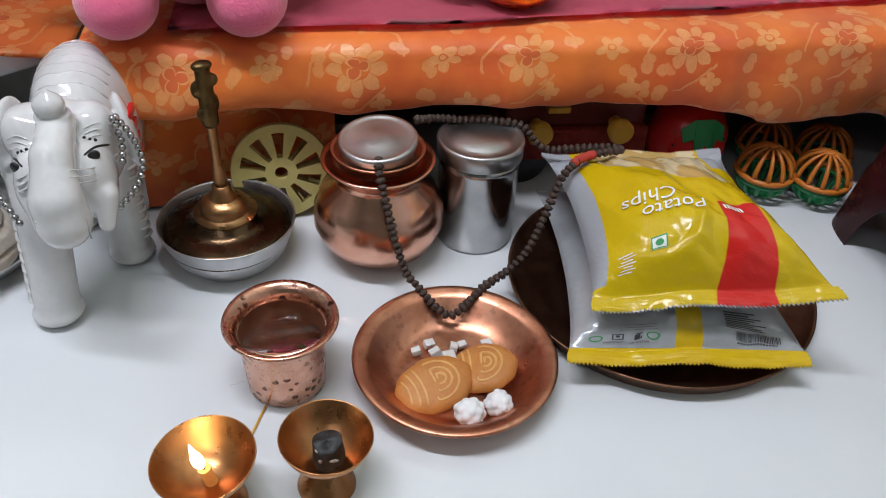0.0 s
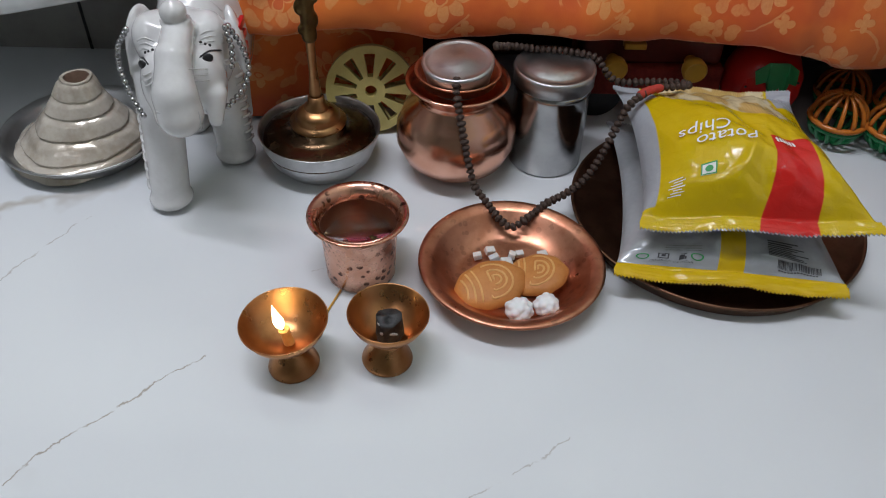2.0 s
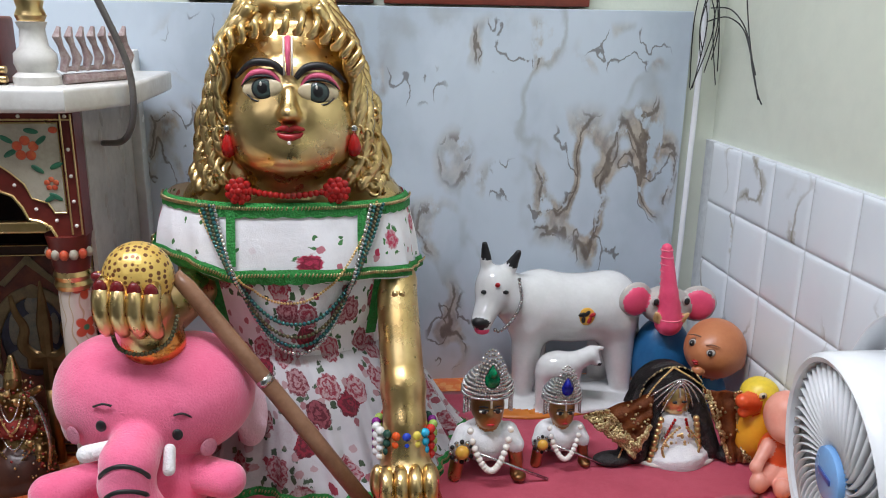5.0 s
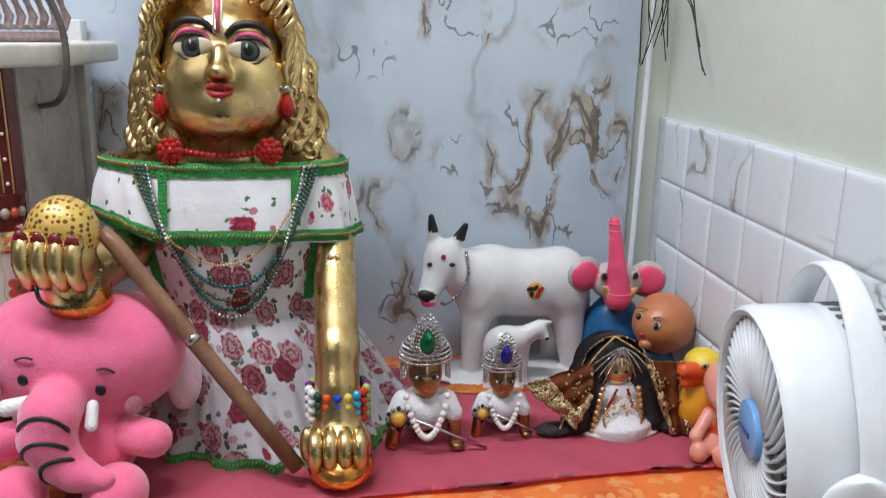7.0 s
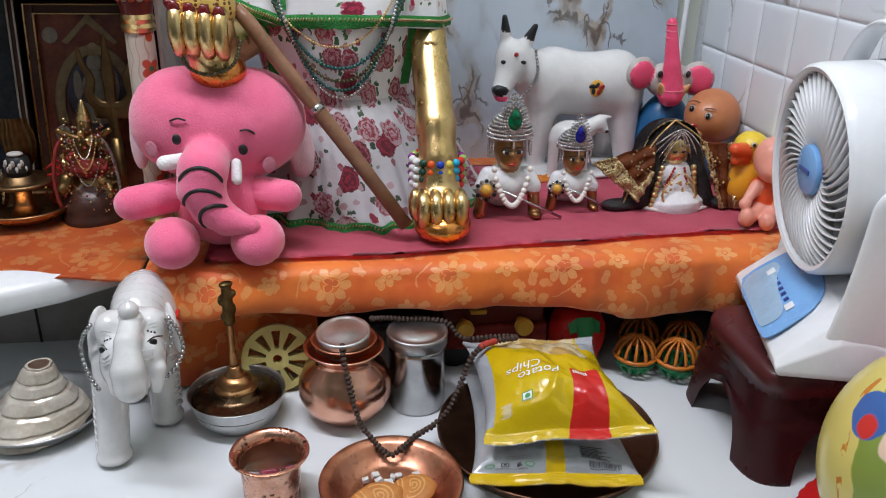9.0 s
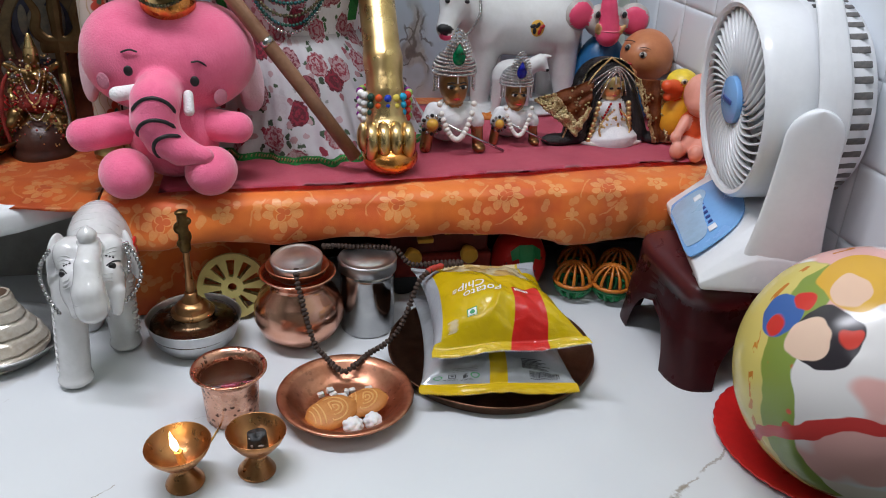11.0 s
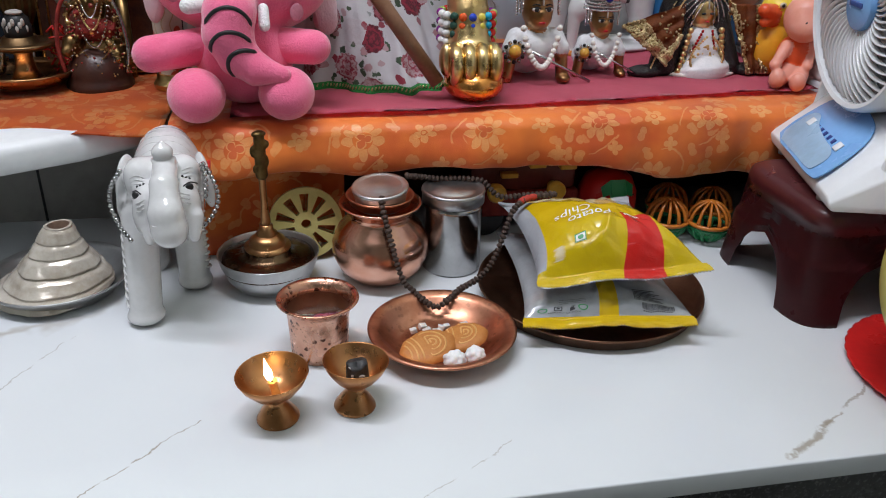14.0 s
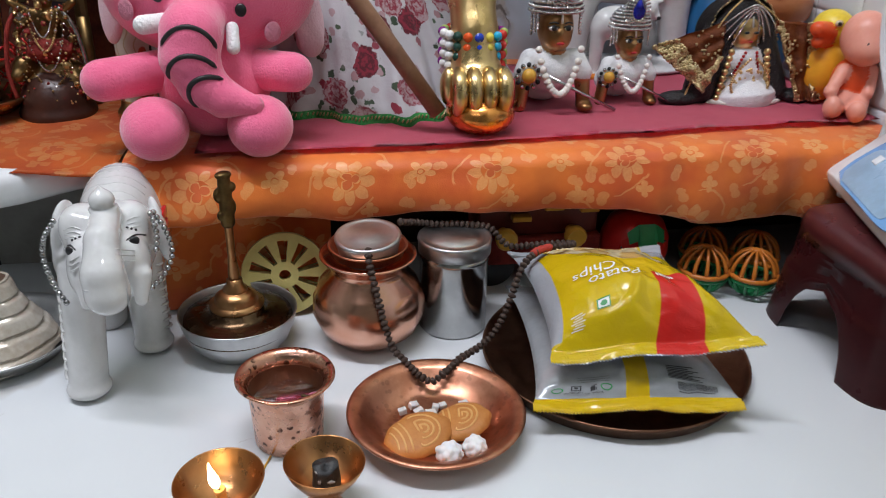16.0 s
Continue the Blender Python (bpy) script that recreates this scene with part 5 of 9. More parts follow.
rings = [base_side(y, k) for y, k in ((-0.096, 0.55), (-0.088, 0.9), (-0.070, 1.0), (-0.030, 1.0), (0.030, 1.0), (0.070, 1.0), (0.088, 0.9), (0.096, 0.55))]
for a, b in zip(rings, rings[1:]):
    for k in range(len(prof)):
        n = (k + 1) % len(prof)
        bm.faces.new((a[k], a[n], b[n], b[k]))
bm.faces.new(rings[0][::-1])
bm.faces.new(rings[-1])
bmesh.ops.recalc_face_normals(bm, faces=bm.faces[:])
part("base", rounded(bm, 0.0025, 2), M_WHITE, fan, sharp=50)
for s in (-1, 1):
    bm = bmesh.new()

    def arm(u, v):
        a = TAU * u
        v = 1 - (1 - v) ** 2
        z = 0.012 + 0.168 * v
        wide = (0.030 - 0.006 * v) * (1.0 if v < 0.85 else math.sqrt(max(0.0, 1 - ((v - 0.85) / 0.15) ** 2)))
        return -0.052 + wide * math.cos(a) * (1 + 0.35 * (1 - v) ** 3), s * (0.0965 + 0.006 * math.sin(a) * 1.0 - 0.010 * (1 - v) ** 2), z
    sheet(arm, 32, 30, closed=True, bm=bm)
    part("side_arm", bm, M_WHITE, fan, sharp=80)
slope = pose(-0.003, 0, 0.039) @ Matrix.Rotation(math.atan2(0.050, 0.054), 4, "Y")


def on_panel(bm):
    bmesh.ops.transform(bm, matrix=slope, verts=bm.verts)
    return bm


bm = bmesh.new()
pts = [tuple(q)[:2] for q in spline([(0.034, -0.040, 0), (0.034, 0.0, 0), (0.034, 0.050, 0), (0.026, 0.062, 0), (-0.010, 0.060, 0), (-0.030, 0.046, 0), (-0.038, 0.020, 0), (-0.040, -0.010, 0), (-0.036, -0.040, 0), (-0.024, -0.056, 0), (0.010, -0.063, 0), (0.028, -0.060, 0)], 60)]
outline_solid(bm, pts, 0.0004, 0.0022, bevel=0.0006)
panel = part("control_panel", on_panel(bm), M_BLUE_PANEL, fan, "light blue control panel")
bm = bmesh.new()
outline_solid(bm, [tuple(q)[:2] for q in spline([(0.031, -0.044, 0), (0.031, 0.0, 0), (0.031, 0.036, 0), (0.026, 0.044, 0), (0.012, 0.044, 0), (0.005, 0.032, 0), (0.003, 0.010, 0), (-0.002, -0.020, 0), (-0.010, -0.038, 0), (-0.006, -0.052, 0), (0.010, -0.056, 0), (0.024, -0.054, 0)], 60)], 0.0026, 0.0030, bevel=0.0001)
part("panel_plate", on_panel(bm), surface("pale_plate", (0.36, 0.52, 0.69), None, 30, 0.3), panel)
for y in (-0.037, 0.037):
    bm = bmesh.new()
    box(bm, (-0.0045, y - 0.005, 0.0024), (0.0045, y + 0.005, 0.0040), 0.0008)
    part("button", on_panel(bm), M_WHITE, panel)
bm = bmesh.new()
for k in range(5):
    box(bm, (-0.003, -0.024 + 0.011 * k, 0.0024), (0.002, -0.019 + 0.011 * k, 0.0029))
part("print_mark", on_panel(bm), surface("panel_print", (0.03, 0.06, 0.25), None, 30, 0.4), panel)
for x in (0.010, -0.080):
    for y in (-0.06, 0.06):
        bm = bmesh.new()
        tube(bm, [(x, y, -0.0006), (x, y, 0.006)], 0.006, 14)
        part("rubber_foot", bm, M_GREY, fan)

# inflated ball on a red scalloped plate, sized to camera view, cut at tiles
bm = bmesh.new()
lathe([(0.0, 0.0035), (0.086, 0.0035), (0.0955, 0.0052), (0.0960, 0.0062), (0.0945, 0.0066), (0.085, 0.0050), (0.0, 0.0050)], 120, wave=lambda a, i: 1 + (0.014 * abs(math.sin(a * 20)) if i in (2, 3, 4) else 0), bm=bm)
lathe([(0.0, 0.0), (0.06, 0.0), (0.062, 0.0036), (0.0, 0.0036)], 48, bm=bm)
for v in bm.verts:
    v.co.x = min(v.co.x, 0.0435)
single("red_plate", bm, M_RED, "red plastic plate with a scalloped edge under a ball", "plate", (0.540, 0.312, 0))
mb, nt, bs = nodes_of("printed_ball")
co = coords(nt)
wob = node(nt, "ShaderNodeTexNoise", Scale=26.0, Detail=2.0)
nt.links.new(co, wob.inputs["Vector"])
soft = nt.nodes.new("ShaderNodeVectorMath")
soft.operation = "MULTIPLY_ADD"
nt.links.new(wob.outputs["Color"], soft.inputs[0])
soft.inputs[1].default_value = (0.022,) * 3
nt.links.new(co, soft.inputs[2])


def spot(at, r, src=soft):
    """A round printed patch on the ball."""
    d = nt.nodes.new("ShaderNodeVectorMath")
    d.operation = "DISTANCE"
    nt.links.new(src.outputs[0], d.inputs[0])
    d.inputs[1].default_value = [c + (0.011 if src is soft else 0) for c in at]
    return step(nt, d.outputs["Value"], r + 0.0008, r - 0.0008)


sep = nt.nodes.new("ShaderNodeSeparateXYZ")
nt.links.new(soft.outputs[0], sep.inputs[0])
# the yellow rim and green meadow run down the side away from the wall, the red band lies across below them
side = math_node(nt, "ADD", math_node(nt, "MULTIPLY", sep.outputs[1], 0.93), math_node(nt, "MULTIPLY", sep.outputs[2], -0.36))
c = blend(nt, step(nt, noise_tex(nt, co, 9, 2), 0.47, 0.50), (0.76, 0.74, 0.72), (0.74, 0.42, 0.38))
c = blend(nt, step(nt, sep.outputs[2], -0.030, -0.034), c, (0.74, 0.66, 0.56))
green = math_node(nt, "MULTIPLY", step(nt, side, -0.032, -0.030), step(nt, sep.outputs[0], -0.030, -0.034))
c = blend(nt, green, c, (0.22, 0.30, 0.055))
c = blend(nt, math_node(nt, "MULTIPLY", step(nt, side, -0.004, -0.002), step(nt, sep.outputs[0], -0.030, -0.034)), c, (0.66, 0.56, 0.16))
c = blend(nt, math_node(nt, "MULTIPLY", step(nt, math_node(nt, "ABSOLUTE", math_node(nt, "SUBTRACT", side, 0.010)), 0.004, 0.003), step(nt, noise_tex(nt, co, 60, 2), 0.5, 0.54)), c, (0.55, 0.20, 0.03))
v = node(nt, "ShaderNodeTexVoronoi", Scale=48.0, Randomness=0.7)
nt.links.new(co, v.inputs["Vector"])
c = blend(nt, math_node(nt, "MULTIPLY", math_node(nt, "MULTIPLY", step(nt, v.outputs["Distance"], 0.24, 0.19), green), step(nt, side, -0.006, -0.010)), c, (0.60, 0.06, 0.03))
for at, r, col in (((-0.037, -0.007, 0.093), 0.030, (0.66, 0.38, 0.05)), ((-0.050, -0.012, 0.086), 0.014, (0.74, 0.50, 0.36)), ((-0.083, 0.010, 0.055), 0.017, (0.05, 0.13, 0.38)), ((-0.084, 0.006, 0.047), 0.009, (0.60, 0.04, 0.03)), ((-0.075, -0.029, 0.061), 0.024, (0.03, 0.025, 0.03)), ((-0.081, -0.022, 0.055), 0.0165, (0.78, 0.56, 0.42)), ((-0.072, 0.004, 0.070), 0.008, (0.60, 0.04, 0.03)), ((-0.064, -0.040, 0.066), 0.007, (0.62, 0.05, 0.03))):
    c = blend(nt, spot(at, r), c, col)
band = math_node(nt, "SUBTRACT", math_node(nt, "SUBTRACT", sep.outputs[2], math_node(nt, "MULTIPLY", sep.outputs[1], -0.83)), -0.030)
c = blend(nt, math_node(nt, "MULTIPLY", step(nt, math_node(nt, "ABSOLUTE", band), 0.0075, 0.0060), step(nt, sep.outputs[0], -0.010, -0.014)), c, (0.55, 0.05, 0.045))
nt.links.new(c, bs.inputs["Base Color"])
bs.inputs["Roughness"].default_value = 0.22
bump(nt, bs, noise_tex(nt, co, 60, 2), 0.08, 0.002)
bm = bmesh.new()
ball(bm, (0, 0, 0), (0.1005, 0.1005, 0.1015), 72)
for v in bm.verts:
    v.co.x = min(v.co.x, 0.0605)
single("toy_ball", bm, mb, "large inflated ball printed with green, yellow, blue and pink patches", "ball", (0.521, 0.272, 0.1075), sharp=80)

# toys below the shelf
wheel = thing("slotted_disc_toy", "pale yellow plastic disc toy with slotted spokes", "toy", (0.012, 0.6075, 0.0375), (78, 0, 4))
bm = bmesh.new()
R0, R1, R2 = 0.0065, 0.012, 0.030
rings = {}
for side, z in ((0, 0.0), (1, 0.006)):
    rings[side] = [[bm.verts.new((r * math.cos(TAU * k / 80), r * math.sin(TAU * k / 80), z + (0.003 if r < 0.02 and side else 0))) for k in range(80)] for r in (0.0048, R1, R2, 0.0365)]
hole = lambda i, k: i == 1 and (k % 8) in (2, 3, 4, 5)
for k in range(80):
    n = (k + 1) % 80
    for i in range(3):
        if not hole(i, k):
            a, b = rings[0][i], rings[0][i + 1]
            bm.faces.new((a[n], a[k], b[k], b[n]))
            a, b = rings[1][i], rings[1][i + 1]
            bm.faces.new((a[k], a[n], b[n], b[k]))
    for i in (0, 3):
        bm.faces.new((rings[0][i][k], rings[0][i][n], rings[1][i][n], rings[1][i][k]))
    if hole(1, k):
        for i in (1, 2):
            bm.faces.new((rings[0][i][k], rings[0][i][n], rings[1][i][n], rings[1][i][k]))
        for j in (k, n):
            if not hole(1, j if j == n and not hole(1, n) else (k - 1) % 80) or (j == n and not hole(1, n)):
                try:
                    bm.faces.new((rings[0][1][j], rings[0][2][j], rings[1][2][j], rings[1][1][j]))
                except ValueError:
                    pass
bmesh.ops.recalc_face_normals(bm, faces=bm.faces[:])
part("disc", bm, M_YELLOW_PL, wheel, sharp=35)

cart = thing("toy_engine", "red and black toy engine with amber buffers below the shelf", "toy", (0.245, 0.632, 0))
bm = bmesh.new()
box(bm, (-0.060, -0.004, 0.022), (0.062, 0.05, 0.050), 0.003)
part("chassis", bm, M_RED_VELVET, cart)
bm = bmesh.new()
box(bm, (-0.058, 0.0, 0.050), (0.058, 0.046, 0.082), 0.004)
part("cabin", bm, M_MAROON_PAINT, cart)
for x in (-0.034, 0.031):
    bm = bmesh.new()
    lathe([(0.0, 0.0), (0.0050, 0.0), (0.0055, 0.010), (0.0096, 0.012), (0.0102, 0.019), (0.0085, 0.0215), (0.0070, 0.0208), (0.0, 0.0206)], 28, bm=bm)
    bmesh.ops.transform(bm, matrix=pose(x, -0.002, 0.056, 90, 0, 0), verts=bm.verts)
    part("buffer", bm, M_KNOB, cart, "round amber plastic buffer")
for x, z in ((-0.018, 0.071), (0.046, 0.078), (0.012, 0.081)):
    bm = bmesh.new()
    box(bm, (x - 0.009, -0.010, z - 0.0026), (x + 0.009, 0.0, z + 0.0026), 0.001)
    part("peg", bm, M_KNOB, cart)
for x in (-0.042, 0.042):
    for y in (0.004, 0.040):
        bm = bmesh.new()
        lathe([(0.0, 0.0), (0.021, 0.0), (0.022, 0.002), (0.022, 0.006), (0.0, 0.007)], 30, bm=bm)
        bmesh.ops.transform(bm, matrix=pose(x, y, 0.022, 90, 0, 0), verts=bm.verts)
        part("wheel", bm, M_BLACK_PL, cart)

berry = thing("toy_strawberry", "red plastic strawberry with a green leaf patch", "toy", (0.341, 0.632, 0))
bm = bmesh.new()
lathe([(0.0, 0.0), (0.016, 0.001), (0.027, 0.012), (0.0325, 0.032), (0.032, 0.048), (0.026, 0.062), (0.015, 0.071), (0.0, 0.074)], 40, bm=bm)
part("fruit", bm, M_RED, berry)
bm = bmesh.new()
lobes = [(-0.62, 0.060), (-0.50, 0.050), (-0.28, 0.054), (-0.16, 0.041), (0.04, 0.050), (0.22, 0.040), (0.30, 0.053), (0.55, 0.049), (0.62, 0.061), (0.30, 0.068), (-0.30, 0.068)]
skin = lambda a, z: (0.0338 - 0.0020 * max(0.0, (z - 0.046) / 0.012) ** 2)
bm.faces.new([bm.verts.new((skin(a, z) * math.cos(a - math.pi / 2), skin(a, z) * math.sin(a - math.pi / 2), z)) for a, z in lobes])
bmesh.ops.triangulate(bm, faces=bm.faces[:])
bmesh.ops.solidify(bm, geom=bm.faces[:], thickness=0.0014)
part("leaf", bm, M_GREEN, berry, "green leaf")
bm = bmesh.new()
for k, (a, z) in enumerate(((-1.2, 0.036), (-1.9, 0.030), (-1.5, 0.02), (-0.9, 0.05), (-2.3, 0.045))):
    ball(bm, (0.0322 * math.cos(a), 0.0322 * math.sin(a), z), 0.0011, 8)
part("seed", bm, M_BLACK_PL, berry)


def cage_ball(place, turn):
    ob = thing("cage_ball", "hollow rattle ball with orange ribs above a green cage", "toy", place, (0, 0, turn), "rattle balls")
    r = 0.0215
    bm = bmesh.new()
    tube(bm, [(r * math.cos(t), 0, 0.023 + r * 1.05 * math.sin(t)) for t in (j / 7 * 1.42 for j in range(8))], [0.0021, 0.0021, 0.002, 0.0019, 0.0017, 0.0015, 0.0013, 0.0012], 6)
    rib = finish(bm, "rib", M_ORANGE_PL, 60)
    bm = bmesh.new()
    tube(bm, [(r * math.cos(t), 0, 0.0205 + 0.0190 * math.sin(t)) for t in (-j / 5 * 1.42 for j in range(6))], 0.0021, 6)
    bar = finish(bm, "cage_bar", M_GREEN, 60)
    for k in range(12):
        for me, a in ((rib, 30 * k), (bar, 30 * k + 15)):
            o = new(me.name, me)
            o.matrix_basis = pose(0, 0, 0, 0, 0, a)
            o.parent = ob
    part("top_cap", ball(bmesh.new(), (0, 0, 0.023 + r * 1.04), (0.0045, 0.0045, 0.0022), 10), M_ORANGE_PL, ob)
    part("base_cap", ball(bmesh.new(), (0, 0, 0.0022), (0.0075, 0.0075, 0.0020), 10), M_GREEN, ob)
    for name, k, z, w, m in (("orange_rim", 1.04, 0.0225, 0.0024, M_ORANGE_PL), ("green_rim", 1.0, 0.0185, 0.0022, M_GREEN)):
        bm = bmesh.new()
        tube(bm, [(r * k * math.cos(TAU * q / 32), r * k * math.sin(TAU * q / 32), z) for q in range(33)], w, 6)
        part(name, bm, m, ob)
    return ob


first = cage_ball((0.401, 0.600, 0), 10)
for p, a in (((0.4435, 0.587, 0), 3), ((0.4195, 0.640, 0), 22), ((0.466, 0.625, 0), 14)):
    copy_thing(first, pose(*p, 0, 0, a))


# ---- snack bags ----
def facet(x, y, seed):
    """Random heights on a lattice, joined by flat triangles: creased film."""
    i, j = math.floor(x), math.floor(y)
    fx, fy = x - i, y - j
    q = lambda a, b: noise.noise(V((i + a) * 7.31 + seed, (j + b) * 5.77 - seed, seed * 3.1)) * 1.6
    if fx + fy < 1:
        return q(0, 0) + (q(1, 0) - q(0, 0)) * fx + (q(0, 1) - q(0, 0)) * fy
    return q(1, 1) + (q(0, 1) - q(1, 1)) * (1 - fx) + (q(1, 0) - q(1, 1)) * (1 - fy)


# along a bag: share of the film, share of the ground covered, fullness
BAG_LINE = [(0.0, 0.0, 0.0), (0.085, 0.052, 0.0), (0.15, 0.070, 0.34), (0.24, 0.092, 0.62), (0.32, 0.128, 0.80), (0.40, 0.195, 0.95), (0.50, 0.310, 1.0), (0.64, 0.500, 0.93), (0.78, 0.720, 0.66), (0.88, 0.890, 0.24), (0.915, 0.935, 0.0), (1.0, 1.0, 0.0)]


def bag_line(v):
    for a, b in zip(BAG_LINE, BAG_LINE[1:]):
        if v <= b[0]:
            t = (v - a[0]) / (b[0] - a[0])
            return a[1] + (b[1] - a[1]) * t, a[2] + (b[2] - a[2]) * t
    return 1.0, 0.0


def snack_bag(label, place, turn, w, l, up, down, seed, paint, materials, twist=0.0, skew=0.0, flare=0.0, crumple=1.0):
    ob = thing("snack_bag", label, "snack bag", place, turn, "snack bags")
    seal = 0.085

    def at(u, v, side):
        v0, v1 = max(0.0, v - 0.02), min(1.0, v + 0.02)
        ground, full = [(p + 2 * q + r) / 4 for p, q, r in zip(bag_line(v0), bag_line(v), bag_line(v1))]
        sealed = v <= seal or v >= 1 - seal
        puff = 0.0 if sealed else full * max(0.0, 4 * u * (1 - u)) ** 0.55
        front = max(0.0, 1 - ground * 1.6)
        pinch = 1 - 0.12 * math.sin(math.pi * min(1.0, max(0.0, ground - 0.03) * 1.06)) ** 0.6
        x, y = (u - 0.5) * w * pinch, (ground - 0.5) * l
        x += flare * max(0.0, 2 * u - 1) ** 1.6 * max(0.0, 1 - ground * 5)
        y += skew * (2 * u - 1) * (1 - ground)
        ridge = max(0.0, 1 - abs(u - 0.46 - 0.5 * (v - 0.36)) / (0.05 + 0.55 * max(0.0, 0.36 - v))) * max(0.0, 1 - abs(v - 0.30) / 0.22)
        dent = max(0.0, 1 - abs(u - 0.56) / 0.10) * max(0.0, 1 - abs(v - 0.26) / 0.14)
        fold = 0.0052 * facet(u * 4.2 + 1.3 * v, v * 4.0 - 0.9 * u, seed) + 0.0030 * facet(u * 9 - 3 * v, v * 8 + 2 * u, seed + 7) + 0.0012 * facet(u * 19 + 4 * v, v * 17 - 3 * u, seed + 3)
        fold = fold * crumple + ((0.0065 * ridge - 0.0050 * dent) * crumple if side > 0 else 0.0)
        edge = math.exp(-((v - seal) / 0.09) ** 2) + math.exp(-((1 - v - seal) / 0.11) ** 2)
        pleat = 0.0026 * edge * math.sin(u * 38 + seed + 4 * noise.noise(V(u * 5, seed, 0))) * min(1.0, puff * 6)
        z = (up if side > 0 else -down) * puff + (fold + pleat) * min(1.0, puff * 2.0) * (1 if side > 0 else 0.5)
        if sealed:
            t = v if v <= seal else 1 - v
            z = 0.0005 * side + 0.0013 * math.sin(t / seal * TAU * 4) + 0.0016 * math.sin(u * 11 + seed) + 0.0010 * noise.noise(V(u * 16, t * 30, seed))
            z -= 0.004 * (1 - t / seal) if v <= seal else 0.0
            if t == 0:
                y += 0.0011 * (1 if round(u * 120) % 2 else -1)
        z += twist * (2 * u - 1) * front
        return x, y, z
    nu, nv = 120, 96
    for name, side in (("front_film", 1), ("back_film", -1)):
        bm = sheet(lambda u, v: at(u, v, side), nu, nv)
        if side < 0:
            bmesh.ops.reverse_faces(bm, faces=bm.faces[:])
        fs = list(bm.faces)
        for i in range(nu):
            for j in range(nv):
                fs[i * nv + j].material_index = paint((i + 0.5) / nu, (j + 0.5) / nv, side)
        part(name, bm, materials, ob, sharp=50)
    return ob, at


def stuck(at, lift=0.0005):
    """Maps flat print (u, v) on to the upper film."""
    return lambda u, v: (lambda p: (p[0], p[1], p[2] + lift))(at(u, v, 1))


def patch(bm, at, u0, u1, v0, v1, lift=0.0005, n=4):
    f = stuck(at, lift)
    return sheet(lambda a, b: f(u0 + (u1 - u0) * a, v0 + (v1 - v0) * b), n, n, bm=bm)


def lettering(text, at, u, v, size_u, size_v, flip, lift=0.0016, shear=0.0):
    cu = bpy.data.curves.new("lettering", "FONT")
    cu.body, cu.align_x, cu.align_y, cu.shear, cu.resolution_u = text, "CENTER", "CENTER", shear, 3
    ob = bpy.data.objects.new("lettering", cu)
    scene.collection.objects.link(ob)
    bpy.context.view_layer.update()
    me = bpy.data.meshes.new_from_object(ob.evaluated_get(bpy.context.evaluated_depsgraph_get()))
    bpy.data.objects.remove(ob)
    s = -1 if flip else 1
    f = stuck(at, lift)
    for q in me.vertices:
        q.co = f(u + s * q.co.x * size_u, v + s * q.co.y * size_v)
    return me


def paint_front(u, v, side):
    return 0 if side > 0 else 1


def printed_film():
    """Yellow film with a red label, a printed heap of chips and silver edges, laid out on the flat bag."""
    m, nt, bs = nodes_of("printed_yellow_film")
    tc = nt.nodes.new("ShaderNodeTexCoord")
    sep = nt.nodes.new("ShaderNodeSeparateXYZ")
    nt.links.new(tc.outputs["UV"], sep.inputs[0])
    u, v = sep.outputs[0], sep.outputs[1]
    co = coords(nt)
    E = 0.004
    lin = lambda a, b, c: math_node(nt, "ADD", math_node(nt, "ADD", math_node(nt, "MULTIPLY", u, a), math_node(nt, "MULTIPLY", v, b)), c)
    both = lambda a, b, k=1.0: math_node(nt, "MULTIPLY", math_node(nt, "MULTIPLY", a, b), k)
    c = blend(nt, noise_tex(nt, co, 20, 4), (0.60, 0.43, 0.006), (0.55, 0.38, 0.004))
    red = both(step(nt, lin(1, -0.16, -0.525), -E, E), step(nt, lin(-1, 0.10, 0.765), -E, E), step(nt, lin(0.10, -1, 0.44), -E, E))
    c = blend(nt, red, c, (0.55, 0.018, 0.014))
    top = math_node(nt, "ADD", v, math_node(nt, "MULTIPLY", math_node(nt, "SINE", math_node(nt, "MULTIPLY", u, 7.0)), -0.05))
    chips = both(step(nt, top, 0.70, 0.71), step(nt, u, 0.20, 0.22), step(nt, u, 0.86, 0.84))
    wave = node(nt, "ShaderNodeTexWave", Scale=26.0, Distortion=5.0, Detail=1.0)
    nt.links.new(tc.outputs["UV"], wave.inputs["Vector"])
    heap = blend(nt, wave.outputs["Fac"], (0.62, 0.45, 0.18), (0.40, 0.23, 0.06))
    heap = blend(nt, step(nt, noise_tex(nt, tc.outputs["UV"], 7, 2), 0.48, 0.54), heap, (0.66, 0.55, 0.34))
    c = blend(nt, chips, c, heap)
    side = math_node(nt, "MAXIMUM", both(step(nt, lin(-1, 0.05, 0.045), -E, E), step(nt, v, 0.15, 0.17)), both(step(nt, v, 0.80, 0.81), math_node(nt, "MAXIMUM", step(nt, u, 0.16, 0.15), step(nt, u, 0.86, 0.87))))
    c = blend(nt, side, c, (0.36, 0.38, 0.41))
    nt.links.new(c, bs.inputs["Base Color"])
    bs.inputs["Roughness"].default_value = 0.17
    bump(nt, bs, noise_tex(nt, co, 95, 4, 0.6, 0.8), 0.32, 0.0022)
    return m


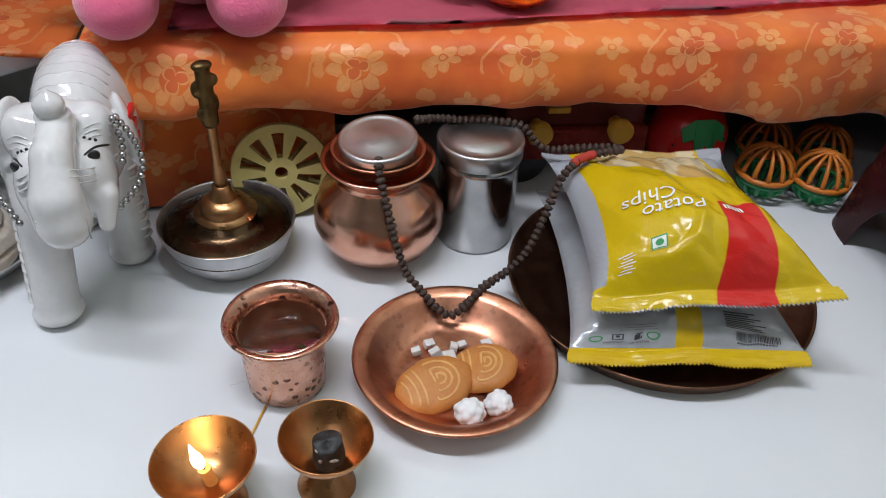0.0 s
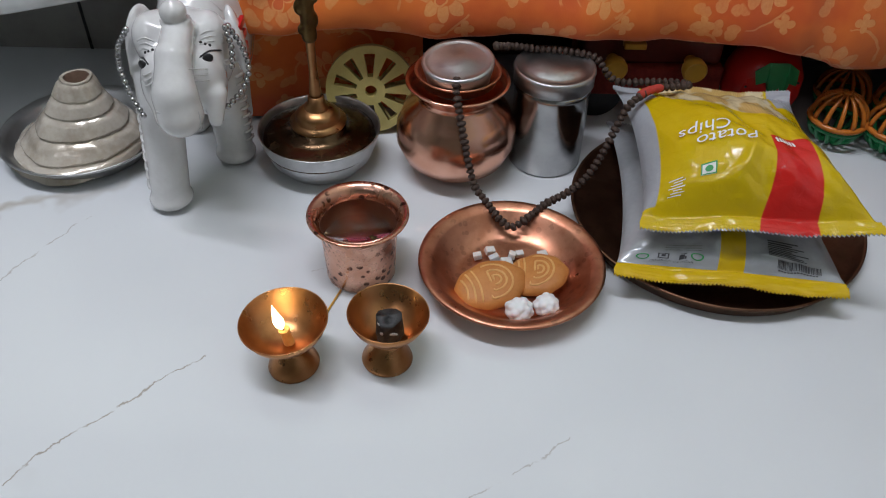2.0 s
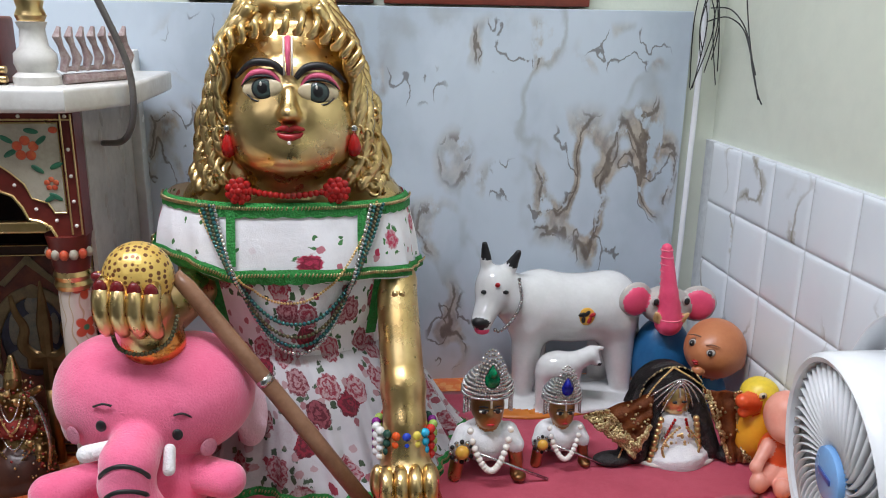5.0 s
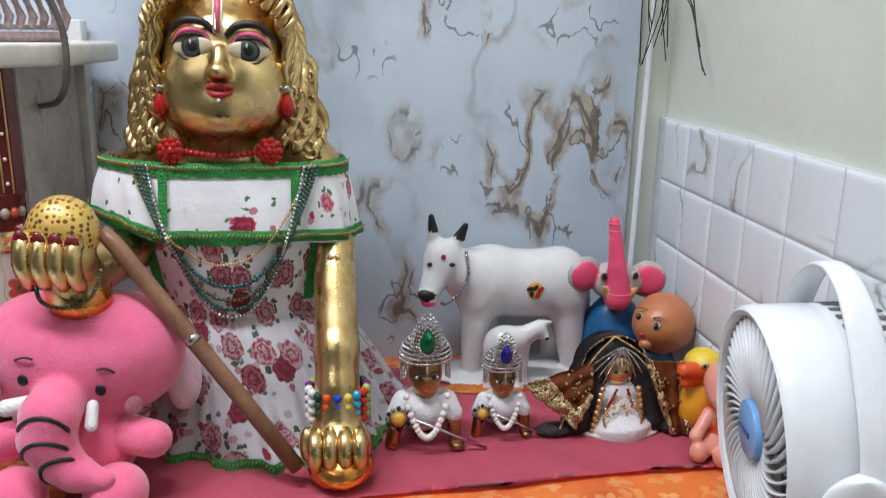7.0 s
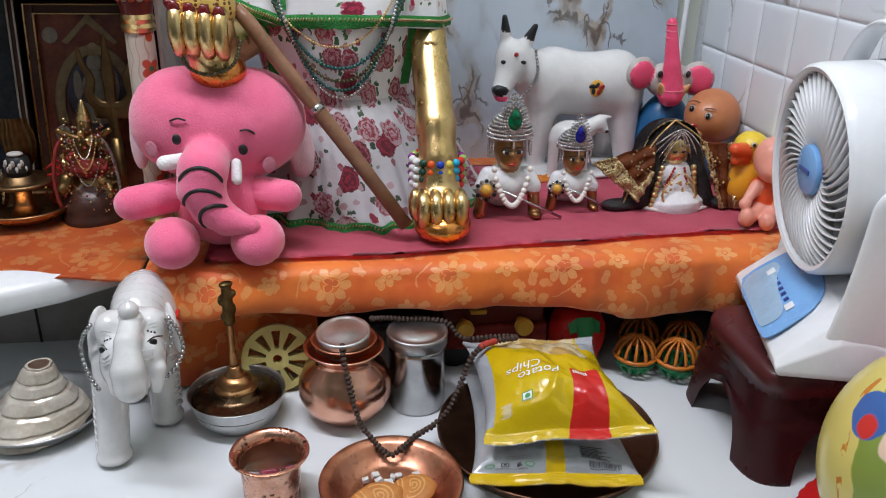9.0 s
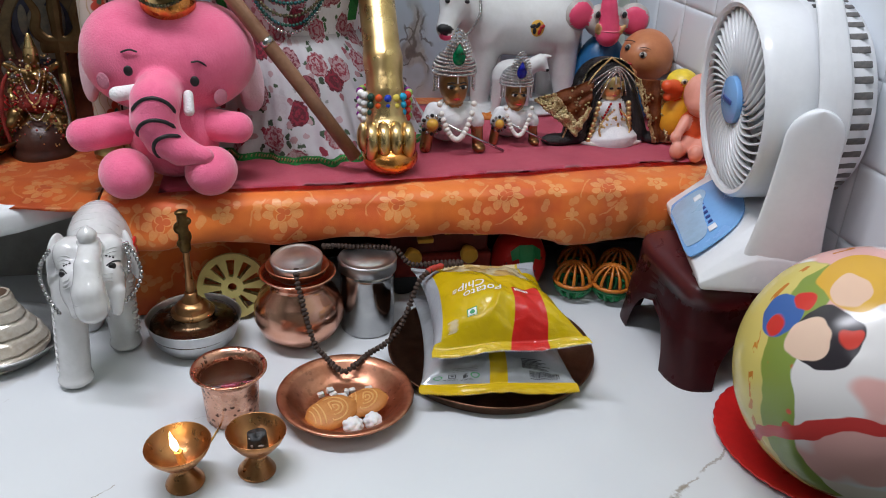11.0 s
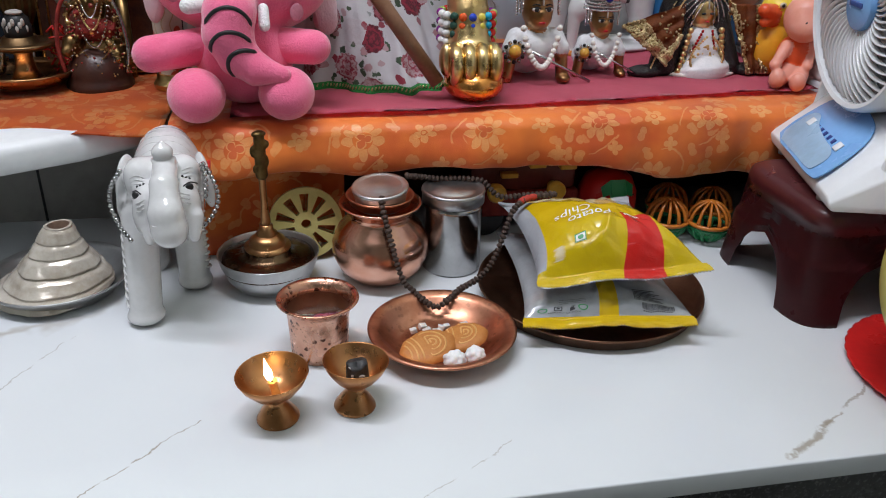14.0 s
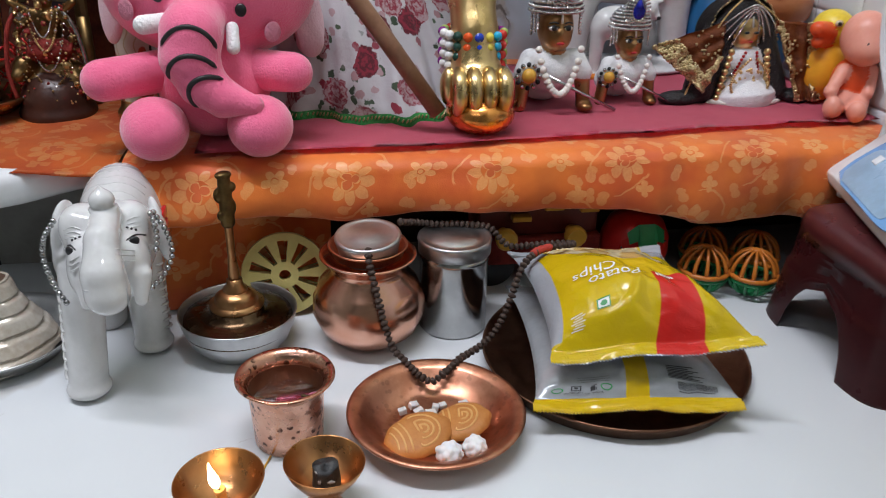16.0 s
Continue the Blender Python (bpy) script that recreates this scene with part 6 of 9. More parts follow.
M_BAG_FRONT = printed_film()
bag, on_bag = snack_bag("puffed yellow potato chip bag with a red label, lying upside down", (0.2675, 0.4915, 0.0630), (-1.0, 0, -2), 0.136, 0.168, 0.037, 0.013, 3.1, paint_front, [M_BAG_FRONT, M_SILVER_FILM], 0.0075, -0.008, 0.010)
part("lettering", lettering("Potato", on_bag, 0.375, 0.455, 0.110, 0.078, True, shear=0.25), None, bag, "white printed words").data.materials.append(M_INK_WHITE)
part("lettering", lettering("Chips", on_bag, 0.285, 0.520, 0.110, 0.078, True, shear=0.25), None, bag, "white printed words").data.materials.append(M_INK_WHITE)
bm = bmesh.new()
patch(bm, on_bag, 0.235, 0.305, 0.285, 0.345)
part("print_square", bm, M_INK_WHITE, bag)
bm = bmesh.new()
for a, b, c, d in ((0.235, 0.305, 0.285, 0.291), (0.235, 0.305, 0.339, 0.345), (0.235, 0.241, 0.285, 0.345), (0.299, 0.305, 0.285, 0.345)):
    patch(bm, on_bag, a, b, c, d, 0.0008, 2)
f = stuck(on_bag, 0.0009)
bm.faces.new([bm.verts.new(f(0.270 + 0.018 * math.cos(TAU * k / 14), 0.315 + 0.016 * math.sin(TAU * k / 14))) for k in range(14)])
part("print_mark", bm, M_INK_GREEN, bag)
bm = bmesh.new()
for k in range(6):
    patch(bm, on_bag, 0.615 + 0.019 * k, 0.627 + 0.019 * k, 0.452 + 0.002 * k, 0.478 + 0.002 * k, 0.0007, 2)
part("brand_bar", bm, M_INK_WHITE, bag)["kind"] = "stuff"
bm = bmesh.new()
for k in range(7):
    patch(bm, on_bag, 0.10 + 0.010 * (k % 3), 0.16 + 0.012 * (k % 2), 0.20 + 0.018 * k, 0.206 + 0.018 * k, 0.0007, 2)
part("print_bar", bm, M_INK_WHITE, bag)["kind"] = "stuff"


def paint_back(u, v, side):
    if v < 0.095:
        return 0
    if 0.44 < u < 0.56 and side > 0:
        return 0
    return 1


bag_b, on_b = snack_bag("silver back of a chip bag with barcode and small print", (0.2680, 0.4855, 0.0255), (0, 0, -6.5), 0.150, 0.176, 0.021, 0.018, 8.4, paint_back, [M_YELLOW_FILM, M_SILVER_FILM], crumple=0.35)
bm = bmesh.new()
rng = random.Random(7)
u = 0.70
while u < 0.90:
    wdt = rng.choice((0.0022, 0.0034, 0.005))
    patch(bm, on_b, u, u + wdt, 0.135, 0.205, 0.0006, 2)
    u += wdt + rng.choice((0.0026, 0.004))
part("barcode", bm, M_INK, bag_b, "black barcode")
bm = bmesh.new()
for k in range(13):
    patch(bm, on_b, 0.705 + 0.014 * k, 0.715 + 0.014 * k, 0.118, 0.127, 0.0006, 1)
for k in range(9):
    patch(bm, on_b, 0.655, 0.655 + rng.uniform(0.10, 0.19), 0.23 + 0.013 * k, 0.237 + 0.013 * k, 0.0006, 1)
for k in range(3):
    patch(bm, on_b, 0.20, 0.20 + 0.16, 0.215 + 0.02 * k, 0.2175 + 0.02 * k, 0.0006, 2)
part("print_bar", bm, M_INK, bag_b, "rows of small grey print")["kind"] = "stuff"
f = stuck(on_b, 0.0007)
for cu0 in (0.105, 0.345):
    n = 20
    bm = bmesh.new()
    for r0, r1 in ((0.030, 0.023),):
        o = [bm.verts.new(f(cu0 + r0 * math.cos(TAU * k / n), 0.165 + r0 * 0.85 * math.sin(TAU * k / n))) for k in range(n)]
        i = [bm.verts.new(f(cu0 + r1 * math.cos(TAU * k / n), 0.165 + r1 * 0.85 * math.sin(TAU * k / n))) for k in range(n)]
        for k in range(n):
            bm.faces.new((o[k], o[(k + 1) % n], i[(k + 1) % n], i[k]))
    part("print_ring", bm, M_INK_GREEN, bag_b)
bm = bmesh.new()
for a, b, c, d in ((0.172, 0.222, 0.142, 0.148), (0.172, 0.222, 0.182, 0.188), (0.172, 0.178, 0.142, 0.188), (0.216, 0.222, 0.142, 0.188), (0.188, 0.206, 0.156, 0.174), (0.268, 0.290, 0.142, 0.176), (0.274, 0.298, 0.180, 0.186), (0.292, 0.298, 0.142, 0.160)):
    patch(bm, on_b, a, b, c, d, 0.0006, 1)
part("print_icon", bm, M_INK, bag_b)["kind"] = "stuff"
part("lettering", lettering("PRODUCT OF INDIA", on_b, 0.235, 0.118, 0.021, 0.016, False), None, bag_b, "tiny printed words").data.materials.append(M_INK)


# ---- figures on the counter and the shelf ----
def figure(name, prims, materials, base, label, category, h=0.002, k=0.006, extra=None, group=""):
    """A statue or toy as one mesh, with its origin at its base."""
    me = blob(name, prims, materials, h, k, extra)
    me.transform(Matrix.Translation(-Vector(base)))
    return single(name, me, None, label, category, base, group=group)


def strand(name, label, pts, r, material, gap=2.0, category="beads", squash=1.0):
    """A string of small round beads as one thing."""
    bm = bmesh.new()
    q = even([Vector(p) for p in spline(pts, 30 * len(pts))], r * gap)
    for p in q:
        ball(bm, p, (r, r, r * squash), 8, mat=0)
    return single(name, bm, material, label, category, sharp=180, kind="stuff")


# white glazed elephant with bead chains on its ears
def elephant_marks(bm):
    skin = mathutils.bvhtree.BVHTree.FromPolygons(SKIN["verts"].tolist(), SKIN["faces"].tolist())

    def front(x, z, lift=0.0):
        """The place on the glaze met from the front, a little above."""
        d = Vector((0.0, 0.92, -0.39))
        hit = skin.ray_cast(Vector((x, 0.5, z)) - 0.3 * d, d)
        return hit[0] - lift * d if hit[0] is not None else Vector((x, 0.5, z))

    def crease(pts, r, mat=0):
        q = [front(x, z, 0.0002) for x, z in pts]
        tube(bm, spline([tuple(v) for v in q], 12), [r * 0.3] + [r] * 10 + [r * 0.3], 6, mat)

    for x, z, e in ((-0.1215, 0.1180, -1), (-0.0800, 0.1235, 1)):
        c = front(x, z)
        ball(bm, tuple(c), (0.0036, 0.0016, 0.0034), 14, 1, (0, -20 * e, 28 * e))
        ball(bm, tuple(front(x - 0.0008, z + 0.0010, 0.0015)), 0.0007, 6, 0)
        crease([(x - 0.0046, z + 0.0022 - 0.0014 * e), (x, z + 0.0044), (x + 0.0046, z + 0.0022 + 0.0014 * e)], 0.0007, 1)
        for k in range(3):
            ball(bm, tuple(front(x - 0.0058 * e + 0.0026 * k * e, z + 0.0100 - 0.0010 * k)), 0.0011, 6, 1)
        for k in range(3):
            crease([(x - 0.0070, z - 0.0042 - 0.0036 * k), (x, z - 0.0066 - 0.0038 * k), (x + 0.0065, z - 0.0038 - 0.0036 * k)], 0.00045)
        for k in range(3):
            crease([(x - 0.0060, z + 0.0085 + 0.0034 * k), (x, z + 0.0106 + 0.0036 * k), (x + 0.0060, z + 0.0085 + 0.0034 * k)], 0.00045)
    # wrinkles over the back
    for k in range(9):
        q = []
        for j in range(9):
            hit = skin.ray_cast(Vector((-0.136 + 0.0062 * j, 0.546 + 0.0078 * k + 0.0020 * abs(j - 4), 0.3)), Vector((0, 0, -1)))
            if hit[0] is not None and hit[0].z > 0.07:
                q.append(tuple(hit[0]))
        if len(q) > 3:
            tube(bm, q, 0.0005, 6, 0)
    for k in range(4):
        z = 0.128 - 0.0095 * k
        box(bm, (-0.0700, 0.528, z - 0.0028), (-0.0668, 0.545, z + 0.0028), 0.0008, 2)
    # folds down the legs and across the trunk
    for k in range(9):
        z = 0.074 - 0.0070 * k
        for cx, cy, a0 in ((-0.1300 + 0.0235 * (z - 0.01), 0.5000 + 0.235 * (z - 0.01), 2.5), (-0.0938, 0.5592, -0.5)):
            tube(bm, [(cx + 0.0148 * math.cos(a), cy - 0.0148 * math.sin(a), z + 0.004 * (a - a0)) for a in (a0 + 1.15 * j / 9 for j in range(10))], [0.0004] + [0.0013] * 8 + [0.0004], 6, 0)
    for k in range(5):
        y, z, r = 0.4765 - 0.0034 * k, 0.1335 - 0.0062 * k, 0.0108 + 0.0008 * k
        tube(bm, [(-0.0972 + r * math.sin(a), y - r * 0.99 * math.cos(a), z + 0.004 * math.cos(a)) for a in (-0.8 + 1.6 * j / 9 for j in range(10))], [0.0003] + [0.0008] * 8 + [0.0003], 6, 0)
    # thin grey line painted in for the shade of the trunk's side crease
    tube(bm, spline([(-0.0885, 0.4760, 0.1400), (-0.0858, 0.4640, 0.1230), (-0.0820, 0.4560, 0.1080), (-0.0815, 0.4550, 0.0970)], 16), 0.0006, 5, 3)


figure("elephant_statue", [
    ("ball", 0, (-0.1090, 0.592, 0.090), (0.0325, 0.056, 0.047)), ("ball", 0, (-0.1090, 0.582, 0.1185), (0.0210, 0.038, 0.0265), None, 0.022),
    ("ball", 0, (-0.1035, 0.523, 0.1120), (0.0310, 0.029, 0.0320), None, 0.006), ("ball", 0, (-0.1220, 0.515, 0.1305), (0.0120, 0.0145, 0.0145), None, 0.010), ("ball", 0, (-0.0855, 0.517, 0.1310), (0.0120, 0.0145, 0.0145), None, 0.010),
    ("limb", 0, (-0.0980, 0.500, 0.1435), (-0.0975, 0.477, 0.1350), 0.0100, 0.0106, 0.005), ("limb", 0, (-0.0975, 0.477, 0.1350), (-0.0965, 0.463, 0.1170), 0.0106, 0.0138, 0.003), ("limb", 0, (-0.0965, 0.463, 0.1170), (-0.0950, 0.4605, 0.1045), 0.0138, 0.0146, 0.002),
    ("ball", 0, (-0.0855, 0.495, 0.1080), (0.0130, 0.0160, 0.0240), None, 0.008), ("ball", 0, (-0.1145, 0.494, 0.1060), (0.0130, 0.0160, 0.0240), None, 0.008), ("limb", 0, (-0.0785, 0.486, 0.1040), (-0.0790, 0.4790, 0.0890), 0.0078, 0.0048, 0.003), ("limb", 0, (-0.1150, 0.484, 0.1020), (-0.1135, 0.4770, 0.0890), 0.0072, 0.0046, 0.003),
    ("ball", 0, (-0.0985, 0.4970, 0.1555), (0.0084, 0.0084, 0.0076), None, 0.0012), ("limb", 0, (-0.0985, 0.4970, 0.1600), (-0.0985, 0.4970, 0.1650), 0.0036, 0.0012, 0.003), ("ball", 0, (-0.0985, 0.4985, 0.1490), (0.0100, 0.0095, 0.0030), None, 0.001),
    ("ball", 0, (-0.1365, 0.532, 0.116), (0.0055, 0.017, 0.027), (0, 6, -16), 0.003), ("ball", 0, (-0.0725, 0.538, 0.115), (0.0055, 0.017, 0.026), (0, -6, 20), 0.003),
    ("limb", 0, (-0.1280, 0.521, 0.095), (-0.1300, 0.500, 0.012), 0.0152, 0.0140, 0.008), ("ball", 0, (-0.1300, 0.499, 0.0072), (0.0160, 0.0160, 0.0072), None, 0.003),
    ("limb", 0, (-0.0950, 0.561, 0.090), (-0.0938, 0.559, 0.012), 0.0152, 0.0140, 0.008), ("ball", 0, (-0.0935, 0.558, 0.0072), (0.0158, 0.0160, 0.0072), None, 0.003),
    ("limb", 0, (-0.1330, 0.608, 0.090), (-0.1370, 0.603, 0.010), 0.0180, 0.0155, 0.012), ("limb", 0, (-0.1000, 0.620, 0.090), (-0.1000, 0.624, 0.010), 0.0180, 0.0155, 0.012),
], [M_CERAMIC, M_BLACK_PL, M_RED, M_GREY], (-0.112, 0.55, 0.0), "white glazed ceramic elephant standing on the marble counter", "figurine", 0.0013, 0.006, elephant_marks)
for pts in ([(-0.070, 0.512, 0.139), (-0.063, 0.512, 0.124), (-0.0605, 0.510, 0.108), (-0.066, 0.503, 0.096), (-0.077, 0.494, 0.087)], [(-0.0715, 0.510, 0.139), (-0.069, 0.508, 0.125), (-0.0705, 0.506, 0.112)], [(-0.135, 0.508, 0.137), (-0.1450, 0.512, 0.122), (-0.1475, 0.512, 0.106), (-0.141, 0.502, 0.092), (-0.131, 0.491, 0.082)]):
    strand("bead_chain", "dark silver bead chain hung on the elephant's ear", pts, 0.0022, M_CHAIN, 2.0)


# pink plush elephant
TRUNK = [((-0.0410, 0.6230, 0.2500), (-0.0440, 0.6070, 0.2430), 0.0215, 0.0225), ((-0.0440, 0.6070, 0.2430), (-0.0465, 0.6035, 0.2260), 0.0225, 0.0218), ((-0.0465, 0.6035, 0.2260), (-0.0390, 0.6010, 0.2070), 0.0218, 0.0180), ((-0.0390, 0.6010, 0.2070), (-0.0240, 0.5970, 0.1960), 0.0180, 0.0145), ((-0.0240, 0.5970, 0.1960), (-0.0020, 0.5930, 0.1910), 0.0145, 0.0085)]


def limb_gap(p, a, b, ra, rb):
    """Distance from a point to a tapered limb."""
    a, b = Vector(a), Vector(b)
    t = max(0.0, min(1.0, (p - a).dot(b - a) / (b - a).length_squared))
    return (p - a.lerp(b, t)).length - (ra + (rb - ra) * t)


plush = thing("plush_elephant", "bright pink plush elephant with white tusks seated on the shelf", "plush toy", (-0.033, 0.640, SHELF_Z))
PLUSH_BASE = Vector((-0.033, 0.640, SHELF_Z))


def plush_part(name, shape, material, label="", k=0.006, h=0.0021):
    """One sewn piece of the toy: a list of soft forms, or a ready bmesh."""
    me = blob(name, shape, [material], h, k) if isinstance(shape, list) else finish(shape, name, material, 80)
    me.transform(Matrix.Translation(-PLUSH_BASE))
    return part(name, me, None, plush, label)


plush_part("head_and_body", [
    ("ball", 0, (-0.0345, 0.6770, 0.2650), (0.0810, 0.0560, 0.0560)), ("ball", 0, (-0.0720, 0.6750, 0.2810), (0.0440, 0.0480, 0.0430), None, 0.02), ("ball", 0, (0.0020, 0.6770, 0.2770), (0.0440, 0.0480, 0.0440), None, 0.02),
    ("ball", 0, (-0.0360, 0.6560, 0.1950), (0.0460, 0.0420, 0.0460), None, 0.006), *(("limb", 0, *g, 0.004) for g in TRUNK),
], M_PLUSH)
plush_part("arm", [("limb", 0, (-0.0740, 0.6480, 0.2060), (-0.1180, 0.6300, 0.2030), 0.0170, 0.0165)], M_PLUSH)
plush_part("arm", [("limb", 0, (0.0020, 0.6460, 0.2060), (0.0290, 0.6310, 0.2070), 0.0170, 0.0160)], M_PLUSH)
plush_part("leg", [("ball", 0, (-0.0795, 0.6070, 0.1700), (0.0258, 0.0300, 0.0245), (0, 0, 10))], M_PLUSH)
plush_part("leg", [("ball", 0, (0.0015, 0.6080, 0.1700), (0.0258, 0.0290, 0.0245), (0, 0, -8))], M_PLUSH)
plush_part("ear", [("ball", 0, (-0.1170, 0.6960, 0.2560), (0.0085, 0.0260, 0.0380), (0, 6, 26))], M_PLUSH_PALE, "pale pink floppy ear")
plush_part("ear", [("ball", 0, (0.0430, 0.6980, 0.2380), (0.0090, 0.0240, 0.0330), (0, -10, -26)), ("ball", 0, (0.0440, 0.6920, 0.2200), (0.0120, 0.0150, 0.0120))], M_PLUSH_PALE, "pale pink floppy ear")
plush_part("tusk", [("limb", 0, (-0.0600, 0.6180, 0.2500), (-0.0790, 0.6130, 0.2485), 0.0070, 0.0072)], M_PLUSH_WHITE, "white felt tusk", h=0.0014)
plush_part("tusk", [("limb", 0, (-0.0150, 0.6220, 0.2440), (-0.0145, 0.6120, 0.2310), 0.0050, 0.0052)], M_PLUSH_WHITE, "white felt tusk", h=0.0012)
for x, y, z in ((-0.0675, 0.6222, 0.2685), (-0.0075, 0.6222, 0.2575)):
    plush_part("eye", ball(bmesh.new(), (x, y, z), (0.0044, 0.0022, 0.0052), 14), M_BLACK_PL, "black stitched eye")
for pts in ([(-0.0720, 0.6225, 0.2860), (-0.0640, 0.6205, 0.2890), (-0.0575, 0.6215, 0.2865)], [(-0.0090, 0.6205, 0.2765), (-0.0020, 0.6215, 0.2770), (0.0045, 0.6245, 0.2720)]):
    plush_part("eyebrow", tube(bmesh.new(), spline(pts, 10), 0.0010, 6), M_BLACK_PL, "thin black eyebrow")
for x, y, z, t in ((-0.0930, 0.6295, 0.2570, -34), (0.0150, 0.6318, 0.2390, 36)):
    plush_part("cheek", ball(bmesh.new(), (x, y, z), (0.0078, 0.0016, 0.0082), 16, 0, (0, 0, t)), M_PLUSH_CHEEK, "rose felt cheek")
for c, d in (((-0.0440, 0.6070, 0.2390), (-0.05, -0.2, -1)), ((-0.0460, 0.6035, 0.2210), (0.25, -0.1, -1)), ((-0.0370, 0.6010, 0.2040), (0.80, -0.1, -0.75))):
    d = Vector(d).normalized()
    side = V(0, 1, 0).cross(d).normalized()
    front = d.cross(side) if d.cross(side).y < 0 else side.cross(d)
    pts = []
    for k in range(20):
        a = 0.55 + 2.05 * k / 19
        o, n = Vector(c) - d * 0.030 * (math.sin(a) - 0.72), math.cos(a) * side + math.sin(a) * front
        q = 0.036
        while q > 0.010 and all(limb_gap(o + n * q, *g) > 0 for g in TRUNK):
            q -= 0.0004
        pts.append(o + n * (q + 0.0004))
    plush_part("trunk_stripe", tube(bmesh.new(), pts, [0.0008] + [0.0021] * 18 + [0.0008], 8), M_BLACK_PL, "black stitched stripe")


# large gilt figure
def idol_marks(bm):
    for x, z, s in ((0.0655, 0.5330, -1), (0.1130, 0.5300, 1)):
        y = 0.7204
        lid = lambda h, d, r0, r1, m, n=18: tube(bm, spline([(x - 0.0185, y + 0.0028 - 0.003 * s, z - 0.002 * s), (x - 0.008, y - d, z + h), (x + 0.008, y - d, z + h), (x + 0.0185, y + 0.0028 + 0.003 * s, z + 0.002 * s)], n), [r0 + (r1 - r0) * math.sin(math.pi * k / (n - 1)) for k in range(n)], 8, m)
        ball(bm, (x, y, z), (0.0184, 0.0040, 0.0092), 22, 2, (0, 5 * s, 13 * s))
        ball(bm, (x, y - 0.0026, z + 0.0002), (0.0098, 0.0018, 0.0092), 18, 4, (0, 0, 8 * s))
        ball(bm, (x, y - 0.0034, z + 0.0002), (0.0084, 0.0015, 0.0079), 18, 5, (0, 0, 8 * s))
        ball(bm, (x, y - 0.0043, z + 0.0010), (0.0050, 0.0010, 0.0052), 14, 4, (0, 0, 8 * s))
        # small pearl fleck painted as the eye's bright highlight
        ball(bm, (x - 0.0012, y - 0.0051, z + 0.0048), (0.0010, 0.0006, 0.0020), 8, 7)
        lid(0.0100, 0.0024, 0.0006, 0.0013, 4)
        lid(-0.0094, 0.0018, 0.0004, 0.0008, 4)
        lid(0.0130, 0.0004, 0.0006, 0.0030, 6)
        tube(bm, spline([(x - 0.019 * s, y - 0.0022, z + 0.0125), (x - 0.009 * s, y - 0.0014, z + 0.0215), (x + 0.009 * s, y + 0.0006, z + 0.0215), (x + 0.0235 * s, y + 0.0095, z + 0.0085)], 18), [0.0012 + 0.0024 * math.sin(math.pi * min(1.0, 0.12 + k / 19)) for k in range(18)], 8, 4)
    # full lips with a notch above
    for s in (-1, 1):
        tube(bm, spline([(0.0880, 0.7062, 0.4992), (0.0880 + 0.0045 * s, 0.7052, 0.5012), (0.0880 + 0.0100 * s, 0.7082, 0.4995), (0.0880 + 0.0150 * s, 0.7130, 0.4990)], 12), [0.0022, 0.0025, 0.0027, 0.0027, 0.0026, 0.0024, 0.0022, 0.0020, 0.0017, 0.0014, 0.0010, 0.0005], 8, 3)
    tube(bm, spline([(0.0740, 0.7125, 0.4985), (0.0800, 0.7080, 0.4945), (0.0880, 0.7058, 0.4930), (0.0960, 0.7080, 0.4945), (0.1020, 0.7125, 0.4985)], 15), [0.0008 + 0.0027 * math.sin(math.pi * k / 14) for k in range(15)], 8, 3)
    tube(bm, [(0.0880, 0.7150, 0.5450), (0.0880, 0.7170, 0.5620), (0.0880, 0.7235, 0.5770)], [0.0014, 0.0022, 0.0026], 8, 6)
    for x in (0.0845, 0.0915):
        tube(bm, [(x, 0.7145, 0.545), (x, 0.7170, 0.562), (x, 0.7235, 0.577)], 0.0009, 6, 7)
    ball(bm, (0.0875, 0.7035, 0.4885), 0.0018, 8, 7)
    # waving locks of hair down both sides of the face, with small curls at their ends
    rng = random.Random(11)
    inner = [(0.600, 0.026), (0.572, 0.050), (0.540, 0.0580), (0.500, 0.0590), (0.470, 0.0600), (0.442, 0.0560)]
    outer = [(0.612, 0.036), (0.572, 0.058), (0.541, 0.0680), (0.508, 0.0790), (0.457, 0.0880), (0.432, 0.0890)]

    def along(keys, t):
        q = t * (len(keys) - 1)
        i = min(int(q), len(keys) - 2)
        f = q - i
        return keys[i][0] * (1 - f) + keys[i + 1][0] * f, keys[i][1] * (1 - f) + keys[i + 1][1] * f

    for s in (-1, 1):
        for j in range(9):
            w = j / 8
            pts = []
            for k in range(40):
                t = k / 39
                (za, xa), (zb, xb) = along(inner, t), along(outer, t)
                wave = (0.0018 + 0.0030 * t) * math.sin(t * 30 + j * 1.9 + s)
                pts.append((0.0855 + s * (xa + (xb - xa) * w + wave), 0.7440 + 0.026 * w * w + (0.002 + 0.002 * t) * math.cos(t * 30 + j * 1.9), za + (zb - za) * w))
            tube(bm, pts, [0.0050 + 0.0008 * math.sin(k * 0.9 + j) for k in range(40)], 8, 1)
        for k in range(20):
            t = rng.uniform(0.58, 1.0)
            (za, xa), (zb, xb) = along(inner, t), along(outer, t)
            w = rng.uniform(0.1, 0.95)
            x, y, z = 0.0855 + s * (xa + (xb - xa) * w), 0.7400 + 0.024 * w * w, za + (zb - za) * w
            r = rng.uniform(0.0048, 0.0066)
            a0 = rng.uniform(0, 6)
            tube(bm, [(x + r * (1 - 0.045 * j) * math.cos(a0 + s * j * 0.62), y - 0.001 + 0.0003 * j, z + r * (1 - 0.045 * j) * math.sin(a0 + s * j * 0.62)) for j in range(14)], 0.0019, 6, 1)
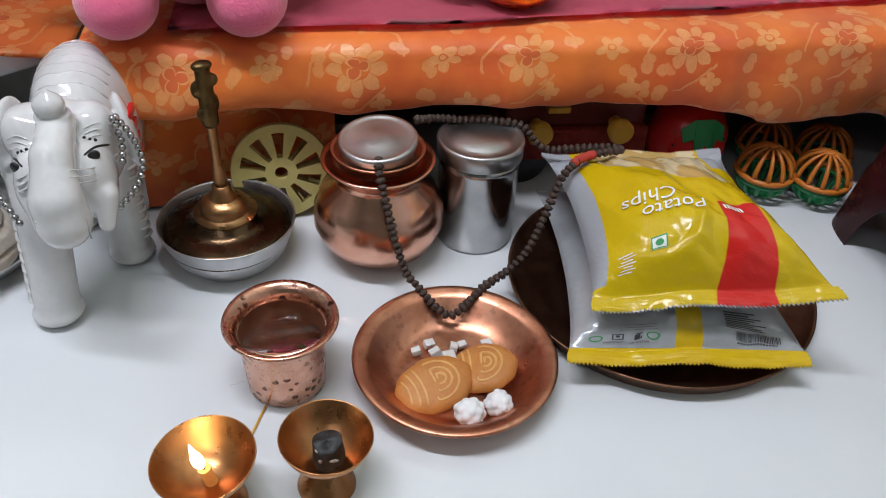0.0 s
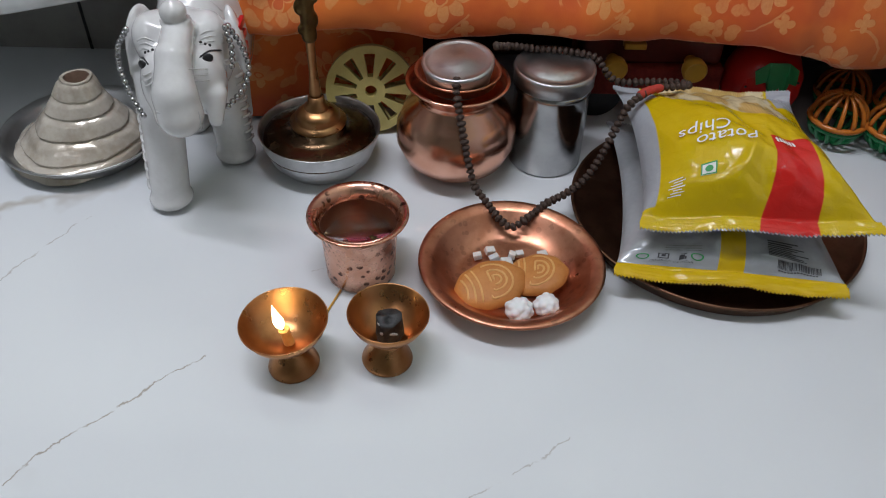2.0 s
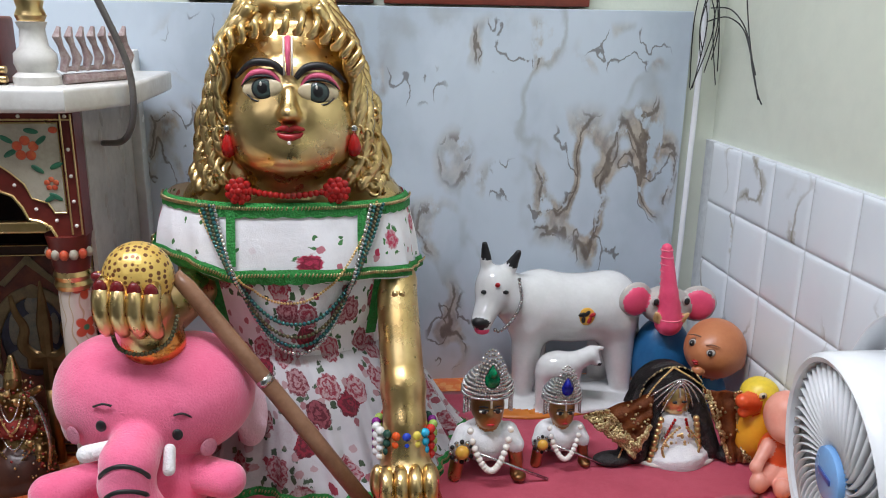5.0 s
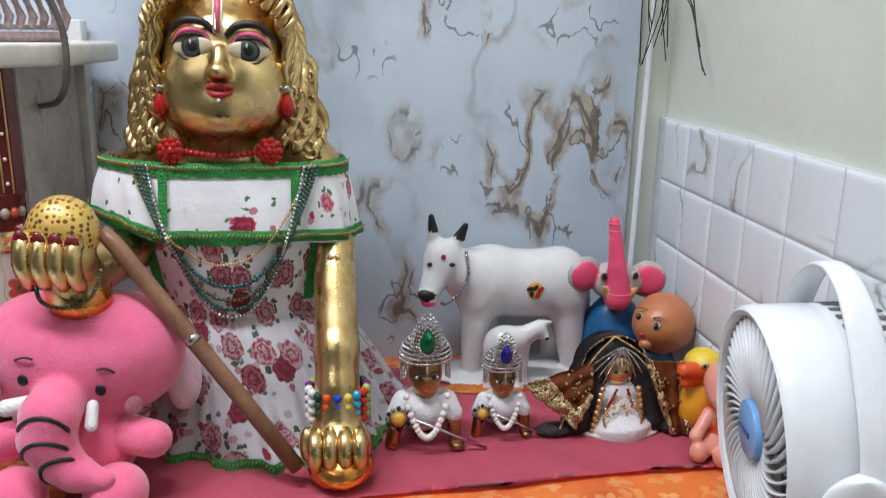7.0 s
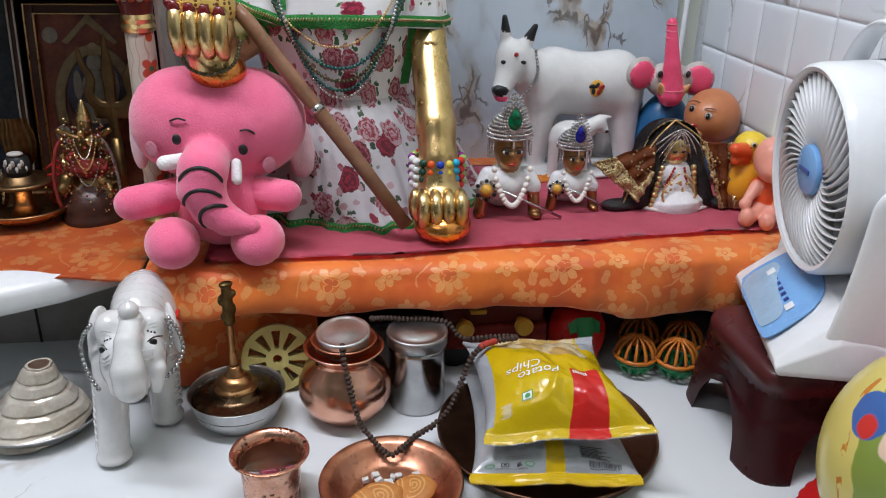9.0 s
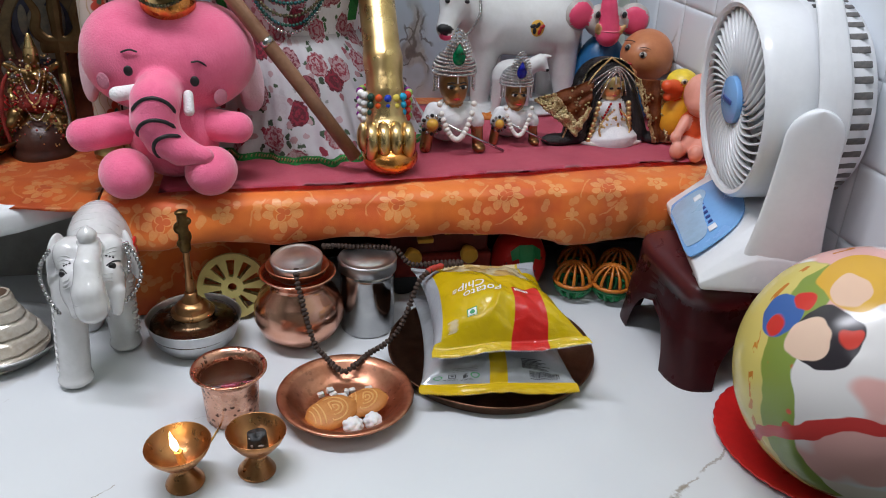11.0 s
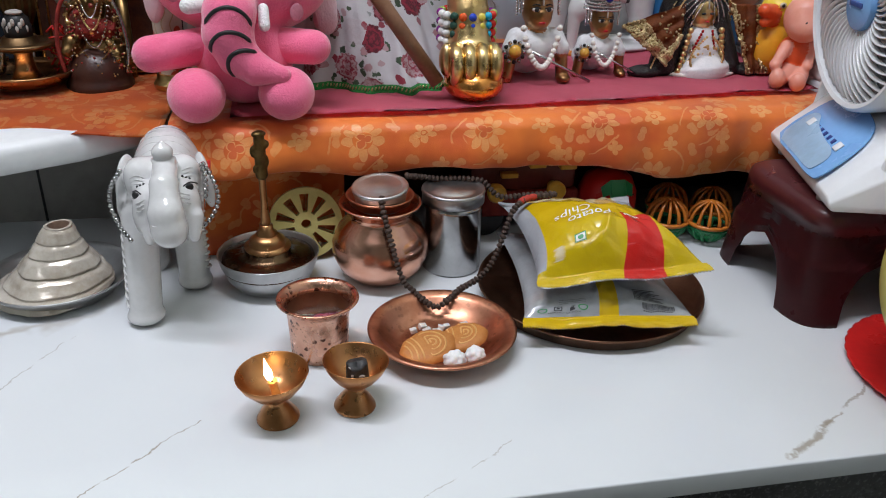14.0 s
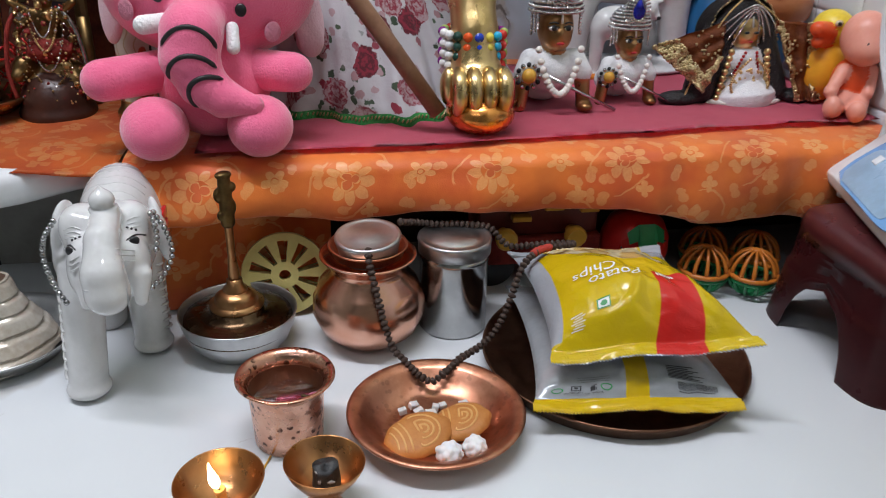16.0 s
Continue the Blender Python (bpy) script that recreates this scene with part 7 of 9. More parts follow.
    for k in range(15):
        a = math.pi * (k + 0.5) / 15
        x, z = 0.0875 + 0.0600 * math.cos(a), 0.5480 + 0.0390 * math.sin(a)
        for j in range(2):
            tube(bm, spline([(x, 0.742, z + 0.010 - 0.005 * j), (x + 0.005 * math.cos(a), 0.727 + 0.004 * j, z + 0.006), (x - 0.002, 0.724, z - 0.003 - 0.003 * j), (x - 0.006, 0.728, z - 0.006)], 9), 0.0030, 6, 1)
    # fingers of the two fists
    for k in range(4):
        x = 0.1665 + 0.0130 * k
        tube(bm, spline([(x, 0.642, 0.203), (x, 0.628, 0.197), (x, 0.6245, 0.183), (x, 0.632, 0.169)], 10), [0.0050, 0.0062, 0.0068, 0.0070, 0.0070, 0.0068, 0.0066, 0.0062, 0.0056, 0.0046], 10, 0)
        tube(bm, [(x + 0.0066, 0.6280, 0.199), (x + 0.0066, 0.6245, 0.186), (x + 0.0066, 0.6300, 0.174)], 0.0013, 6, 3)
        x = -0.0580 + 0.0128 * k
        low = 0.0016 * (k - 1.5)
        tube(bm, spline([(x, 0.640, 0.386 - low), (x, 0.6275, 0.379 - low), (x, 0.6240, 0.362 - low), (x + 0.001, 0.634, 0.344 - low)], 10), [0.0050, 0.0062, 0.0068, 0.0072, 0.0073, 0.0073, 0.0072, 0.0069, 0.0064, 0.0052], 10, 0)
        ball(bm, (x, 0.6262, 0.3835 - low), (0.0058, 0.0036, 0.0078), 10, 10)
        if k < 3:
            tube(bm, [(x + 0.0064, 0.6250, 0.379 - low), (x + 0.0064, 0.6215, 0.364 - low), (x + 0.0064, 0.6280, 0.349 - low)], [0.0008, 0.0016, 0.0010], 6, 10)
    for k in range(7):
        a = TAU * k / 6
        rr = 0.0062 if k < 6 else 0.0
        ball(bm, (0.1835 + rr * math.cos(a), 0.7275, 0.3340 + rr * math.sin(a)), (0.0036, 0.0026, 0.0036), 8, 0)


M_DOTTED, nt, bs = nodes_of("dotted_yellow")
v = node(nt, "ShaderNodeTexVoronoi", Scale=215.0, Randomness=0.35)
nt.links.new(coords(nt), v.inputs["Vector"])
nt.links.new(blend(nt, step(nt, v.outputs["Distance"], 0.44, 0.34), (0.74, 0.50, 0.13), (0.17, 0.06, 0.02)), bs.inputs["Base Color"])
bs.inputs["Roughness"].default_value, bs.inputs["Metallic"].default_value = 0.35, 0.3
bump(nt, bs, v.outputs["Distance"], 0.5, 0.001)
M_IRIS = surface("iris_green", (0.060, 0.085, 0.080), None, 40, 0.15)
M_ORANGE_GILT = copper_like("red_gilt", (0.80, 0.34, 0.09), (0.66, 0.22, 0.05), 0.22)
figure("gilt_statue", [
    ("ball", 0, (0.0865, 0.7740, 0.5240), (0.0590, 0.0570, 0.0570)), ("ball", 0, (0.0865, 0.7530, 0.4935), (0.0550, 0.0430, 0.0385), None, 0.02), ("ball", 0, (0.0255, 0.7560, 0.5000), (0.0080, 0.0090, 0.0190), None, 0.003), ("ball", 0, (0.1475, 0.7560, 0.5000), (0.0080, 0.0090, 0.0190), None, 0.003), ("ball", 0, (0.0625, 0.7420, 0.5040), (0.022, 0.026, 0.020), None, 0.015), ("ball", 0, (0.1125, 0.7420, 0.5040), (0.022, 0.026, 0.020), None, 0.015),
    ("ball", 0, (0.0880, 0.7080, 0.5130), (0.0085, 0.0110, 0.0060), None, 0.004), ("limb", 0, (0.0880, 0.7150, 0.5300), (0.0880, 0.7070, 0.5150), 0.0045, 0.0065, 0.006), ("ball", 0, (0.0870, 0.7480, 0.4780), (0.0500, 0.0370, 0.0300), None, 0.018), ("ball", 0, (0.0875, 0.7170, 0.4790), (0.0150, 0.0100, 0.0110), None, 0.016), ("ball", 0, (0.0815, 0.7110, 0.5105), (0.0046, 0.0060, 0.0042), None, 0.003), ("ball", 0, (0.0945, 0.7110, 0.5105), (0.0046, 0.0060, 0.0042), None, 0.003),
    ("limb", 0, (0.0860, 0.7720, 0.4700), (0.0860, 0.7760, 0.4280), 0.0440, 0.0480, 0.01),
    ("ball", 1, (0.0875, 0.7930, 0.5450), (0.0690, 0.0560, 0.0560), None, 0.003), ("limb", 1, (0.0400, 0.7760, 0.5500), (0.0260, 0.7720, 0.4520), 0.0230, 0.0280, 0.004), ("limb", 1, (0.1310, 0.7760, 0.5500), (0.1450, 0.7720, 0.4520), 0.0230, 0.0280, 0.004),
    ("ball", 1, (0.0900, 0.7950, 0.6000), (0.0400, 0.0360, 0.0220), None, 0.01),
    ("limb", 0, (0.0150, 0.7850, 0.4130), (0.1550, 0.7850, 0.4130), 0.0380, 0.0380, 0.015), ("ball", 0, (0.0850, 0.7900, 0.3500), (0.0750, 0.0480, 0.0900), None, 0.02),
    ("limb", 0, (0.1760, 0.7800, 0.3950), (0.1830, 0.7580, 0.3420), 0.0200, 0.0195, 0.006), ("limb", 0, (0.1830, 0.7540, 0.3420), (0.1855, 0.6900, 0.2600), 0.0200, 0.0205, 0.006), ("limb", 0, (0.1855, 0.6900, 0.2600), (0.1860, 0.6720, 0.2300), 0.0205, 0.0200, 0.006), ("limb", 0, (0.1860, 0.6720, 0.2300), (0.1860, 0.6640, 0.2000), 0.0190, 0.0230, 0.006),
    ("ball", 0, (0.1870, 0.6520, 0.1850), (0.0300, 0.0255, 0.0235), None, 0.005), ("ball", 0, (0.1590, 0.6430, 0.1900), (0.0075, 0.0100, 0.0170), None, 0.003), ("ball", 8, (0.1885, 0.6470, 0.1660), (0.0305, 0.0325, 0.0190), None, 0.004),
    ("limb", 0, (-0.0060, 0.7800, 0.3950), (-0.0060, 0.7560, 0.3450), 0.0200, 0.0195, 0.006), ("limb", 0, (-0.0060, 0.7540, 0.3450), (-0.0270, 0.6640, 0.3440), 0.0210, 0.0220, 0.006),
    ("ball", 0, (-0.0370, 0.6500, 0.3620), (0.0280, 0.0240, 0.0260), None, 0.004), ("limb", 0, (-0.0350, 0.6540, 0.3480), (-0.0310, 0.6590, 0.3340), 0.0220, 0.0230, 0.004), ("ball", 8, (-0.0290, 0.6600, 0.3260), (0.0265, 0.0235, 0.0200), None, 0.003), ("ball", 9, (-0.0360, 0.6570, 0.3850), (0.0285, 0.0270, 0.0300), None, 0.001), ("limb", 10, (-0.0630, 0.6500, 0.3850), (-0.0670, 0.6490, 0.3890), 0.0055, 0.0045, 0.002),
], [M_GOLD, M_GOLD, M_EYE_WHITE, M_LIP, M_BLACK_PL, M_IRIS, M_ROSE_LINE, M_PEARL, M_ORANGE_GILT, M_DOTTED, surface("dark_red_paint", (0.16, 0.012, 0.014), None, 60, 0.25)], (0.09, 0.75, SHELF_Z), "large gilt metal statue with painted eyes in a floral dress", "statue", 0.0023, 0.006, idol_marks)

# its dress: bodice, sleeves, gathered skirt and green lace trims
dress = thing("floral_dress", "white cotton dress with red roses and green lace trims", "dress", (0.09, 0.80, SHELF_Z))
DB = Vector((0.09, 0.80, SHELF_Z))


def ring(z):
    """Half-width, half-depth and centre of the dress at a height."""
    keys = [(0.438, 0.1020, 0.0600, 0.0850, 0.788), (0.425, 0.1100, 0.0660, 0.0850, 0.788), (0.392, 0.1180, 0.0720, 0.0850, 0.788), (0.358, 0.1220, 0.0750, 0.0850, 0.788), (0.357, 0.0960, 0.0740, 0.0870, 0.788), (0.320, 0.0900, 0.0720, 0.0885, 0.791), (0.290, 0.0850, 0.0680, 0.0890, 0.793), (0.276, 0.0850, 0.0680, 0.0900, 0.795), (0.255, 0.0980, 0.0820, 0.0960, 0.800), (0.200, 0.1180, 0.1020, 0.1080, 0.805), (0.165, 0.1320, 0.1180, 0.1120, 0.808), (0.1482, 0.1430, 0.1340, 0.1160, 0.808)]
    for a, b in zip(keys, keys[1:]):
        if z >= b[0]:
            t = (a[0] - min(z, a[0])) / (a[0] - b[0])
            return [a[i] + (b[i] - a[i]) * t for i in range(1, 5)]
    return keys[-1][1:]


def on_dress(a, z, lift=0.0):
    rx, ry, cx, cy = ring(z)
    fold = 1.0
    if z < 0.275:
        d = (0.275 - z) / 0.127
        fold = 1 + d ** 0.6 * 0.046 * math.sin(a * 23 + 2 * math.sin(a * 5)) + d * 0.03 * math.sin(a * 8 + 1) + d ** 0.5 * 0.012 * math.sin(a * 47 + 3)
    ca, sa = math.cos(a), math.sin(a)
    if z > 0.3575:
        ca, sa = math.copysign(abs(ca) ** 0.80, ca), math.copysign(abs(sa) ** 0.80, sa)
        fold += 0.022 * math.sin(a * 9 + 1) * (0.438 - z) / 0.08 + 0.012 * math.sin(a * 23 + z * 40) * (0.438 - z) / 0.08
        z -= (0.438 - z) / 0.08 * 0.009 * abs(ca) ** 3
        lifted = max(0.0, -ca - 0.45) / 0.55
        z += (0.438 - z) / 0.08 * 0.030 * lifted
        rx += 0.012 * lifted
    y = cy + (ry * fold + lift) * sa
    return cx + (rx * fold + lift) * ca, min(y, 0.925), z


def dress_part(name, z0, z1, nz, material, lift=0.0, a0=0.0, a1=TAU, label=""):
    n = 230
    bm = sheet(lambda u, v: (lambda p, a: (p[0] - DB.x, p[1] - DB.y, p[2] - DB.z, a * 0.125, p[2]))(on_dress(a0 + (a1 - a0) * u, z0 + (z1 - z0) * v, lift), a0 + (a1 - a0) * u), n, nz, closed=a1 - a0 > 6.2)
    return part(name, bm, material, dress, label, sharp=80)


dress_part("shoulder_band", 0.4290, 0.358, 16, M_FLORAL)
dress_part("bodice", 0.3572, 0.276, 20, M_FLORAL_DENSE)
dress_part("skirt", 0.280, 0.150, 30, M_FLORAL_SHADED, 0.002)
dress_part("lining", 0.200, 0.1490, 8, M_CLOTH_WHITE, -0.004)


def lace(name, z, width, lift, a0=math.pi, a1=TAU):
    n = 220
    bm = sheet(lambda u, v: (lambda p: (p[0] - DB.x, p[1] - DB.y, p[2] - DB.z - (0.0016 * abs(math.sin(u * n * 0.35)) if v > 0.9 else 0)))(on_dress(a0 + (a1 - a0) * u, max(z - width * v, 0.1484), lift + 0.0012 * math.sin(v * math.pi))), n, 5)
    lace_part = part(name, bm, M_GREEN_LACE, dress, "green lace trim", sharp=80)
    bm = bmesh.new()
    for k in range(150):
        p = on_dress(a0 + (a1 - a0) * (k + 0.5) / 150, max(z - width * 0.35, 0.1490), lift + 0.0026)
        ball(bm, (p[0] - DB.x, p[1] - DB.y, p[2] - DB.z), (0.0009, 0.0012, 0.0021), 6, turn=(0, 25, 0))
    part("gold_braid", bm, M_GOLD_THREAD, lace_part, "gold braid", sharp=180)["kind"] = "stuff"


lace("neck_trim", 0.4310, 0.0120, 0.0016)
lace("chest_trim", 0.3705, 0.0130, 0.0018)
lace("hem_trim", 0.1560, 0.0065, 0.0030, math.pi * 0.95, TAU * 1.03)
for x0, s in ((0.0320, -1), (0.1500, 1)):
    bm = sheet(lambda u, v: (lambda p: (p[0] + 0.004 * (2 * u - 1) - DB.x, p[1] - 0.0035 - DB.y, p[2] - DB.z))(on_dress(math.acos(max(-1, min(1, (abs(x0 - 0.085) / ring(0.425 - 0.05 * v)[0]) ** (1 / 0.80) * s)) ) * -1, 0.425 - 0.050 * v, 0.0)), 3, 16)
    part("strap_trim", bm, M_GREEN_LACE, dress, sharp=80)

# lace down both armholes
for x0 in (0.0120, 0.1640):
    def armhole(u, v):
        z = 0.3565 - 0.064 * v
        rx, ry, cx, cy = ring(z)
        p = on_dress(-math.acos(max(-0.97, min(0.97, (x0 + (0.010 * v if x0 < 0.09 else -0.010 * v) - cx) / rx))), z, 0.0018)
        return p[0] + 0.0062 * (2 * u - 1) - DB.x, p[1] - 0.0012 * math.sin(math.pi * u) - DB.y, p[2] + 0.0010 * math.sin(v * 90) * u - DB.z
    part("armhole_trim", sheet(armhole, 4, 40), M_GREEN_LACE, dress, "green lace trim", sharp=80)

# jewellery and props of the gilt figure


def hung(x0, x1, z0, zlow, lift, n=24):
    """A string hung over the dress front between two shoulder points."""
    out = []
    for k in range(n + 1):
        t = k / n
        z = zlow + (z0 - zlow) * abs(2 * t - 1) ** 2.2
        x = x0 + (x1 - x0) * t
        rx, ry, cx, cy = ring(z)
        c = max(-0.98, min(0.98, (x - cx) / (rx + lift)))
        wide = z > 0.3575
        out.append((x, cy - (ry + lift) * ((1 - abs(c) ** (2 / 0.80)) ** 0.40 if wide else math.sqrt(1 - c * c)), z))
    return out


M_TEAL_BEAD = surface("teal_bead", (0.03, 0.12, 0.16), (0.05, 0.18, 0.10), 300, 0.2, metal=0.4)
M_DARK_BEAD = surface("dark_bead", (0.08, 0.10, 0.06), (0.22, 0.16, 0.08), 300, 0.2, metal=0.5)
for k, (zl, m) in enumerate(((0.316, M_TEAL_BEAD), (0.302, M_DARK_BEAD), (0.292, M_TEAL_BEAD), (0.284, M_SILVER))):
    strand("bead_necklace", "long dark bead necklace hung over the dress", hung(0.0050 + 0.004 * k, 0.1700 - 0.004 * k, 0.428, zl, 0.0050), 0.0021, m, 1.9, "necklace")
strand("gold_chain", "thin gold chain hung over the dress", hung(0.0000, 0.1640, 0.430, 0.338, 0.0045), 0.0014, M_GOLD, 2.1, "necklace")
strand("red_necklace", "string of small red beads at the statue's neck", [(0.034, 0.732, 0.4450), (0.060, 0.7240, 0.4400), (0.0850, 0.7210, 0.4380), (0.110, 0.7240, 0.4400), (0.134, 0.732, 0.4450)], 0.0032, M_RED_BEAD, 1.6, "necklace")
ROSE_BEAD = finish(ball(bmesh.new(), (0, 0, 0), (0.0040, 0.0026, 0.0040), 8), "bead", M_RED_BEAD, 180)
for x in (0.0400, 0.1270):
    rosette = thing("red_rosette", "red beaded rosette on the necklace", "rosette", (x, 0.7260, 0.4420), group="rosettes")
    for n, r0 in ((9, 0.0090), (6, 0.0050), (1, 0.0)):
        for k in range(n):
            a = TAU * k / n
            ob = new("bead", ROSE_BEAD)
            ob.matrix_basis = pose(r0 * math.cos(a), -0.002 - 0.25 * (0.009 - r0), r0 * math.sin(a))
            ob.parent = rosette
for s in (-1, 1):
    ear = thing("earring", "red drop earring with a silver stud", "earring", (0.0875 + s * 0.0560, 0.736, 0.494), group="earrings")
    part("drop", lathe([(0.0, -0.024), (0.0050, -0.021), (0.0066, -0.015), (0.0050, -0.008), (0.0020, -0.002), (0.0, 0.0)], 18), M_RED_BEAD, ear)
    part("stud", ball(bmesh.new(), (0, -0.002, 0.003), (0.0034, 0.0024, 0.0034), 10), M_SILVER, ear)
strand("pearl_band", "double band of small pearls across the statue's hair", [(0.055, 0.765, 0.610), (0.072, 0.7560, 0.6125), (0.090, 0.7540, 0.6135), (0.108, 0.7560, 0.6125), (0.125, 0.765, 0.610)], 0.0024, M_PEARL, 1.9, "hair band")
strand("bangle", "dark twisted bangle round the raised fist", [(-0.060, 0.650, 0.342), (-0.050, 0.6330, 0.3320), (-0.032, 0.6310, 0.3270), (-0.012, 0.6360, 0.3350), (-0.004, 0.642, 0.356)], 0.0020, M_DARK_BEAD, 1.6, "bangle")

BEAD_COLOURS = [(0.80, 0.80, 0.78), (0.02, 0.07, 0.05), (0.75, 0.10, 0.02), (0.02, 0.06, 0.50), (0.75, 0.60, 0.10), (0.02, 0.38, 0.62), (0.60, 0.03, 0.02), (0.35, 0.50, 0.12), (0.22, 0.02, 0.22)]
bead_mats = [surface("glass_bead", c, None, 200, 0.18, grain=0) for c in BEAD_COLOURS]
bead_meshes = [finish(ball(bmesh.new(), (0, 0, 0), 0.0044, 12), "bead", m, 180) for m in bead_mats]
spacer = finish(ball(bmesh.new(), (0, 0, 0), (0.0016, 0.0016, 0.0040), 8), "spacer", M_GOLD, 180)
brace = thing("bead_bracelet", "four rows of many-coloured round beads on the gilt wrist", "bracelet", (0.1860, 0.6780, 0.2170))
for row in range(4):
    for k in range(18):
        a = -math.pi + TAU * (k + 0.5) / 18
        ci = {0: 0, 1: 0, 2: 1, 3: 2, 4: 3, 5: 4, 6: 5, 7: 6, 8: 7}.get(k, 8 if k == 9 else k % 9)
        ob = new("bead", bead_meshes[ci])
        ob.matrix_basis = pose(0.0268 * math.cos(a), 0.0262 * math.sin(a), 0.0120 - 0.0086 * row)
        ob.parent = brace

staff = thing("wooden_staff", "smooth brown wooden stick leaning between the statue's hands", "stick")
bm = bmesh.new()
tube(bm, [(-0.010, 0.6700, 0.382), (0.0, 0.6690, 0.371), (0.05, 0.6580, 0.3050), (0.10, 0.6480, 0.2380), (0.1500, 0.6400, 0.1680)], [0.0060, 0.0075, 0.0076, 0.0076, 0.0074], 18)
part("shaft", bm, M_WOOD, staff)
bm = bmesh.new()
tube(bm, [(0.0605, 0.6557, 0.2910), (0.0645, 0.6549, 0.2856)], 0.0079, 18)
part("band", bm, M_STEEL, staff, "thin silver band")


# white cow with a calf on an oval stand
def cow_marks(bm):
    for x, y, z in ((0.3120, 0.8420, 0.2980), (0.2880, 0.8440, 0.2980)):
        ball(bm, (x, y, z), (0.0046, 0.0026, 0.0026), 10, 1, (0, 12, 20))
    ball(bm, (0.4100, 0.8470, 0.2640), (0.0100, 0.0022, 0.0110), 14, 3)
    for k, (dx, dz) in enumerate(((-0.004, -0.003), (0.003, -0.004), (0.0, 0.004), (0.006, 0.002), (-0.006, 0.003))):
        ball(bm, (0.4100 + dx, 0.8455, 0.2640 + dz), (0.0028, 0.0016, 0.0046), 8, 4 if k % 2 else 1, (0, 20 * k, 0))
    ball(bm, (0.3020, 0.8385, 0.3080), (0.0030, 0.0014, 0.0030), 8, 4)


figure("cow_figurine", [
    ("ball", 0, (0.4050, 0.8840, 0.2620), (0.0740, 0.0380, 0.0420)), ("ball", 0, (0.3600, 0.8830, 0.2700), (0.0340, 0.0330, 0.0400), None, 0.02), ("ball", 0, (0.4500, 0.8840, 0.2660), (0.0330, 0.0340, 0.0390), None, 0.02),
    ("limb", 0, (0.3080, 0.8660, 0.2960), (0.3480, 0.8800, 0.2660), 0.0230, 0.0360, 0.012), ("ball", 0, (0.3020, 0.8620, 0.2990), (0.0210, 0.0220, 0.0250)),
    ("limb", 0, (0.2990, 0.8570, 0.2880), (0.2860, 0.8420, 0.2650), 0.0175, 0.0125, 0.008), ("ball", 1, (0.2830, 0.8340, 0.2660), (0.0105, 0.0070, 0.0060), None, 0.003), ("ball", 2, (0.2855, 0.8360, 0.2555), (0.0085, 0.0070, 0.0050), None, 0.004),
    ("limb", 0, (0.2940, 0.8640, 0.3180), (0.2920, 0.8620, 0.3300), 0.0075, 0.0066, 0.006), ("limb", 1, (0.2920, 0.8620, 0.3330), (0.2895, 0.8590, 0.3500), 0.0062, 0.0034, 0.001),
    ("limb", 0, (0.3160, 0.8660, 0.3130), (0.3220, 0.8640, 0.3220), 0.0085, 0.0075, 0.006), ("limb", 1, (0.3230, 0.8630, 0.3250), (0.3290, 0.8600, 0.3390), 0.0068, 0.0036, 0.001),
    ("limb", 0, (0.3480, 0.8700, 0.2450), (0.3420, 0.8680, 0.1600), 0.0210, 0.0125, 0.012), ("limb", 0, (0.3620, 0.9050, 0.2450), (0.3640, 0.9080, 0.1600), 0.0200, 0.0125, 0.012),
    ("limb", 0, (0.4550, 0.8740, 0.2450), (0.4650, 0.8700, 0.1600), 0.0240, 0.0125, 0.012), ("limb", 0, (0.4500, 0.9000, 0.2450), (0.4480, 0.9080, 0.1600), 0.0220, 0.0125, 0.012),
    ("limb", 0, (0.4790, 0.8860, 0.2800), (0.4860, 0.8820, 0.2000), 0.0070, 0.0045, 0.006), ("limb", 1, (0.4860, 0.8820, 0.1960), (0.4850, 0.8800, 0.1750), 0.0060, 0.0040, 0.001),
    ("ball", 0, (0.4000, 0.8760, 0.1530), (0.1080, 0.0500, 0.0085), None, 0.004), ("ball", 5, (0.3600, 0.8350, 0.1500), (0.0600, 0.0160, 0.0050), None, 0.003),
    ("ball", 0, (0.3760, 0.8350, 0.2080), (0.0255, 0.0180, 0.0185), None, 0.004), ("limb", 0, (0.3950, 0.8330, 0.2140), (0.4120, 0.8300, 0.2240), 0.0120, 0.0095, 0.006), ("limb", 0, (0.4120, 0.8300, 0.2240), (0.4180, 0.8270, 0.2170), 0.0085, 0.0060, 0.004), ("limb", 0, (0.4130, 0.8310, 0.2310), (0.4260, 0.8310, 0.2310), 0.0035, 0.0025, 0.002), ("limb", 0, (0.3580, 0.8330, 0.2000), (0.3560, 0.8320, 0.1580), 0.0090, 0.0060, 0.006), ("limb", 0, (0.3940, 0.8330, 0.2000), (0.3960, 0.8320, 0.1580), 0.0090, 0.0060, 0.006), ("ball", 1, (0.4205, 0.8230, 0.2150), (0.0035, 0.0035, 0.0030), None, 0.001),
], [M_CERAMIC, M_BLACK_PL, M_TOY_PINK, M_KNOB, M_LIP, M_ORANGE_PL], (0.40, 0.87, SHELF_Z), "white glazed cow with a calf on an oval stand", "figurine", 0.0021, 0.007, cow_marks)
strand("bead_chain", "dark bead chain round the cow's neck", [(0.3290, 0.8500, 0.3100), (0.3310, 0.8440, 0.2850), (0.3200, 0.8400, 0.2640), (0.3060, 0.8400, 0.2520), (0.3000, 0.8450, 0.2540)], 0.0023, M_CHAIN, 1.9)


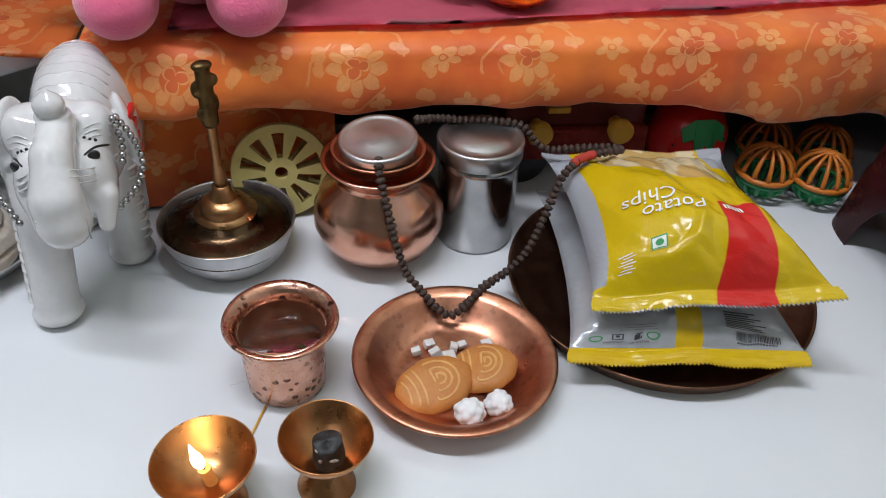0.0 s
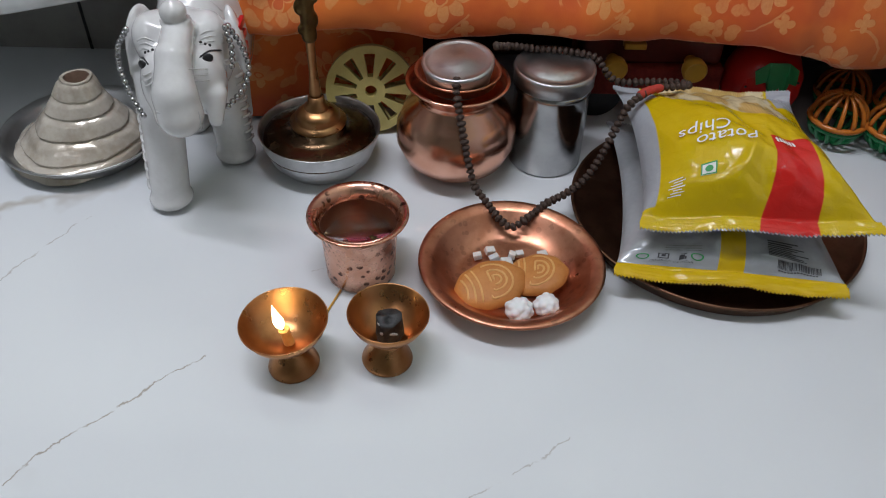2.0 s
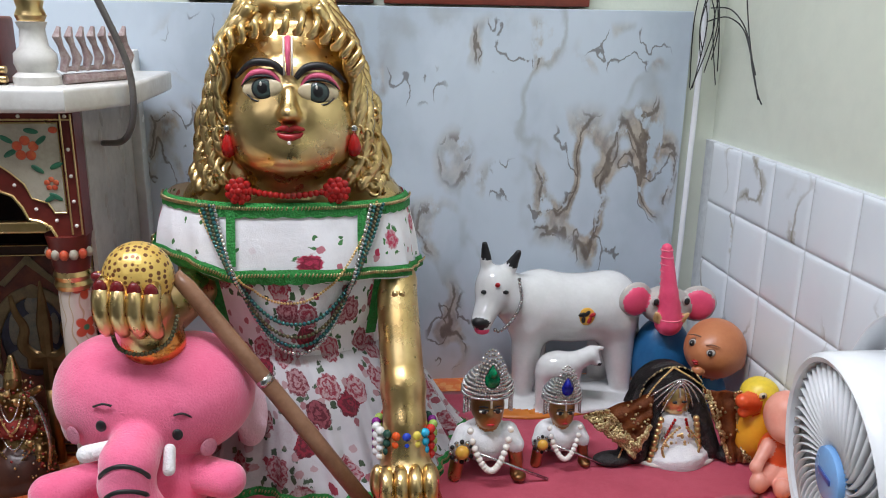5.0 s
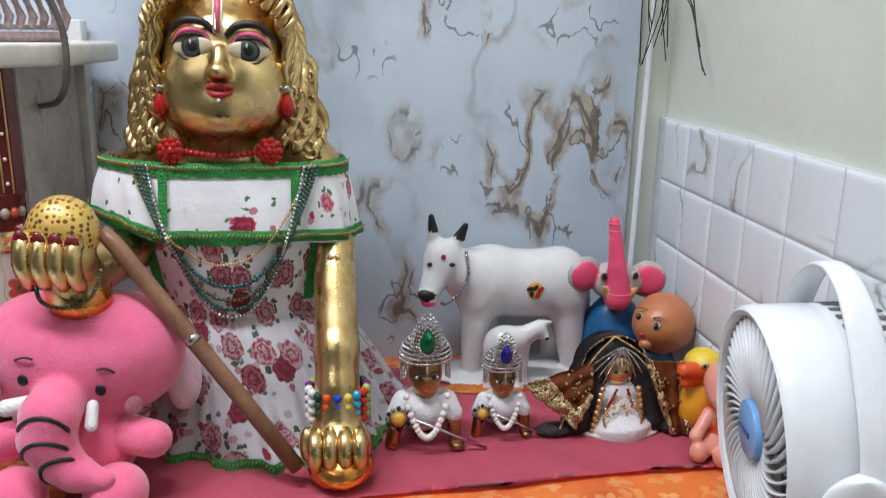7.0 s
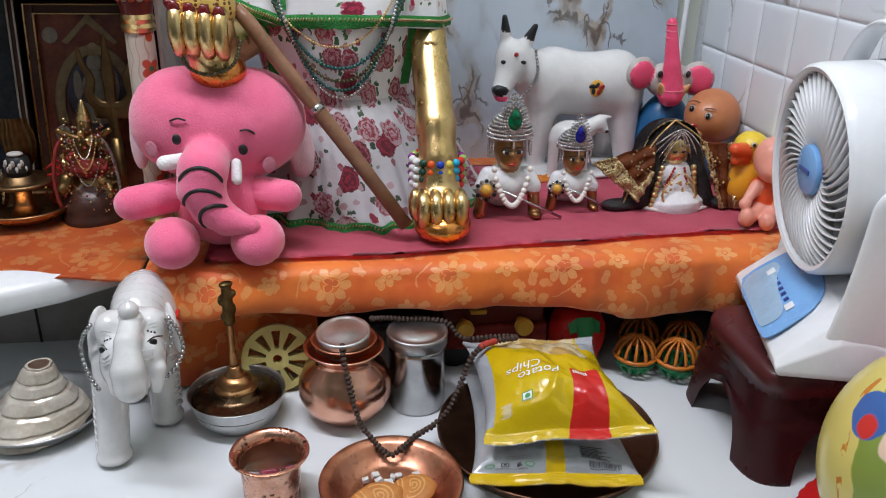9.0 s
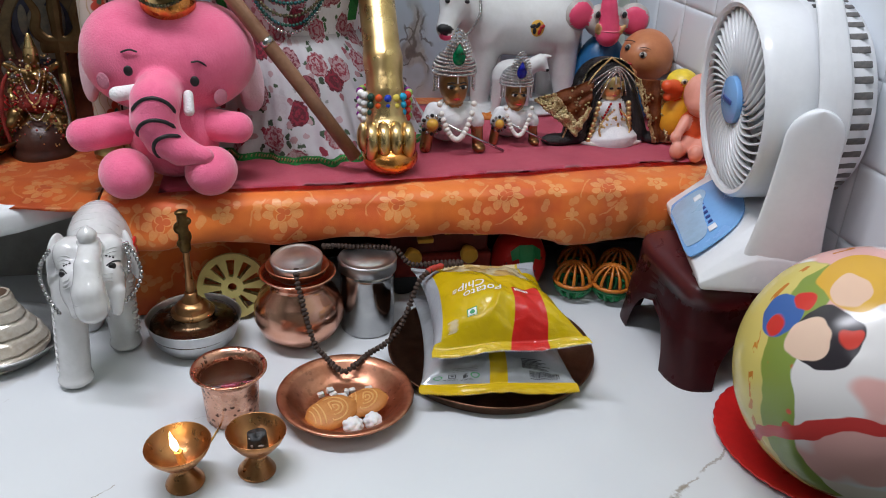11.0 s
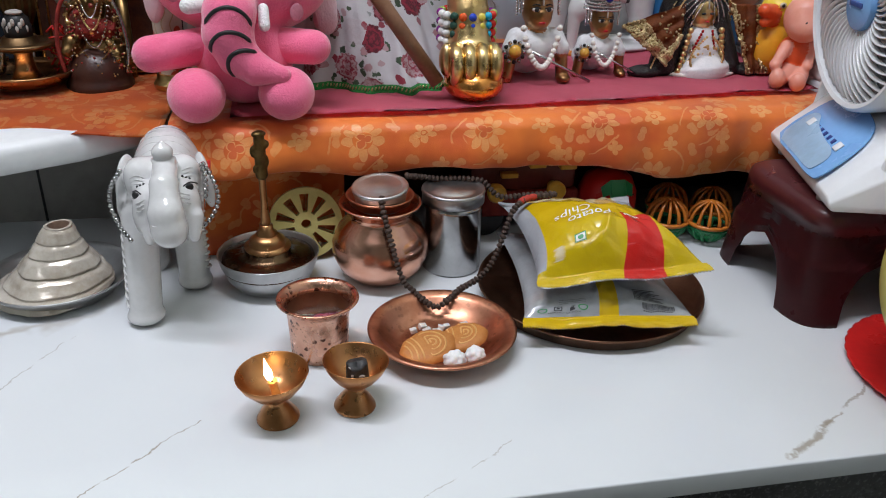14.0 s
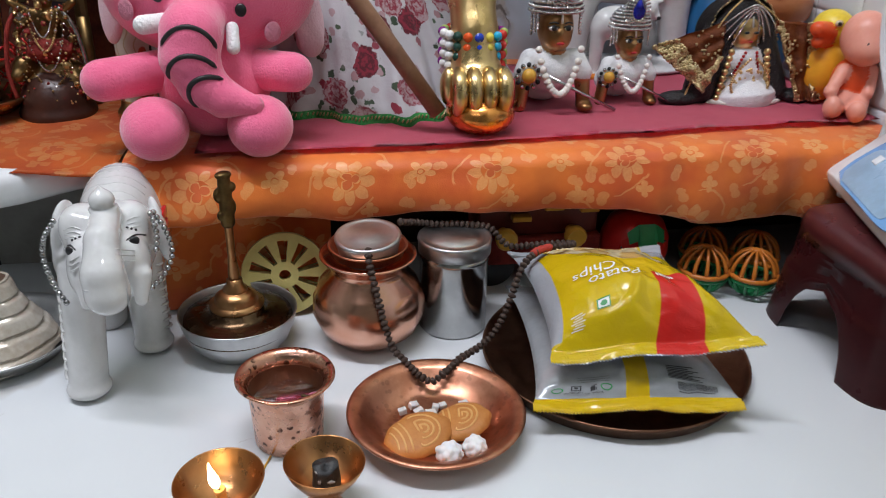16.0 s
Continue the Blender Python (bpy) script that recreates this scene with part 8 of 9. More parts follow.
# toys in the corner: blue elephant, bald doll, duck and seated baby
def tot(bm, eyes, r, mouth=None):
    for e in eyes:
        ball(bm, e, (r, r * 0.5, r * 1.1), 10, 1)
    if mouth:
        ball(bm, mouth, (r * 1.1, r * 0.5, r * 0.45), 10, 2)


def toy_marks(bm):
    for x in (0.4870, 0.5240):
        ball(bm, (x, 0.8365, 0.2840), (0.0052, 0.0030, 0.0060), 12, 0)
        ball(bm, (x, 0.8340, 0.2840), (0.0034, 0.0022, 0.0044), 10, 3)
    for k in range(15):
        t = k / 14
        c = (0.5050 - 0.0030 * t, 0.8370 - 0.001 * t, 0.2640 + 0.031 * t) if t < 0.4 else (0.5038 - 0.0068 * (t - 0.4) / 0.6, 0.8366 + 0.0054 * (t - 0.4) / 0.6, 0.2764 + 0.0680 * (t - 0.4) / 0.6)
        r = 0.0150 - 0.0086 * t ** 0.7
        tube(bm, [(c[0] + r * math.cos(a), c[1] + r * math.sin(a), c[2]) for a in (TAU * q / 20 for q in range(21))], 0.0011, 6, 5)


figure("toy_elephant", [
    ("ball", 2, (0.5120, 0.8640, 0.1980), (0.0370, 0.0330, 0.0560)), ("ball", 0, (0.5080, 0.8570, 0.2720), (0.0300, 0.0250, 0.0230)), ("limb", 1, (0.5050, 0.8370, 0.2580), (0.5020, 0.8360, 0.2950), 0.0160, 0.0105, 0.003), ("limb", 4, (0.4900, 0.8340, 0.2640), (0.4860, 0.8280, 0.2730), 0.0052, 0.0022, 0.002), ("limb", 4, (0.5190, 0.8340, 0.2620), (0.5240, 0.8280, 0.2710), 0.0052, 0.0022, 0.002), ("limb", 1, (0.5020, 0.8360, 0.2950), (0.4970, 0.8420, 0.3460), 0.0100, 0.0062, 0.002),
    ("ball", 1, (0.4690, 0.8480, 0.2810), (0.0175, 0.0060, 0.0170), (0, 0, 12), 0.002), ("ball", 1, (0.5450, 0.8480, 0.2740), (0.0180, 0.0060, 0.0180), (0, 0, -12), 0.002),
    ("ball", 0, (0.4690, 0.8520, 0.2815), (0.0222, 0.0055, 0.0216), (0, 0, 12), 0.002), ("ball", 0, (0.5450, 0.8520, 0.2745), (0.0228, 0.0055, 0.0226), (0, 0, -12), 0.002),
], [surface("toy_grey", (0.50, 0.46, 0.42), (0.42, 0.40, 0.38), 60, 0.4), M_TOY_PINK, M_TOY_BLUE, M_BLACK_PL, M_CREAM, surface("toy_ridge", (0.86, 0.20, 0.28), None, 40, 0.4)], (0.51, 0.86, SHELF_Z), "plastic toy elephant, blue body, raised pink trunk and ears", "toy", 0.0020, 0.006, toy_marks)
def doll_face(bm):
    for (x, y, z), w in (((0.5190, 0.7955, 0.2500), 1.0), ((0.5320, 0.7765, 0.2448), 1.1)):
        ball(bm, (x, y, z), (0.0060 * w, 0.0046, 0.0052), 14, 4)
        ball(bm, (x - 0.0016, y - 0.0018, z + 0.0002), (0.0048 * w, 0.0036, 0.0042), 14, 5)
        ball(bm, (x - 0.0030, y - 0.0028, z + 0.0003), (0.0034, 0.0028, 0.0038), 12, 1)
        # tiny white ball paints the glint on the pupil
        ball(bm, (x - 0.0050, y - 0.0050, z + 0.0016), 0.0007, 6, 5)
        tube(bm, spline([(x - 0.0065, y + 0.0030, z + 0.0078), (x - 0.0010, y - 0.0020, z + 0.0098), (x + 0.0065, y - 0.0050, z + 0.0078)], 8), [0.0003, 0.0007, 0.0009, 0.0009, 0.0009, 0.0008, 0.0006, 0.0003], 5, 4)
    ball(bm, (0.5190, 0.7850, 0.2318), (0.0052, 0.0040, 0.0016), 12, 2)
    ball(bm, (0.5193, 0.7848, 0.2292), (0.0040, 0.0036, 0.0020), 12, 2)
    ball(bm, (0.5230, 0.7850, 0.2205), (0.0080, 0.0070, 0.0060), 14, 0)


figure("bald_doll", [
    ("ball", 0, (0.5505, 0.8060, 0.2370), (0.0340, 0.0340, 0.0345)), ("ball", 0, (0.5388, 0.7961, 0.2376), (0.0235, 0.0235, 0.0210), None, 0.012), ("ball", 0, (0.5233, 0.7852, 0.2425), (0.0036, 0.0036, 0.0032), None, 0.004), ("ball", 0, (0.5740, 0.7930, 0.2260), (0.0050, 0.0080, 0.0095), None, 0.004),
    ("ball", 3, (0.5440, 0.8130, 0.1780), (0.0270, 0.0240, 0.0330), None, 0.004),
], [M_SKIN, M_BLACK_PL, M_LIP, M_TOY_BLUE, M_SKIN_DARK, M_GREY_WHITE], (0.543, 0.81, SHELF_Z), "bald tan vinyl doll in a blue top", "doll", 0.0018, 0.006, doll_face)
figure("toy_duck", [
    ("ball", 0, (0.5560, 0.7200, 0.1810), (0.0240, 0.0260, 0.0340)), ("ball", 1, (0.5600, 0.7180, 0.2220), (0.0200, 0.0200, 0.0190), None, 0.004), ("limb", 2, (0.5460, 0.7080, 0.2200), (0.5320, 0.7000, 0.2250), 0.0110, 0.0075, 0.001), ("limb", 2, (0.5460, 0.7080, 0.2150), (0.5350, 0.7010, 0.2120), 0.0100, 0.0060, 0.001),
], [M_DUCK, M_DUCK_LIGHT, M_BEAK, M_EYE_WHITE, M_BLACK_PL], (0.556, 0.72, SHELF_Z), "yellow plastic duck with a red-orange beak", "toy", 0.0017, 0.006, lambda bm: (ball(bm, (0.5530, 0.6995, 0.2300), (0.0044, 0.0024, 0.0036), 10, 3), ball(bm, (0.5525, 0.6980, 0.2300), (0.0022, 0.0016, 0.0022), 8, 4)))
figure("baby_doll", [
    ("ball", 0, (0.5640, 0.6720, 0.2220), (0.0215, 0.0220, 0.0250)), ("ball", 0, (0.5610, 0.6600, 0.2120), (0.0160, 0.0150, 0.0130), None, 0.01), ("ball", 3, (0.5620, 0.6760, 0.1800), (0.0190, 0.0170, 0.0230), None, 0.003),
    ("limb", 0, (0.5480, 0.6700, 0.1910), (0.5330, 0.6600, 0.1760), 0.0070, 0.0055, 0.003), ("ball", 0, (0.5310, 0.6580, 0.1740), (0.0062, 0.0062, 0.0062), None, 0.003),
    ("limb", 0, (0.5550, 0.6680, 0.1650), (0.5360, 0.6560, 0.1580), 0.0110, 0.0085, 0.003), ("ball", 0, (0.5330, 0.6530, 0.1600), (0.0085, 0.0085, 0.0110), None, 0.003),
    ("limb", 0, (0.5660, 0.6640, 0.1620), (0.5560, 0.6480, 0.1560), 0.0110, 0.0085, 0.003), ("ball", 0, (0.5530, 0.6440, 0.1580), (0.0085, 0.0085, 0.0105), None, 0.003), ("limb", 0, (0.5760, 0.6680, 0.1910), (0.5690, 0.6560, 0.1720), 0.0070, 0.0055, 0.003),
], [M_SKIN_PINK, M_BLACK_PL, M_LIP, M_BEAK], (0.562, 0.665, SHELF_Z), "small seated pink vinyl baby doll in an orange suit", "doll", 0.0014, 0.005, lambda bm: tot(bm, ((0.5535, 0.6500, 0.2190), (0.5690, 0.6485, 0.2160)), 0.0026))


# two small crawling metal figures with jewelled crowns
def crowned(x, y, s, gem, label):
    p = lambda a, b, c: (x + a * s, y + b * s, SHELF_Z + 0.002 + c * s)
    r = lambda *q: tuple(v * s for v in q)

    def marks(bm):
        ball(bm, p(0.0, -0.0215, 0.1150), r(0.0074, 0.0036, 0.0090), 14, 4)
        lathe_tip = [p(0.0, -0.0215, 0.1190), p(0.0, -0.0215, 0.1240), p(0.0, -0.0212, 0.1300)]
        tube(bm, lathe_tip, [0.0060 * s, 0.0040 * s, 0.0006 * s], 12, 4)
        rng = random.Random(3)
        for i, (rr, n) in enumerate(((0.0105, 20), (0.0132, 24), (0.0160, 28), (0.0186, 32))):
            for k in range(n):
                q = TAU * k / n
                up = max(0.0, math.sin(q))
                ball(bm, p(rr * 0.80 * math.cos(q), -0.0222 + 0.0016 * i, 0.1160 + rr * math.sin(q) * (1.12 + 0.40 * up ** 4)), r(0.0015, 0.0013, 0.0015), 6, 2)
        for j in range(9):
            e = math.radians(10.0 * j)
            n = int(34 * math.cos(e)) + 4
            for k in range(n + 1):
                q = math.pi * (0.9 + 1.2 * k / n)
                ball(bm, p(0.0252 * math.cos(e) * math.cos(q), 0.0010 + 0.0225 * math.cos(e) * math.sin(q), 0.0940 + 0.0255 * math.sin(e) + 0.0006 * rng.random()), r(0.0017, 0.0016, 0.0016), 6, 2)
        for e in (-1, 1):
            for j in range(3):
                for k in range(7 - j):
                    ball(bm, p(e * (0.0238 - 0.0020 * j), -0.0030 - 0.0042 * j, 0.0915 - 0.0031 * k), r(0.0016, 0.0015, 0.0016), 6, 2)
        for e in (-1, 1):
            ball(bm, p(0.0068 * e, -0.0188, 0.0805), r(0.0046, 0.0018, 0.0024), 10, 5)
            ball(bm, p(0.0068 * e, -0.0202, 0.0805), r(0.0026, 0.0012, 0.0023), 10, 3)
            tube(bm, [p(0.0022 * e, -0.0200, 0.0815), p(0.0068 * e, -0.0206, 0.0832), p(0.0118 * e, -0.0172, 0.0815)], 0.0007 * s, 5, 3)
            tube(bm, [p(0.0030 * e, -0.0200, 0.0850), p(0.0070 * e, -0.0200, 0.0862), p(0.0110 * e, -0.0170, 0.0845)], 0.0007 * s, 5, 3)
        ball(bm, p(0, -0.0215, 0.0670), r(0.0040, 0.0014, 0.0014), 8, 6)
        tube(bm, [p(0.0, -0.0215, 0.0850), p(0.0, -0.0200, 0.0960)], 0.0011 * s, 5, 5)
        for k in range(19):
            t = k / 18
            ball(bm, p(-0.0200 + 0.0400 * t, -0.0220 - 0.008 * math.sin(t * math.pi), 0.0620 - 0.0400 * math.sin(t * math.pi) ** 0.75), r(0.0035, 0.0035, 0.0035), 8, 5)
        for k in range(12):
            a = TAU * k / 12
            ball(bm, p(-0.0270 + 0.0110 * math.cos(a), -0.0160, 0.0360 + 0.0110 * math.sin(a)), r(0.0024, 0.0024, 0.0024), 6, 3 if k % 2 else 2)
        ball(bm, p(-0.0270, -0.0190, 0.0370), r(0.0072, 0.0060, 0.0072), 12, 7)
        tube(bm, [p(-0.0100, -0.0250, 0.0380), p(0.0600, -0.0200, 0.0030)], 0.0016 * s, 8, 2)
    return figure("crowned_figurine", [
        ("ball", 0, p(0, 0, 0.0790), r(0.0170, 0.0195, 0.0220)), ("ball", 0, p(0, -0.0120, 0.0695), r(0.0115, 0.0090, 0.0105), None, 0.006 * s), ("ball", 0, p(0, -0.0195, 0.0755), r(0.0028, 0.0028, 0.0038), None, 0.003 * s),
        ("ball", 8, p(0, 0.0020, 0.1030), r(0.0225, 0.0195, 0.0170), None, 0.002 * s), ("ball", 8, p(0, -0.0130, 0.1130), r(0.0130, 0.0075, 0.0200), None, 0.004 * s),
        ("limb", 0, p(0, 0, 0.0600), p(0, 0, 0.0500), 0.0110 * s, 0.0120 * s), ("ball", 1, p(0, 0.0040, 0.0390), r(0.0265, 0.0220, 0.0225), None, 0.002 * s),
        ("limb", 1, p(-0.0220, -0.0020, 0.0480), p(-0.0300, -0.0080, 0.0380), 0.0110 * s, 0.0090 * s, 0.003), ("limb", 0, p(-0.0290, -0.0080, 0.0300), p(-0.0330, -0.0100, 0.0070), 0.0075 * s, 0.0070 * s, 0.003),
        ("limb", 1, p(0.0210, -0.0020, 0.0480), p(0.0280, -0.0080, 0.0380), 0.0110 * s, 0.0090 * s, 0.003), ("limb", 0, p(0.0280, -0.0080, 0.0340), p(0.0300, -0.0110, 0.0090), 0.0075 * s, 0.0065 * s, 0.003), ("ball", 0, p(0.0310, -0.0140, 0.0060), r(0.0080, 0.0100, 0.0055), None, 0.003),
        ("ball", 1, p(0, 0.0350, 0.0200), r(0.0240, 0.0300, 0.0190), None, 0.006),
    ], [M_BRASS, M_CLOTH_WHITE, M_SILVER, M_BLACK_PL, gem, M_PEARL, M_LIP, M_KNOB, surface("crown_dark", (0.16, 0.16, 0.165), None, 60, 0.3, metal=0.6)], (x, y, SHELF_Z + 0.002), label, "figurine", 0.0013, 0.004, marks, "crowned figurines")


crowned(0.2710, 0.7130, 1.0, M_EMERALD, "small brass figurine with a green-jewelled silver crown and pearls")
crowned(0.3515, 0.7290, 0.80, M_SAPPHIRE, "smaller brass figurine with a blue-jewelled silver crown and pearls")


# veiled figurine
def veiled_marks(bm):
    for s in (-1, 1):
        for j in range(4):
            for k in range(20):
                t = k / 19
                ball(bm, (0.4700 + s * (0.001 + (0.031 - 0.006 * j) * t), 0.7120 + 0.010 * t * t, 0.2455 - 0.0020 * j - (0.026 + 0.003 * j) * t ** 1.5), 0.0011, 6, 3)
        for k in range(8):
            ball(bm, (0.4715 + s * (0.0190 + 0.0012 * k), 0.7120, 0.2010 - 0.0065 * k), 0.0036, 8, 0)
        for k in range(22):
            t = k / 21
            ball(bm, (0.4740 + s * (0.0040 + 0.016 * math.sin(t * 3)), 0.7050, 0.1950 - 0.046 * t), 0.0016, 6, 0)
        ball(bm, (0.4715 + s * 0.0050, 0.7140, 0.2190), (0.0028, 0.0012, 0.0015), 8, 4)
        for k in range(60):
            t = k / 59
            q = spline([(0.4660, 0.7240, 0.2540), (0.4715 + s * 0.030, 0.7200, 0.2290), (0.4715 + s * 0.048, 0.7170, 0.1900), (0.4715 + s * 0.062, 0.7120, 0.1560)], 60)[k]
            ball(bm, q, 0.0012, 6, 0)
    tube(bm, [(0.4715, 0.7135, 0.2240), (0.4715, 0.7165, 0.2340)], 0.0010, 5, 5)
    rng = random.Random(9)
    for k in range(110):
        a, z = rng.uniform(0.15, 2.99), rng.uniform(0.153, 0.185)
        w = 0.0265 + 0.010 * (0.185 - z) / 0.03
        ball(bm, (0.4750 + w * math.cos(a), 0.7335 - w * 0.80 * math.sin(a), z), rng.uniform(0.0014, 0.0026), 6, 0 if k % 4 else 3)
    for s in (-1, 1):
        for k in range(7):
            ball(bm, (0.4735 + s * (0.006 + 0.0012 * k), 0.7120 + 0.0005 * k, 0.2000 - 0.0035 * k), 0.0018, 6, 7)
    ball(bm, (0.4715, 0.7128, 0.2105), (0.0028, 0.0012, 0.0011), 8, 6)
    for k in range(70):
        a = math.pi * (1.0 + 1.0 * k / 69)
        ball(bm, (0.4760 + 0.046 * math.cos(a), 0.7330 + 0.031 * math.sin(a), 0.1510), 0.0030, 6, 5)


figure("veiled_figurine", [
    ("ball", 0, (0.4715, 0.7280, 0.2170), (0.0150, 0.0140, 0.0170)), ("ball", 1, (0.4690, 0.7400, 0.2230), (0.0290, 0.0200, 0.0290), None, 0.001),
    ("limb", 1, (0.4480, 0.7370, 0.2150), (0.4310, 0.7250, 0.1620), 0.0150, 0.0160, 0.006), ("limb", 1, (0.4920, 0.7370, 0.2150), (0.5100, 0.7250, 0.1600), 0.0150, 0.0150, 0.006),
    ("ball", 1, (0.4080, 0.7200, 0.1540), (0.0220, 0.0120, 0.0075), None, 0.004), ("ball", 1, (0.5340, 0.7160, 0.1550), (0.0160, 0.0120, 0.0080), None, 0.004),
    ("ball", 2, (0.4750, 0.7330, 0.1860), (0.0230, 0.0200, 0.0230), None, 0.002), ("limb", 2, (0.4750, 0.7350, 0.1700), (0.4760, 0.7330, 0.1560), 0.0270, 0.0380, 0.004), ("ball", 2, (0.4760, 0.7330, 0.1520), (0.0460, 0.0310, 0.0050), None, 0.003),
], [M_GOLD, M_HAIR, M_CLOTH_WHITE, M_SILVER, M_BLACK_PL, M_PEARL, M_LIP, M_RED_BEAD], (0.475, 0.733, SHELF_Z + 0.002), "small gilt figurine in white with black hair and gold jewellery", "figurine", 0.0015, 0.004, veiled_marks)


def quad(p00, p10, p11, p01, wob=0.0015):
    """A cloth patch between four corners, with small folds."""
    p = [Vector(q) for q in (p00, p10, p11, p01)]

    def at(u, v):
        q = p[0].lerp(p[1], u).lerp(p[3].lerp(p[2], u), v)
        return q.x, q.y + wob * math.sin(u * 16 + v * 7) + wob * math.sin(v * 19), q.z, u * 0.1, v * 0.1
    return at


def hood_cloth(u, v):
    a = math.pi * (u * 1.24 - 0.12)
    k = 0.0345 + 0.012 * max(0.0, -math.sin(a))
    return 0.4690 - k * math.cos(a) * (1 + 0.25 * max(0.0, -math.sin(a))), 0.7270 + 0.034 * v, 0.2180 + 0.0350 * math.sin(a) - 0.006 * v, u * 0.1, v * 0.05


vl = thing("brown_veil", "brown gold-edged veil over the figurine's head", "veil")
left_at = quad((0.4460, 0.7180, 0.2300), (0.3710, 0.7180, 0.2060), (0.4240, 0.7040, 0.1640), (0.4400, 0.7080, 0.1930))
right_at = quad((0.4980, 0.7180, 0.2300), (0.5460, 0.7160, 0.2270), (0.5500, 0.7020, 0.1530), (0.5260, 0.7040, 0.1530))
for fn, nu, nv in ((hood_cloth, 40, 8), (left_at, 24, 20), (right_at, 24, 24)):
    bm = sheet(fn, nu, nv)
    bmesh.ops.solidify(bm, geom=bm.faces[:], thickness=0.001)
    part("cloth", bm, M_HAIR if fn is hood_cloth else M_VEIL, vl, sharp=80)
bm = bmesh.new()
rng = random.Random(5)
for k in range(1500):
    t, e = rng.random(), rng.random()
    q = left_at(1 - 0.34 * e, t) if k % 16 < 6 else left_at(t, 1 - 0.16 * e) if k % 16 < 8 else right_at(0.66 + 0.34 * e, t) if k % 16 < 13 else right_at(0.16 * e, t) if k % 16 < 15 else hood_cloth(t, 0.10 * e)
    ball(bm, (q[0], q[1] - 0.0014, q[2]), rng.uniform(0.0009, 0.0019) * (0.6 if k % 16 == 15 else 1.0), 6)
for k in range(60):
    q = (left_at if k % 2 else right_at)(rng.random(), rng.random())
    ball(bm, (q[0], q[1] - 0.0012, q[2]), rng.uniform(0.0010, 0.0017), 6)
part("gold_edge", bm, M_GOLD_THREAD, vl, "wide gold sequin edge", sharp=180)["kind"] = "stuff"


# ---- painted shrine on the left step ----
SF = 0.726  # front plane
shrine = thing("painted_shrine", "small painted shrine with a cusped maroon arch and white marble roof", "shrine", (-0.235, 0.80, 0.143))
SB = Vector((-0.235, 0.80, 0.143))


def rel(bm):
    bmesh.ops.translate(bm, verts=bm.verts, vec=-SB)
    return bm


half = [(-0.120, 0.402), (-0.124, 0.411), (-0.133, 0.4165), (-0.142, 0.4185), (-0.146, 0.429), (-0.153, 0.4395), (-0.163, 0.4435), (-0.168, 0.455), (-0.180, 0.4655), (-0.200, 0.4715), (-0.222, 0.4765), (-0.240, 0.486)]
arch_line = half + [(-0.480 - x, z) for x, z in half[::-1][1:]]
outline = [(-0.096, 0.402)] + arch_line + [(-0.384, 0.402), (-0.384, 0.512), (-0.096, 0.512)]


def upright(bm, pts, y0, y1, mat=0):
    """A flat outline in x, z pushed from y0 to y1."""
    a = [bm.verts.new((x, y0, z)) for x, z in pts]
    b = [bm.verts.new((x, y1, z)) for x, z in pts]
    bm.faces.new(a).material_index = mat
    bm.faces.new(b[::-1]).material_index = mat
    n = len(pts)
    for k in range(n):
        bm.faces.new((a[k], b[k], b[(k + 1) % n], a[(k + 1) % n])).material_index = mat
    bmesh.ops.recalc_face_normals(bm, faces=bm.faces[:])
    return bm


arch = part("arch_panel", rel(upright(bmesh.new(), outline, SF, SF + 0.022)), M_MAROON_PAINT, shrine, "maroon cusped arch panel")
cream = [(-0.109, 0.424), (-0.119, 0.424), (-0.124, 0.433), (-0.137, 0.437), (-0.142, 0.450), (-0.153, 0.4605), (-0.164, 0.469), (-0.172, 0.4795), (-0.196, 0.487), (-0.220, 0.4935), (-0.232, 0.503), (-0.109, 0.503)]
M_CREAM_PAINT = surface("cream_paint", (0.42, 0.38, 0.30), (0.34, 0.30, 0.23), 60, 0.4)
M_LEAF_PAINT = surface("leaf_paint", (0.02, 0.10, 0.06), (0.03, 0.16, 0.08), 80, 0.35)
M_PETAL_PAINT = surface("petal_paint", (0.50, 0.06, 0.03), (0.58, 0.14, 0.05), 120, 0.35)
for s in (1, -1):
    pts = cream if s > 0 else [(-0.480 - x, z) for x, z in cream]
    part("cream_field", rel(upright(bmesh.new(), pts, SF - 0.0012, SF + 0.0004)), M_CREAM_PAINT, arch, "cream painted field")
bm = bmesh.new()
for s in (1, -1):
    m = lambda x: x if s > 0 else -0.480 - x
    for c, r0 in (((-0.137, 0.481), 0.0070), ((-0.119, 0.4500), 0.0040)):
        for k in range(5):
            a = TAU * k / 5 + 0.3
            ball(bm, (m(c[0] + r0 * math.cos(a)), SF - 0.0016, c[1] + r0 * math.sin(a)), (r0 * 0.62, 0.0009, r0 * 0.62), 10)
    ball(bm, (m(-0.113), SF - 0.0016, 0.497), (0.004, 0.0009, 0.003), 8)
part("petal", rel(bm), M_PETAL_PAINT, arch, "red painted petals")["kind"] = "stuff"
bm = bmesh.new()
for s in (1, -1):
    m = lambda x: x if s > 0 else -0.480 - x
    for x, z, t in ((-0.152, 0.489, 30), (-0.150, 0.477, -30), (-0.131, 0.496, 10), (-0.124, 0.488, -40), (-0.129, 0.463, 35), (-0.1135, 0.466, -25), (-0.121, 0.437, -30), (-0.1165, 0.4385, 30), (-0.164, 0.494, 15), (-0.176, 0.492, -10)):
        ball(bm, (m(x), SF - 0.0016, z), (0.0062, 0.0008, 0.0024), 10, turn=(0, t if s > 0 else -t, 0))
part("leaf", rel(bm), M_LEAF_PAINT, arch, "dark green painted leaves")["kind"] = "stuff"
bm = bmesh.new()
